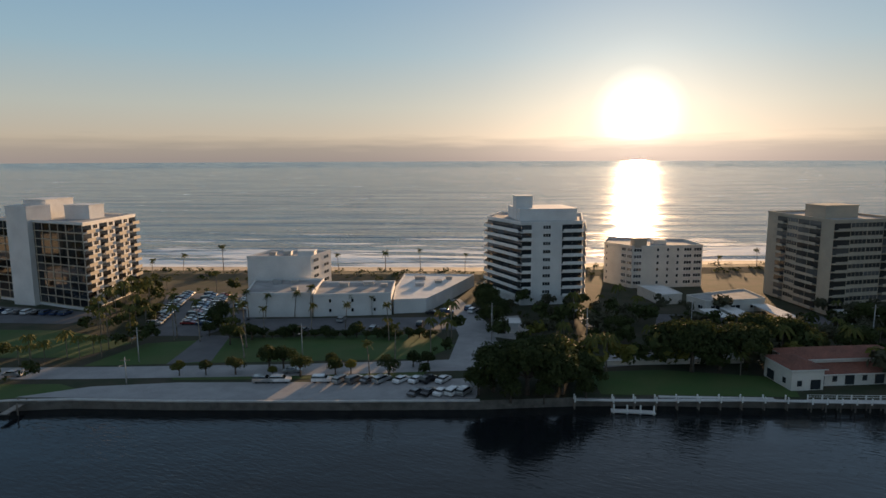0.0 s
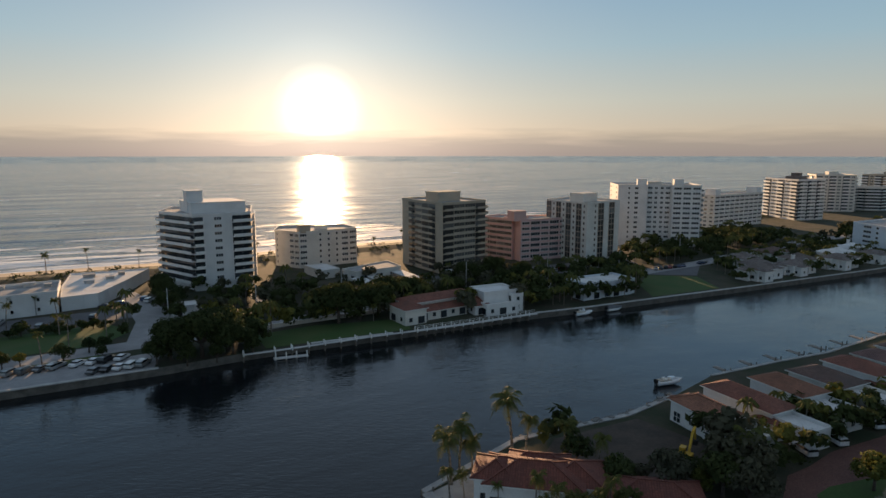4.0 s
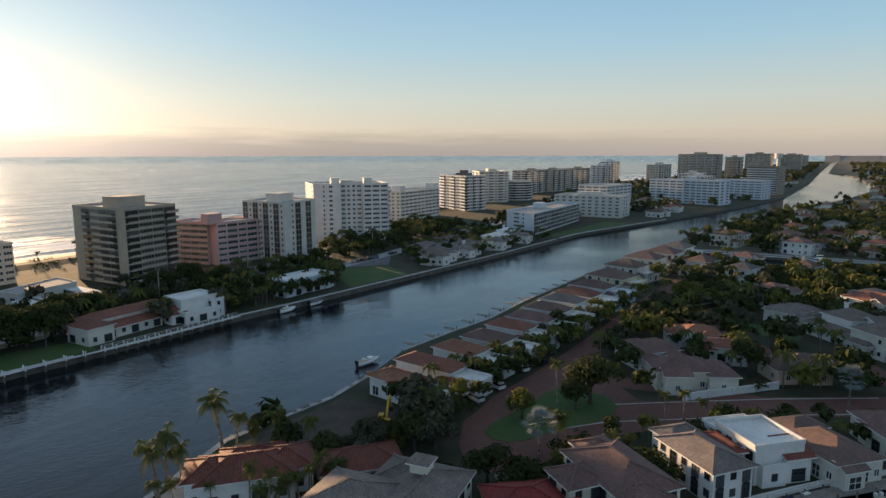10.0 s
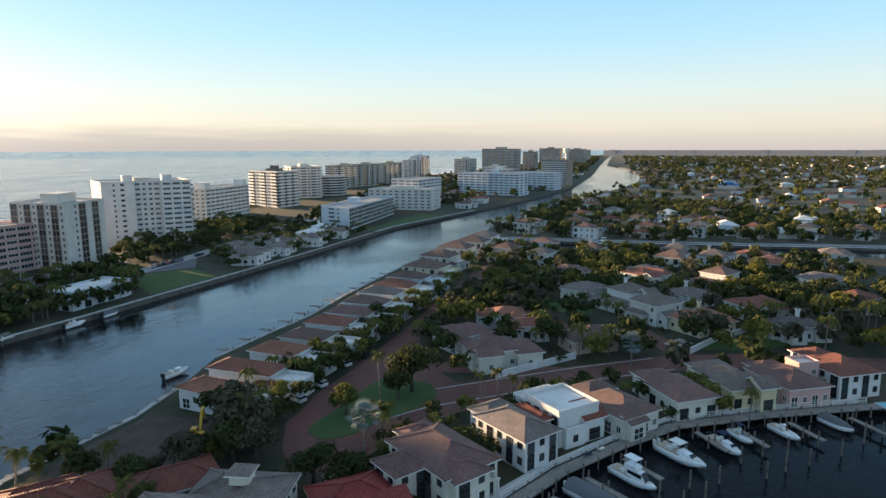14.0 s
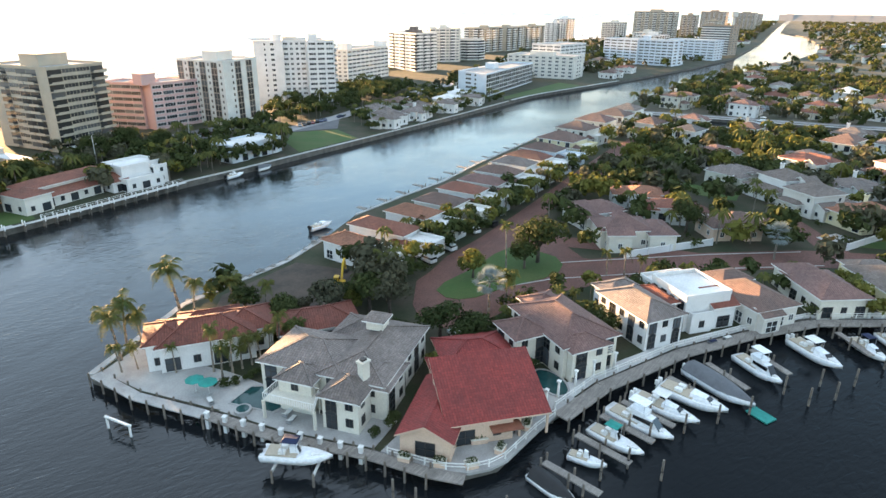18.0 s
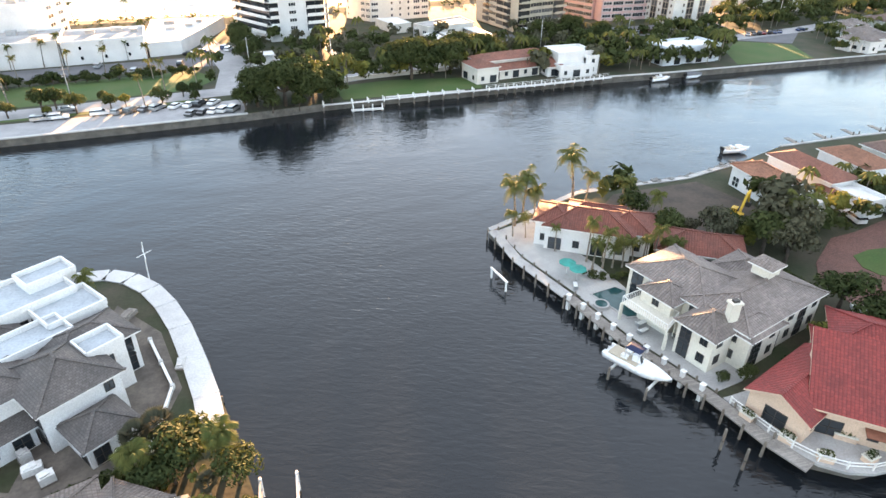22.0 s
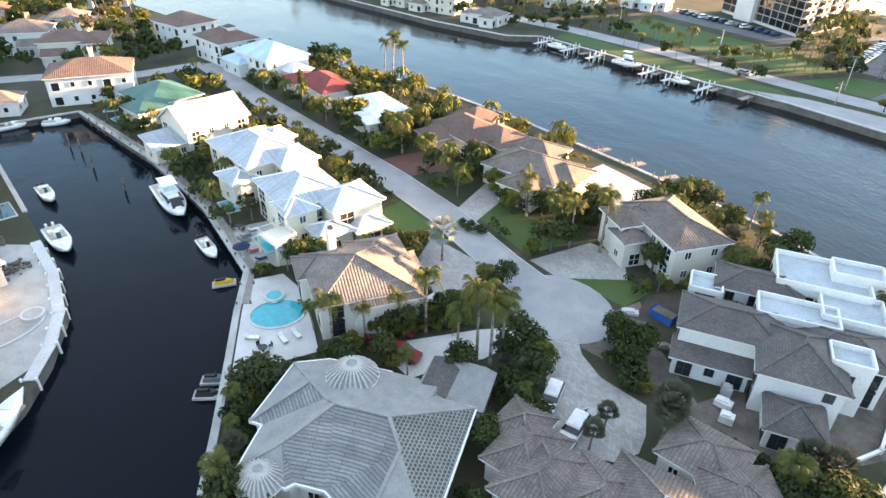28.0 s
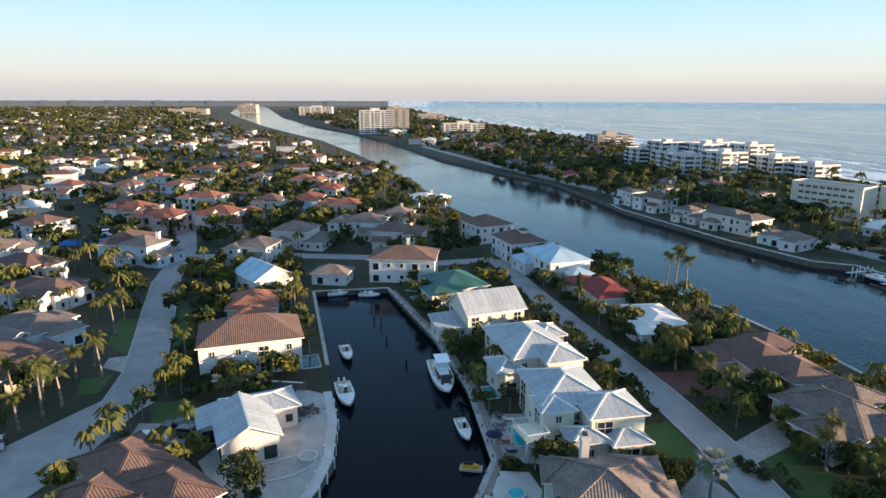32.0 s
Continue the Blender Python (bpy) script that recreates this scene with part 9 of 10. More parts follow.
boat("white centre-console boat with a navy canopy on a lift", 38.2, 52.1, 8.6, -59, "skiff", 2.0, "navy")
lift = thing("boat_lift", (38.2, 52.1, 0), "timber boat lift under the navy-canopied boat", "boat lift")
for a in (-2.6, 2.6):
    c, s = math.cos(radians(-59)), math.sin(radians(-59))
    part("beam", MB().beam((a * c - 2.2 * s * -1, a * s + 2.2 * c * -1, 1.55), (a * c + 2.2 * s * -1, a * s - 2.2 * c * -1, 1.55), 0.25, 0.3).mesh("beam", M["rail"]), lift)
    for k in (-1, 1):
        part("pile", PILE, lift, pose(a * c - 2.2 * s * -k, a * s + 2.2 * c * -k, 1.9))
boat("dark pontoon boat with open deck", 54.7, 25.6, 6.6, -102, "covered", 0.1, None, 2.4, "black")
boat("small white open motorboat moored", 61.8, 24.6, 5.2, -82, "skiff", 0.2, None)
boat("white motorboat with a teal canopy", 67.5, 23.2, 8.0, -98, "skiff", 0.2, "teal")
boat("white cabin cruiser with a dark flybridge", 73.0, 22.2, 9.5, -99, "yacht", 0.25, None)
boat("white sports cruiser with a pale radar arch", 78.5, 20.6, 9.5, -97, "sport", 0.25, "trim")
boat("large white open sports cruiser", 83.6, 18.2, 10.5, -97, "sport", 0.25, None)
boat("long motorboat under a grey canvas cover", 89.0, 16.0, 12.0, -114, "covered", 0.25)
swim = thing("swim_platform", (86.7, 9.6, 0), "bright teal floating swim mat", "float")
part("mat", MB().box(0, 0, 0.05, 2.2, 3.4, 0.18, -24).mesh("mat", M["teal"]), swim)
boat("white cabin boat with hardtop", 98.3, 12.6, 8.8, -122, "yacht", 0.2, None)
boat("white sports cruiser at a finger pier", 109.2, 6.2, 10.5, -125, "sport", 0.25, "trim")
boat("white and navy bowrider boat", 116.7, -0.6, 7.8, -135, "sport", 0.2, "navy")
boat("small dark blue open runabout", 122.1, -3.2, 6.0, -141, "skiff", 0.2, "navy")
boat("small grey open motorboat", 127.4, -10.7, 7.0, -139, "skiff", 0.2, None)
boat("dark motorboat under canvas", 135.5, -19.9, 7.0, -134, "covered", 0.2)
boat("white flybridge motor yacht moored at the garden quay", -111.5, 3.0, 15.0, 8, "yacht", 0.3, None, 4.4)
boat("white open fishing skiff with grey seats", -92.4, 6.0, 7.2, 10, "skiff", 0.2, None)
boat("white centre-console boat beside the curved terrace", -105, -14.9, 10.5, 15, "skiff", 0.3, None)
boat("white covered motorboat by a small dock", -124.4, -17.0, 8.0, 15, "skiff", 0.3, None)
boat("white runabout at the canal head", -167.0, -24.3, 6.2, 101, "sport", 0.2, None)
boat("white runabout moored at the canal head", -165.5, -15.5, 6.2, 80, "sport", 0.2, None)
boat("large pale-blue open boat with a white hardtop on a lift", -62.4, -21.0, 11.5, 152, "skiff", 1.3, "trim", 3.2)
boat("white boat on a lift at the canal park", -147.8, 143.5, 9.5, 14, "yacht", 1.2, None)
boat("white boat on a lift beside the seawall", -174.5, 136.5, 8.0, 10, "sport", 1.2, None)
boat("small white boat on a lift", -127, 145.5, 6.0, 12, "skiff", 1.0, None)
boat("white motorboat behind a canal house", 101.5, 119.0, 7.0, -4, "sport", 0.3, None)
boat("small white boat by the villa seawall", 118, 180.6, 7.0, 4, "skiff", 0.3, None)
boat("small dark boat by the villa seawall", 131, 181.8, 6.5, 4, "covered", 0.3, None)
boat("white motor yacht on the side canal", 345, 66, 10, 104, "yacht", 0.3, None)
boat("white motor yacht among the northern houses", -230, -119, 12, 99, "yacht", 1.6, None)


def jet_ski(x, y, rot, m):
    ob = thing("jet_ski", (x, y, 0.35), "small jet ski on a floating dock", "jet ski", "jet skis", rot)
    part("float", MB().box(0, 0, -0.3, 3.4, 1.5, 0.3).mesh("float", M["concrete"]), ob)
    part("hull", MB().add([(-1.4, -0.5, 0), (0.6, -0.5, 0), (1.5, 0, 0.25), (0.6, 0.5, 0), (-1.4, 0.5, 0), (-1.3, -0.4, 0.5), (0.5, -0.4, 0.55), (1.3, 0, 0.5), (0.5, 0.4, 0.55), (-1.3, 0.4, 0.5)],
                          [(0, 1, 6, 5), (1, 2, 7, 6), (2, 3, 8, 7), (3, 4, 9, 8), (4, 0, 5, 9), (5, 6, 7, 8, 9)]).mesh("hull", M[m]), ob)
    part("seat", MB().box(-0.5, 0, 0.5, 1.3, 0.4, 0.3).mesh("seat", M["black"]), ob)
    part("handlebar", MB().beam((0.3, 0, 0.5), (0.15, 0, 1.0), 0.12, 0.12).beam((0.15, -0.4, 1.0), (0.15, 0.4, 1.0), 0.06, 0.06).mesh("handlebar", M["black"]), ob)


jet_ski(-82.3, 6.4, 80, "digger")
jet_ski(-59.9, 0.2, 66, "black")
jet_ski(-62.0, 1.4, 66, "greycan")


# ---- cars ----
def car_meshes(kind, paint):
    L, W, H, hood = {"sedan": (4.6, 1.8, 1.42, 0.95), "suv": (4.8, 1.92, 1.75, 1.05), "truck": (5.6, 2.0, 1.85, 1.1)}[kind]
    prof = {"sedan": [(-2.3, 0.35), (-2.3, 0.85), (-1.6, 0.98), (-1.0, 1.38), (0.3, 1.42), (1.1, 0.98), (2.2, 0.82), (2.3, 0.4)],
            "suv": [(-2.4, 0.4), (-2.4, 1.05), (-2.2, 1.65), (-1.2, 1.75), (0.4, 1.72), (1.2, 1.12), (2.3, 0.98), (2.4, 0.45)],
            "truck": [(-2.8, 0.5), (-2.8, 1.1), (-0.8, 1.1), (-0.7, 1.8), (0.7, 1.82), (1.5, 1.18), (2.7, 1.05), (2.8, 0.5)]}[kind]
    body = MB()
    n = len(prof)
    half = [W / 2 * (0.80 if z > hood + 0.12 else 1.0) for x, z in prof]
    pts = [(x, -h, z) for (x, z), h in zip(prof, half)] + [(x, h, z) for (x, z), h in zip(prof, half)]
    body.add(pts, [(i, i + 1, n + i + 1, n + i) for i in range(n - 1)] + [tuple(range(n))[::-1], tuple(range(n, 2 * n)), (n - 1, 0, n, 2 * n - 1)])
    tops = [p for p, h in zip(prof, half) if h < W / 2]
    glass = MB()
    i0, i1 = prof.index(tops[0]), prof.index(tops[-1])
    (ax, az), (bx, bz) = prof[i0 - 1], prof[i0]
    (cx, cz), (dx, dz) = prof[i1], prof[i1 + 1]
    ring = []
    for f in (0.12, 0.80):
        hw = W / 2 * (1 - 0.2 * f) + 0.015
        z = dz + (cz - dz) * f
        ring += [(ax + (bx - ax) * f - 0.05, -hw, z), (dx + (cx - dx) * f + 0.06, -hw, z), (dx + (cx - dx) * f + 0.06, hw, z), (ax + (bx - ax) * f - 0.05, hw, z)]
    glass.add(ring, [(0, 1, 5, 4), (1, 2, 6, 5), (2, 3, 7, 6), (3, 0, 4, 7)])
    return body.mesh("body", paint, False, False, True), glass.mesh("glass", M["glassdark"], False, False), L, W


WHEEL = MB().tube((0, -0.11, 0), (0, 0.11, 0), 0.33, 0.33, 12).mesh("wheel", M["black"], False, False, True)
CAR_CACHE = {}
CAR_NAMES = ["white", "silver", "black", "grey", "dark blue", "dark red", "beige"]


def car(x, y, rot, kind, ci, z=2.06, group="parked cars"):
    key = (kind, ci)
    if key not in CAR_CACHE:
        CAR_CACHE[key] = car_meshes(kind, CARS[ci])
    body, glass, L, W = CAR_CACHE[key]
    ob = thing("car", (x, y, z), "parked %s %s on the paved ground" % (CAR_NAMES[ci], {"sedan": "saloon car", "suv": "estate car", "truck": "pickup truck"}[kind]), "car", group, rot)
    part("body", body, ob)
    part("glass", glass, ob)
    if math.hypot(x, y) > 150:
        if "axle" not in CAR_CACHE:
            CAR_CACHE["axle"] = MB().tube((0, -0.8, 0.33), (0, 0.8, 0.33), 0.33, 0.33, 10).mesh("axle", M["black"], False, False)
        for sx in (-1, 1):
            part("wheel", CAR_CACHE["axle"], ob, pose(sx * L * 0.31, 0, 0))
        return
    for sx in (-1, 1):
        for sy in (-1, 1):
            part("wheel", WHEEL, ob, pose(sx * L * 0.31, sy * (W / 2 - 0.12), 0.33))


cr = random.Random(12)
for k, x in enumerate((-62.3, -58.4, -48.9, -44.6, -41.6, -38.3, -35.3, -30.8, -27.3, -24.6, -21.2)):
    car(x, 173.2 + 0.145 * (x + 48.9), 8 if k < 3 else 62 + cr.uniform(-4, 4), cr.choice(("sedan", "suv")), cr.choice((0, 0, 1, 2, 3)), 2.05)
for k, x in enumerate((-26.1, -23.3, -20.6, -18.0, -15.6)):
    car(x, 168.6 + 0.17 * (x + 26), 66, cr.choice(("sedan", "suv")), (3, 2, 0, 0, 1)[k], 2.05)
for k in range(14):
    car(-131.0 + 1.05 * k + 0.3, 257 - 3.3 * k, 8, cr.choice(("sedan", "suv")), cr.randrange(5), 2.05, "cars in the hotel car park")
    for dx in (0, 5.2):
        if k > 0:
            car(-121.5 + 1.1 * k + dx, 258 - 3.2 * k, 8, cr.choice(("sedan", "suv")), cr.randrange(6), 2.05, "cars in the hotel car park")
for k in range(8):
    car(-106 + 0.9 * k, 258 - 3.2 * k, 8, cr.choice(("sedan", "suv")), cr.randrange(5), 2.05, "cars in the hotel car park")
for x, y, r in ((-68, 208, 90), (-61.6, 210, 90), (-48, 213, 90), (-35, 219.7, 90), (-33.6, 238.7, 0), (-29, 240, 10), (-60.7, 226, 90), (-22, 246, 70), (-20.5, 243, 70)):
    car(x, y + 4 if y < 222 else y, r, cr.choice(("sedan", "suv")), cr.randrange(5), 2.06)
for k in range(15):
    car(-202 + 3.4 * k, 221 + 0.1 * k, 90 + cr.uniform(-4, 4), cr.choice(("sedan", "suv")), cr.randrange(6), 2.06, "cars below the glass tower")
for k in range(14):
    car(132 + 3.5 * k, 241 + 0.75 * k, 100, cr.choice(("sedan", "suv")), cr.randrange(6), 2.06, "cars before the pink building")
for k in range(7):
    car(188 + 2.9 * k, 231 + 0.4 * k * 1.0, 60, cr.choice(("sedan", "suv")), cr.randrange(6), 2.06, "cars beside the lawn")
car(-39.8, 34.8, 308, "suv", 0, 1.58)
car(-34.9, 34.2, 298, "suv", 0, 1.58)
car(-67.5, 31.8, 100, "sedan", 0, 1.56)
car(-64.4, 30.6, 20, "sedan", 0, 1.56)
car(-54.4, 22.8, 35, "suv", 5, 1.56)
car(-88.4, -42.8, 78, "suv", 0, 1.6)
car(-92.2, -40.0, 80, "truck", 2, 1.6)
car(-90.2, -37.4, 80, "suv", 3, 1.6)
car(-88, -66, 30, "sedan", 1, 1.58)
for x, y, r, ci in ((107.3, 82, 80, 0), (120.5, 84.5, 80, 0), (136, 87.5, 85, 1), (155, 5.4, -45, 0), (91, 84, 85, 1), (98.5, 81, 80, 0), (112.5, 40, -35, 0), (127.5, 84, 80, 2), (119, 88, 80, 3), (75.0, 55.0, 60, 0)):
    car(x, y, r, "suv", ci, 1.58)
for k in range(16):
    t = k / 16
    i = 3 + int(t * 12)
    (x0, y0), (x1, y1) = COAST_ROAD[i], COAST_ROAD[i + 1]
    f = cr.random()
    a = math.degrees(math.atan2(y1 - y0, x1 - x0))
    if k % 3 == 0:
        car(x0 + (x1 - x0) * f, y0 + (y1 - y0) * f - 2, a, "sedan", cr.randrange(5), 2.07, "cars on the coast road")

# lift docks of the canal park
for x, y in ((-183, 139.6), (-171, 142.0), (-160, 144.0), (-139, 147.2), (-131, 148.6), (-120, 150.2)):
    dock("white lift dock at the canal park seawall", [(x, y), (x + 1.6, y - 8.4)], 1.3, 1.7, "whitecon", pile_top=3.0, mesh=WHITE_PILE, tie=2.7)


# ---- gardens, pools and small things ----
def ellipse(x, y, a, b, rot=0, n=24, dent=0.0):
    out = []
    for k in range(n):
        t = 2 * math.pi * k / n
        r = 1 - dent * math.exp(-((t - 1.6) ** 2) / 0.35)
        out.append(loc(x, y, rot, a * r * math.cos(t), b * r * math.sin(t)))
    return out


def grow_poly(poly, g):
    cx, cy = sum(p[0] for p in poly) / len(poly), sum(p[1] for p in poly) / len(poly)
    return [(x + g * (x - cx) / math.hypot(x - cx, y - cy), y + g * (y - cy) / math.hypot(x - cx, y - cy)) for x, y in poly]


def pool(label, poly, m="pool", z=1.6, spa=None, stone="whitecon"):
    cx, cy = poly[0]
    ob = thing("swimming_pool", (cx, cy, z), label, "pool", "garden pools")
    o = (cx, cy, z)
    n = len(poly)
    outer = grow_poly(poly, 0.35)
    rim = MB(o)
    rim.add([(*p, z + 0.12) for p in poly] + [(*p, z + 0.12) for p in outer] + [(*p, z - 0.05) for p in poly] + [(*p, z - 0.1) for p in outer],
            [(i, n + i, n + (i + 1) % n, (i + 1) % n) for i in range(n)] + [(i, (i + 1) % n, 2 * n + (i + 1) % n, 2 * n + i) for i in range(n)] + [(n + i, 3 * n + i, 3 * n + (i + 1) % n, n + (i + 1) % n) for i in range(n)])
    part("coping", rim.mesh("coping", M[stone]), ob)
    part("water", MB(o).prism(poly, z - 0.2, z + 0.04).mesh("water", M[m]), ob)
    if spa:
        x, y, r = spa
        part("spa_wall", MB(o).tube((x, y, z - 0.1), (x, y, z + 0.45), r + 0.3, r + 0.3, 18).mesh("spa_wall", M[stone]), ob)
        part("spa_water", MB(o).tube((x, y, z + 0.3), (x, y, z + 0.47), r, r, 18).mesh("spa_water", M[m]), ob)
    take(outer, 0.5)


slab("terrace_white_pool", [(-79.5, 9.6), (-73, 7.2), (-64, 4.3), (-60.5, 3.2), (-60, 13.8), (-73, 16), (-79, 14.5)], "whitecon", "white pool terrace on the narrow canal", "terrace", 1.5, 0.1, 0)
pool("round turquoise pool with a raised spa", ellipse(-69.8, 11.2, 3.6, 3.0, 80), "pool", 1.62, (-73.6, 11.8, 1.1))
slab("terrace_yellow_house", [(-96, 9.5), (-82, 11), (-81, 16.5), (-96, 17)], "concrete", "grey paved pool terrace", "terrace", 1.5, 0.1, 0)
pool("small rectangular turquoise pool", rect(-88.6, 14.6, 5.5, 2.6, 8), "pool", 1.62)
pool("small blue pool beside the canal quay", rect(-128.6, 6.2, 5.0, 3.0, 14), "pool", 1.55)
pool("narrow blue pool in a shaded garden", rect(-104, 11.6, 4.5, 2.2, 8), "pool", 1.55)
pool("green-blue pool behind a white house", rect(-118.6, -23.6, 6.0, 3.4, 15), "pooldark", 1.55)
slab("terrace_tan_pool", [(-88, 75), (-74, 72), (-70, 79), (-76, 86), (-90, 85)], "whitecon", "white pool terrace on the wide canal", "terrace", 1.5, 0.08, 0)
pool("blue pool on a white terrace", rect(-81, 76, 7, 3.6, 14), "pool", 1.6)
pool("dark green pool beside the villa", [(40.2, 69.2), (44.5, 70.2), (47.2, 67.0), (45.8, 62.5), (42.6, 62.8)], "pooldark", 1.6, (40.2, 66.2, 0.9), "concrete")
pool("kidney-shaped teal pool on a pale terrace", ellipse(73.2, 36.2, 3.6, 2.0, 60), "pooldark", 1.62, None, "concrete")
pool("bright blue pool at the marina edge", rect(148.5, -31.5, 6, 3, -58), "pool", 1.7)
pool("blue pool beside the green-roofed house", rect(-158, -1.5, 6, 3, 20), "pool", 1.55)
pool("unfinished grey kidney pool shell with a round end", ellipse(-81.0, -21.8, 5.4, 2.6, 115, 28, 0.35), "roofflat", 1.62, (-83.6, -17.9, 1.2))
pool("white-edged pool before the brown-roofed house", rect(-169, -3.5, 6, 3, -6), "pool", 1.55)


def garden_wall(label, line, h=1.6, m="white", z=1.5):
    ob = thing("garden_wall", (*line[0], z), label, "wall", "garden walls")
    o = (*line[0], z)
    for (x0, y0), (x1, y1) in zip(line, line[1:]):
        part("wall_panel", MB(o).beam((x0, y0, z + h / 2 - 0.2), (x1, y1, z + h / 2 - 0.2), 0.22, h + 0.4).mesh("wall_panel", M[m]), ob)
        part("coping", MB(o).beam((x0, y0, z + h + 0.05), (x1, y1, z + h + 0.05), 0.34, 0.12).mesh("coping", M["trim"]), ob)
    for x, y in line:
        part("pier", MB(o).box(x, y, z - 0.3, 0.45, 0.45, h + 0.55).mesh("pier", M[m]), ob)


garden_wall("white rendered garden wall along the brick street", densify([(128.5, 47.5), (149.5, 34.5)], 5))
garden_wall("white garden wall beside the brick street", densify([(166, 8.5), (180, 3), (195, -6)], 6))
garden_wall("white yard wall with stepped piers", densify([(191, -17.5), (208, -27), (212, -20)], 6))
garden_wall("low white wall of the building site", densify([(-19, 52.5), (-18, 62), (-22, 72)], 5), 0.5, "whitecon")
garden_wall("dark timber fence between the lots", densify([(-106, -22.5), (-108, -36), (-106, -44)], 4), 1.4, "pile")
garden_wall("low pale wall along the island villa lawn", densify([(10, 192), (32, 196.5), (52, 200)], 6), 1.2, "offwhite", 2.0)


def balustrade(label, line, z=1.6, step=1.6):
    ob = thing("balustrade", (*line[0], z), label, "railing", "white terrace railings")
    o = (*line[0], z)
    for (x0, y0), (x1, y1) in zip(line, line[1:]):
        for h in (0.5, 0.95):
            part("rail", MB(o).beam((x0, y0, z + h), (x1, y1, z + h), 0.1, 0.09).mesh("rail", M["trim"], False, False), ob)
    for x, y in densify(line, step):
        part("post", MB(o).box(x, y, z - 0.05, 0.16, 0.16, 1.1).mesh("post", M["trim"], False, False), ob)


balustrade("white railing of the marina terraces", [(68, 32.6), (77.6, 31.4), (95, 25.2), (108.2, 18.2), (120.8, 10), (133, -5), (148, -26.5)], 1.6, 2.4)
balustrade("grey railing of the rounded terrace", [(46.2, 44.5), (47.6, 39.6), (48.5, 37), (50, 34.8), (52.2, 33.2), (54.7, 32.4), (62, 32.3), (66.5, 31.8)], 1.6, 2.0)
for x, y in ((70.5, 33.5), (74.5, 32.8), (78.8, 31.9), (83, 30.3), (67.5, 33.8)):
    ob = thing("column", (x, y, 1.55), "tall white garden column", "column", "terrace columns")
    part("shaft", MB().tube((0, 0, 0), (0, 0, 2.7), 0.2, 0.16, 10).mesh("shaft", M["trim"], True, False), ob)
    part("capital", MB().box(0, 0, 2.7, 0.55, 0.55, 0.2).mesh("capital", M["trim"]), ob)
for k in range(9):
    t = k / 8
    x, y = 36.2 + (44.2 - 36.2) * t, 68.6 + (47.2 - 68.6) * t
    ob = thing("quay_pier", (x, y, 0), "white square pier of the villa quay", "pier", "white quay piers")
    part("pier", MB().box(0, 0, -0.8, 0.5, 0.5, 3.3, 20).mesh("pier", M["white"]), ob)
    part("coping", MB().box(0, 0, 2.5, 0.65, 0.65, 0.14, 20).mesh("coping", M["trim"]), ob)


def planter(x, y, rot, w=1.6, m="peach", z=1.6):
    ob = thing("planter", (x, y, z), "peach masonry planter with a clipped bush", "planter", "terrace planters", rot)
    part("box", MB().box(0, 0, 0, w, 1.0, 0.7).mesh("box", M[m]), ob)
    part("coping", MB().box(0, 0, 0.7, w + 0.16, 1.16, 0.1).mesh("coping", M["cream"]), ob)
    rng = random.Random(int(x * 7))
    v, f = leaf_cloud(rng, [(-w * 0.2, 0, 1.0, 0.5, 0.8), (w * 0.2, 0, 1.0, 0.5, 0.8)], 160, 0.12)
    cb = MB()
    cb.v, cb.f, cb.m = [tuple(p) for p in v], f, [0] * len(f)
    part("bush", cb.mesh("bush", M["leaf"], False, False), ob)


for x, y, r, w in ((46.6, 42.0, -70, 1.5), (48.6, 38.0, -60, 1.5), (50.8, 34.8, -35, 1.6), (55.4, 33.6, 10, 1.5), (55.2, 36.8, -40, 2.2), (62.0, 33.6, 20, 2.4)):
    planter(x, y, r, w)


def parasol(x, y, m, z=1.6, r=1.4, label="open turquoise sun umbrella on a terrace"):
    ob = thing("parasol", (x, y, z), label, "umbrella", "terrace umbrellas")
    part("pole", MB().tube((0, 0, 0), (0, 0, 2.4), 0.03, 0.03, 6).mesh("pole", M["trim"], False, False), ob)
    part("base", MB().tube((0, 0, 0), (0, 0, 0.1), 0.3, 0.25, 10).mesh("base", M["concrete"], False, False), ob)
    n = 8
    ring = [(r * math.cos(2 * math.pi * k / n), r * math.sin(2 * math.pi * k / n), 2.05) for k in range(n)]
    part("canopy", MB().add(ring + [(0, 0, 2.55)], [(k, (k + 1) % n, n) for k in range(n)]).mesh("canopy", M[m], False, False), ob)


parasol(38.8, 75.5, "teal")
parasol(39.6, 73.4, "teal")
parasol(-137.5, 2.6, "greycan", label="open grey sun umbrella on a terrace")
parasol(-86.0, 10.2, "navy", label="open navy sun umbrella on a terrace")


def lounger(x, y, rot, m="trim", z=1.6):
    ob = thing("sun_lounger", (x, y, z), "low sun lounger with a flat cushion", "lounger", "terrace loungers", rot)
    part("frame", MB().box(0, 0, 0.22, 1.9, 0.65, 0.08).mesh("frame", M["steel"], False, False), ob)
    part("cushion", MB().box(0.2, 0, 0.3, 1.3, 0.6, 0.1).mesh("cushion", M[m], False, False), ob)
    part("backrest", MB().beam((-0.45, 0, 0.36), (-0.95, 0, 0.75), 0.6, 0.1).mesh("backrest", M[m], False, False), ob)
    for sx in (-0.8, 0.8):
        for sy in (-0.28, 0.28):
            part("leg", MB().box(sx, sy, 0, 0.05, 0.05, 0.22).mesh("leg", M["steel"], False, False), ob)


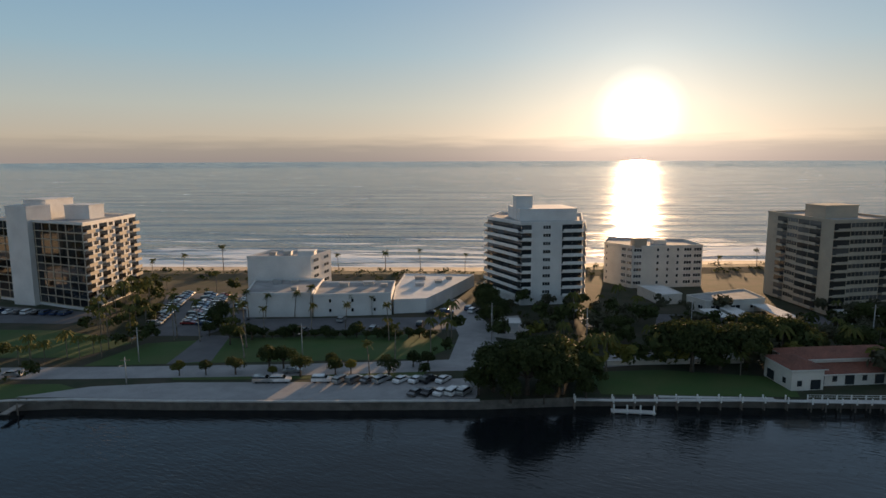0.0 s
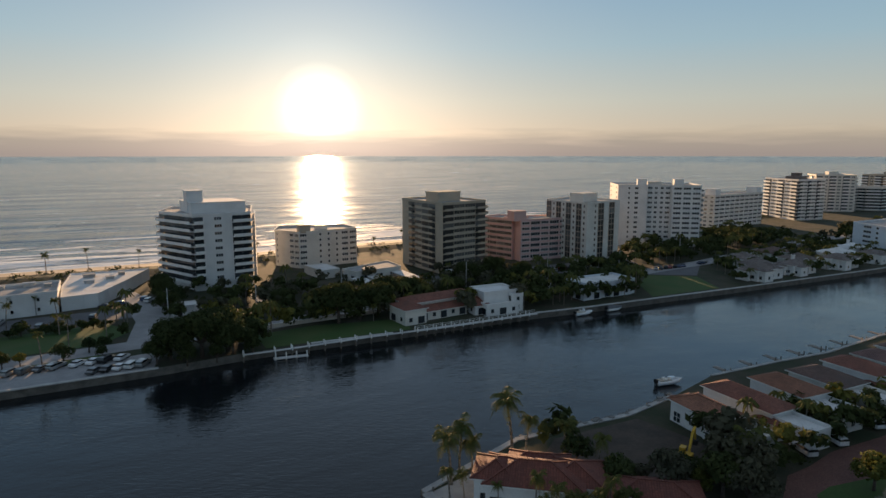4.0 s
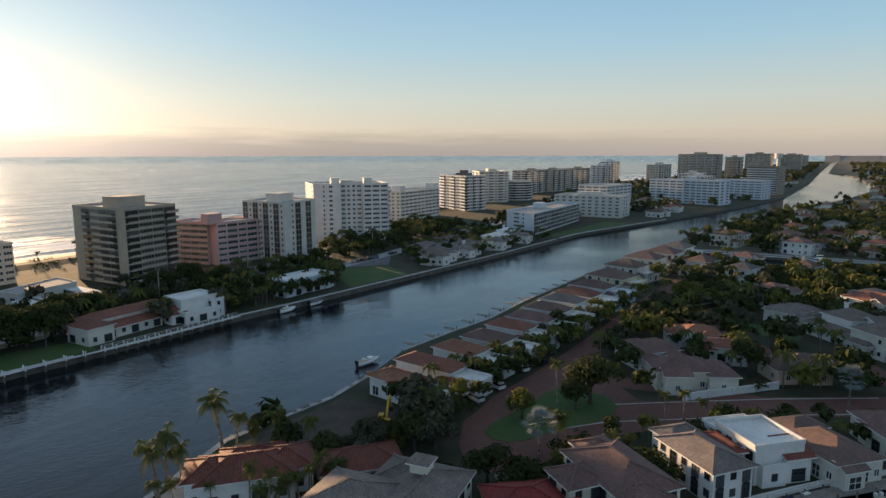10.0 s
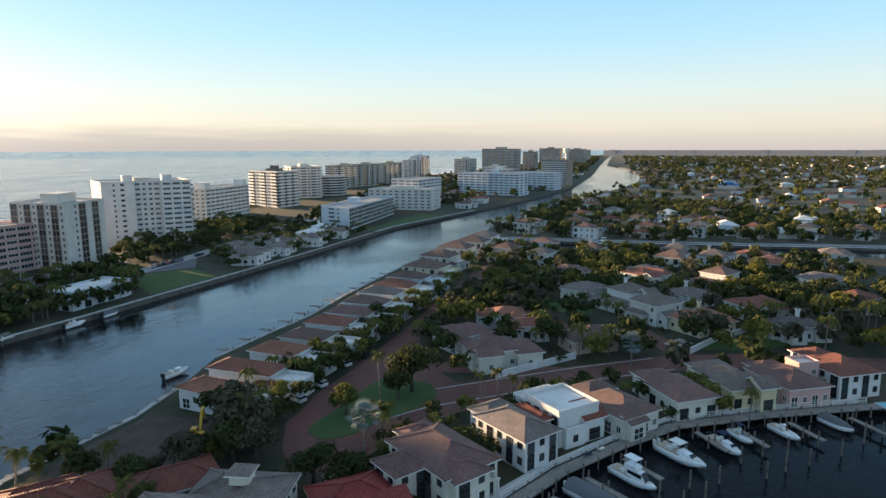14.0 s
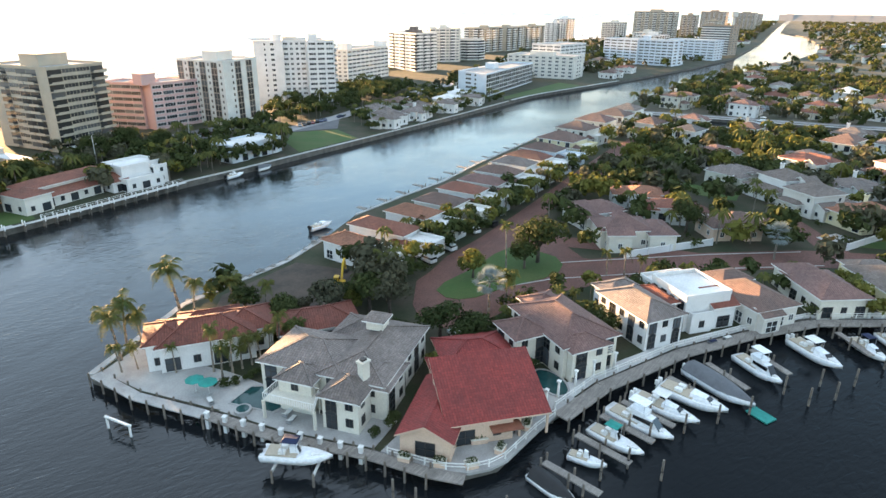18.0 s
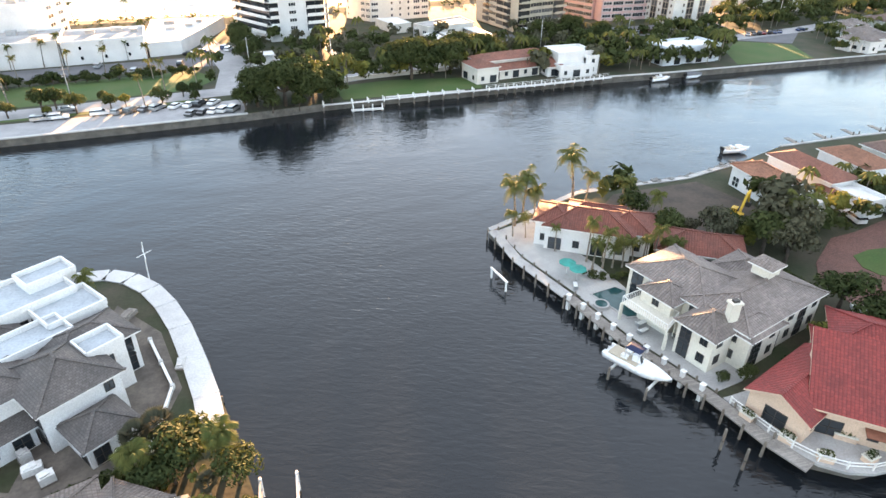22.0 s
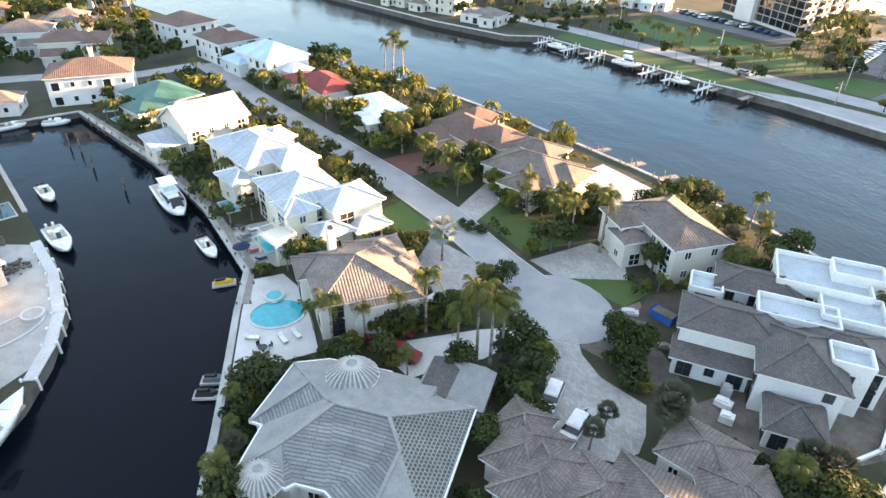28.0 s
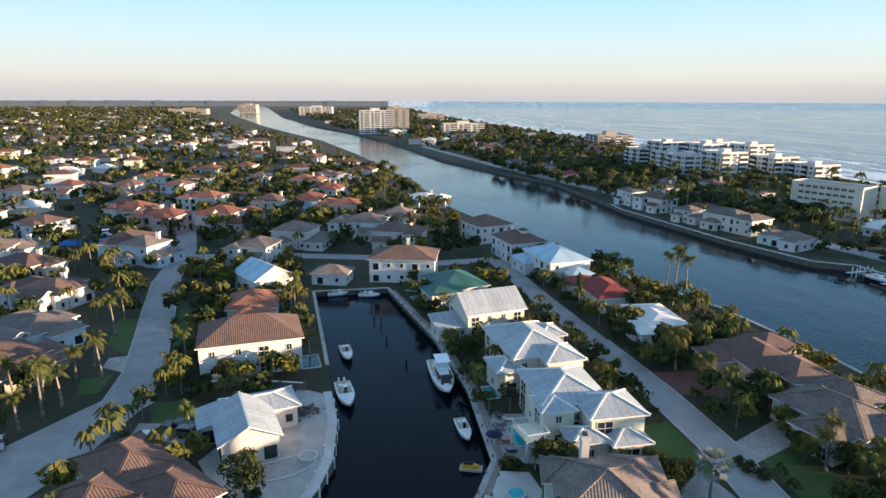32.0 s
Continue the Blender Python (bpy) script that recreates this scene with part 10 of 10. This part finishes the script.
for x, y, r, m in ((-64.0, 10.4, 10, "trim"), (-64.2, 12.2, 12, "trim"), (-66.0, 7.0, 60, "trim"), (-92.0, 12.0, 100, "greycan"), (-90.5, 11.6, 100, "greycan"), (-86.8, 12.2, 95, "redcan"), (-84.0, 12.6, 95, "navy"), (-93.6, 13.6, 100, "trim"), (43.6, 60.8, 20, "trim"),
                   (43.0, 59.2, 20, "trim"), (38.6, 71.6, 70, "trim"), (57.6, 36.2, 30, "tan"), (76.2, 33.4, -20, "navy"), (80.0, 32.3, -20, "tan"), (101.0, 20.6, -25, "navy"), (104.0, 19.0, -25, "trim"), (-110.0, 10.2, 95, "redcan"), (-133.0, 4.6, 100, "greycan")):
    lounger(x, y, r, m)


def patio_set(x, y, rot, z=1.6):
    ob = thing("patio_table", (x, y, z), "round outdoor table on a terrace", "table", "terrace tables", rot)
    part("tabletop", MB().tube((0, 0, 0.7), (0, 0, 0.75), 0.6, 0.6, 16).mesh("tabletop", M["darktrim"], False, False), ob)
    part("pedestal", MB().tube((0, 0, 0), (0, 0, 0.7), 0.14, 0.06, 8).mesh("pedestal", M["darktrim"], False, False), ob)
    for k in range(4):
        a = rot + 90 * k
        cxx, cyy = loc(x, y, a, 1.05, 0)
        ch = thing("patio_chair", (cxx, cyy, z), "dark outdoor chair at a terrace table", "chair", "terrace chairs", a)
        part("seat", MB().box(0, 0, 0.42, 0.48, 0.48, 0.06).mesh("seat", M["darktrim"], False, False), ch)
        part("backrest", MB().box(0.22, 0, 0.48, 0.06, 0.48, 0.45).mesh("backrest", M["darktrim"], False, False), ch)
        for sx in (-0.2, 0.2):
            for sy in (-0.2, 0.2):
                part("leg", MB().box(sx, sy, 0, 0.04, 0.04, 0.42).mesh("leg", M["darktrim"], False, False), ch)


for x, y, r in ((60.5, 34.6, 20), (65.0, 34.8, 50), (47.5, 57.0, 10), (78.0, 34.6, 30), (-95.0, 11.6, 20), (-112.0, 8.8, 40), (-63.0, 7.6, 15)):
    patio_set(x, y, r)

# the digger on the cleared plot
dg = thing("excavator", (76, 85, 1.55), "yellow tracked excavator with a raised boom", "excavator", "", 35)
for s in (-1, 1):
    part("track", MB().prism([(-1.7, s * 1.0 - 0.25), (1.7, s * 1.0 - 0.25), (1.7, s * 1.0 + 0.25), (-1.7, s * 1.0 + 0.25)], 0.0, 0.75).mesh("track", M["black"]), dg)
part("house", MB().box(-0.5, 0, 0.85, 2.8, 2.3, 1.1).box(-1.5, 0, 0.9, 0.9, 2.4, 1.3).mesh("house", M["digger"]), dg)
cabin = part("cab", MB().box(0.6, 0.6, 0.85, 1.3, 0.95, 1.9).mesh("cab", M["digger"]), dg)
part("cab_glass", MB().box(0.66, 0.6, 1.7, 1.3, 1.0, 0.8).mesh("cab_glass", M["glassdark"]), cabin)
part("boom", MB().beam((0.9, -0.3, 1.4), (3.2, -0.3, 4.6), 0.4, 0.5).beam((3.2, -0.3, 4.6), (4.6, -0.3, 4.9), 0.4, 0.45).mesh("boom", M["digger"]), dg)
part("stick", MB().beam((4.6, -0.3, 4.9), (5.4, -0.3, 2.4), 0.3, 0.35).mesh("stick", M["digger"]), dg)
part("bucket", MB().box(5.3, -0.3, 1.5, 0.9, 1.0, 0.9).mesh("bucket", M["darktrim"]), dg)

# building site clutter
for k, (x, y, w, d, h, m, lb) in enumerate(((-45.6, 57.9, 5.0, 2.2, 1.5, "bluetarp", "open blue rubbish skip"), (-30.4, 52.2, 2.0, 1.2, 0.9, "roofwhite", "pallet of white roof sheets"), (-28.6, 50.6, 1.6, 1.2, 1.1, "roofwhite", "pallet of white blocks"), (-31.6, 54.0, 1.2, 1.2, 1.3, "concrete", "stack of concrete blocks"),
                                            (-48.5, 54.6, 2.4, 1.2, 0.5, "whitecon", "heap of pale boards"), (-41, 53.5, 1.8, 1.0, 0.5, "deck", "heap of timber"), (-26, 78.5, 3.0, 1.4, 0.6, "deck", "stack of timber by the walk"), (-30, 80.5, 2.5, 1.5, 0.5, "steel", "heap of scaffold steel"), (-17.6, 66.5, 2.5, 1.0, 0.4, "whitecon", "pale concrete footing"))):
    ob = thing("skip" if k == 0 else "building_material", (x, y, 1.53), lb + " on the building site", "building material", "site clutter", 12 + 9 * k)
    if k == 0:
        part("tub", MB().add([(-1.6, -0.8, 0), (1.6, -0.8, 0), (1.6, 0.8, 0), (-1.6, 0.8, 0), (-1.8, -0.9, 1.2), (1.8, -0.9, 1.2), (1.8, 0.9, 1.2), (-1.8, 0.9, 1.2), (-1.72, -0.82, 0.9), (1.72, -0.82, 0.9), (1.72, 0.82, 0.9), (-1.72, 0.82, 0.9)],
                             [(0, 1, 5, 4), (1, 2, 6, 5), (2, 3, 7, 6), (3, 0, 4, 7), (8, 9, 10, 11), (4, 5, 9, 8), (5, 6, 10, 9), (6, 7, 11, 10), (7, 4, 8, 11)]).mesh("tub", M[m]), ob)
        part("rubble", MB().box(0.1, 0, 0.9, 3.1, 1.5, 0.34, 2).mesh("rubble", M["dirt"]), ob)
    else:
        part("pallet", MB().box(0, 0, 0, w, d, 0.14).mesh("pallet", M["pile"]), ob)
        part("block", MB().box(0.05, 0, 0.14, w * 0.94, d * 0.9, h - 0.14).mesh("block", M[m]), ob)
        part("top_layer", MB().box(-0.1, 0.05, h, w * 0.6, d * 0.7, 0.2, 8).mesh("top_layer", M[m]), ob)
rub = random.Random(4)
rocks = MB((-97.5, -20.5, 1.5))
for k in range(60):
    a, r = rub.uniform(0, 6.28), abs(rub.gauss(0, 1.3))
    s = rub.uniform(0.2, 0.55)
    rocks.box(-97.5 + r * math.cos(a), -20.5 + r * math.sin(a), 1.5 + max(0, 0.7 - 0.3 * r), s, s * rub.uniform(0.6, 1), s * 0.7, rub.uniform(0, 90))
heap = new("rubble_heap", rocks.mesh("rubble_heap", M["dirt"]))
heap.location = (-97.5, -20.5, 1.5)
tagged(heap, "low heap of broken stone on the curved terrace", "rubble", "", "stuff")
# stones along the seawall of the cleared plot
stones = MB()
for k in range(260):
    t = rub.random()
    i = min(2, int(t * 3))
    (x0, y0), (x1, y1) = ((53, 103), (64, 104), (79, 105), (95, 110))[i:i + 2]
    f = rub.random()
    s = rub.uniform(0.5, 1.1)
    stones.box(x0 + (x1 - x0) * f + rub.uniform(-0.4, 0.4), y0 + (y1 - y0) * f + rub.uniform(-0.3, 1.2), rub.uniform(0.4, 1.4), s, s * rub.uniform(0.6, 1.0), s * 0.55, rub.uniform(0, 90))
tagged(new("riprap", stones.mesh("riprap", M["stone"])), "grey boulders heaped along the seawall", "boulders", "", "stuff")

# masts, poles and lift frames
mast = thing("mast", (-24.6, 88.2, 1.5), "tall white steel mast with crossed arms", "mast")
part("pole", MB().tube((0, 0, 0), (0.3, 0, 6.6), 0.09, 0.07, 8).mesh("pole", M["trim"], False, False), mast)
for a in (20, 110):
    part("arm", MB().beam((*loc(0.2, 0, a, -1.1, 0), 4.3), (*loc(0.2, 0, a, 1.1, 0), 4.9), 0.09, 0.09).mesh("arm", M["trim"], False, False), mast)
frame_ob = thing("boat_lift", (28.2, 77.2, 0), "white timber lift frame standing in the water", "boat lift")
for x, y in ((-0.5, 2.1), (0.5, -2.1)):
    part("post", WHITE_PILE, frame_ob, pose(x, y, 1.9))
part("crossbar", MB().beam((-0.55, 2.4, 1.8), (0.55, -2.4, 1.8), 0.3, 0.25).mesh("crossbar", M["trim"]), frame_ob)
frame_ob = thing("boat_lift", (-5.8, 43.5, 0), "galvanised boat lift beside the white walk", "boat lift")
for x in (-1.8, 1.8):
    for y in (-1.6, 1.6):
        part("post", WHITE_PILE, frame_ob, pose(x, y, 2.6))
    part("cradle", MB().beam((x, -1.6, 1.4), (x, 1.6, 1.4), 0.22, 0.25).mesh("cradle", M["steel"]), frame_ob)
    part("top_beam", MB().beam((x, -1.9, 2.5), (x, 1.9, 2.5), 0.2, 0.25).mesh("top_beam", M["steel"]), frame_ob)
for x, y, h in ((43.6, 220.2, 11.5), (-12.2, 210.5, 11), (14, 212, 10), (92, 222, 11), (132, 230, 11), (175, 240, 11), (215, 247, 11), (-60, 190, 9), (-100, 181, 9), (-140, 175, 9), (-180, 168, 9), (-93, 166, 6.5)):
    ob = thing("utility_pole", (x, y, 2.0), "tall grey utility pole with a crossarm", "pole", "poles along the coast road")
    part("pole", MB().tube((0, 0, -0.3), (0, 0, h), 0.17, 0.11, 8).mesh("pole", M["concrete"], True, False), ob)
    part("crossarm", MB().box(0, 0, h - 0.9, 2.0, 0.12, 0.14, 15).mesh("crossarm", M["pile"], False, False), ob)
    part("lamp_arm", MB().beam((0, 0, h * 0.72), (0, -1.8, h * 0.76), 0.07, 0.07).box(0, -1.9, h * 0.75, 0.3, 0.6, 0.12).mesh("lamp_arm", M["steel"], False, False), ob)

# fountain in the motor court
ft = thing("fountain", (-35.6, 37.2, 1.57), "octagonal stone fountain basin with dark water", "fountain")
n8 = [(1.5 * math.cos(math.pi * (k + 0.5) / 4), 1.5 * math.sin(math.pi * (k + 0.5) / 4)) for k in range(8)]
in8 = [(0.8 * x, 0.8 * y) for x, y in n8]
part("basin", MB().add([(*p, 0) for p in n8] + [(*p, 0.55) for p in n8] + [(*p, 0.55) for p in in8] + [(*p, 0.3) for p in in8],
                       [(k, (k + 1) % 8, 8 + (k + 1) % 8, 8 + k) for k in range(8)] + [(8 + k, 8 + (k + 1) % 8, 16 + (k + 1) % 8, 16 + k) for k in range(8)] + [(16 + k, 16 + (k + 1) % 8, 24 + (k + 1) % 8, 24 + k) for k in range(8)]).mesh("basin", M["concrete"]), ft)
part("water", MB().prism(in8, 0.2, 0.4).mesh("water", M["pooldark"]), ft)
part("pedestal", MB().tube((0, 0, 0.2), (0, 0, 1.1), 0.25, 0.15, 10).tube((0, 0, 1.1), (0, 0, 1.2), 0.5, 0.55, 12).mesh("pedestal", M["concrete"], False, False), ft)

# white canopies of the beach club and sheds
for x, y, d in ((56.0, 241.4, 11), (63.2, 243.4, 12), (75.7, 246.5, 19), (98.0, 247.0, 9)):
    ob = thing("carport", (x, y, 2.0), "white flat carport roof on slim posts", "carport", "white carports", 11)
    part("roof", MB().box(0, 0, 2.5, 5.4, d, 0.25).mesh("roof", M["roofwhite"]), ob)
    for sx in (-2.2, 2.2):
        for sy in (-d / 2 + 0.6, d / 2 - 0.6):
            part("post", MB().box(sx, sy, 0, 0.14, 0.14, 2.6).mesh("post", M["trim"], False, False), ob)
gt = thing("pavilion", (-8.5, 221, 2.0), "small white flat-roofed gate pavilion", "pavilion", "", 8)
part("wall", MB().box(0, 0, 0, 6.5, 4.5, 3.2).mesh("wall", M["white"]), gt)
part("roof", MB().box(0, 0, 3.2, 8.0, 6.0, 0.25).mesh("roof", M["roofwhite"]), gt)
part("door", MB().box(-1.0, -2.27, 0, 1.1, 0.06, 2.1).mesh("door", M["darktrim"]), gt)
tp = thing("tarpaulin_roof", (887, 11, 1.5), "bright blue tarpaulin over a far roof", "tarpaulin")
part("cover", MB().add([(-12, -14, 4.5), (12, -14, 4.5), (12, 14, 4.5), (-12, 14, 4.5), (-4, 0, 8.5), (4, 0, 8.5)], [(0, 1, 5, 4), (2, 3, 4, 5), (1, 2, 5), (3, 0, 4)]).mesh("cover", M["bluetarp"]), tp)
part("wall", MB().box(0, 0, 0, 23, 27, 4.5).mesh("wall", M["offwhite"]), tp)
for k, (x, y) in enumerate(((-213.5, -117.4), (-217, -106))):
    ob = thing("boat_cover", (x, y, 1.5), "long blue boat canopy on posts", "boat canopy", "blue boat canopies", 89)
    part("cover", MB().add([(-8, -2.6, 3.0), (8, -2.6, 3.0), (8, 2.6, 3.0), (-8, 2.6, 3.0), (-7.4, 0, 4.2), (7.4, 0, 4.2)], [(0, 1, 5, 4), (2, 3, 4, 5), (1, 2, 5), (3, 0, 4)]).mesh("cover", M["bluetarp"]), ob)
    for sx in (-7.5, 7.5):
        for sy in (-2.4, 2.4):
            part("post", MB().box(sx, sy, -0.5, 0.15, 0.15, 3.5).mesh("post", M["steel"], False, False), ob)
wt = thing("water_tower", (1700, 430, 2), "pale concrete water tower on the far shore", "water tower")
part("shaft", MB().tube((0, 0, 0), (0, 0, 40), 5, 4, 12).mesh("shaft", M["offwhite"], True, False), wt)
part("tank", MB().tube((0, 0, 38), (0, 0, 50), 9, 9, 14).mesh("tank", M["offwhite"], False, False), wt)

# kerbs of the near streets
for line, w in (([(-128, 37.5), (-103, 42.5), (-85, 45), (-68, 45.5), (-60, 46.2)], 6.2), ([(-100, -53), (-115, -55.5), (-132, -61), (-150, -67), (-178, -76)], 7.5), ([(98, 65), (110, 58), (122, 47), (140, 30), (155, 14)], 8.0)):
    outline = band(line, w + 0.3)
    n = len(line)
    for edge in (outline[:n], outline[n:]):
        ob = thing("kerb", (*edge[0], 1.5), "pale concrete kerb of the street", "kerb", "", 0, "structure")
        for a, b in zip(edge, edge[1:]):
            part("kerbstone", MB((*edge[0], 1.5)).beam((*a, 1.55), (*b, 1.55), 0.25, 0.2).mesh("kerbstone", M["kerb"]), ob)
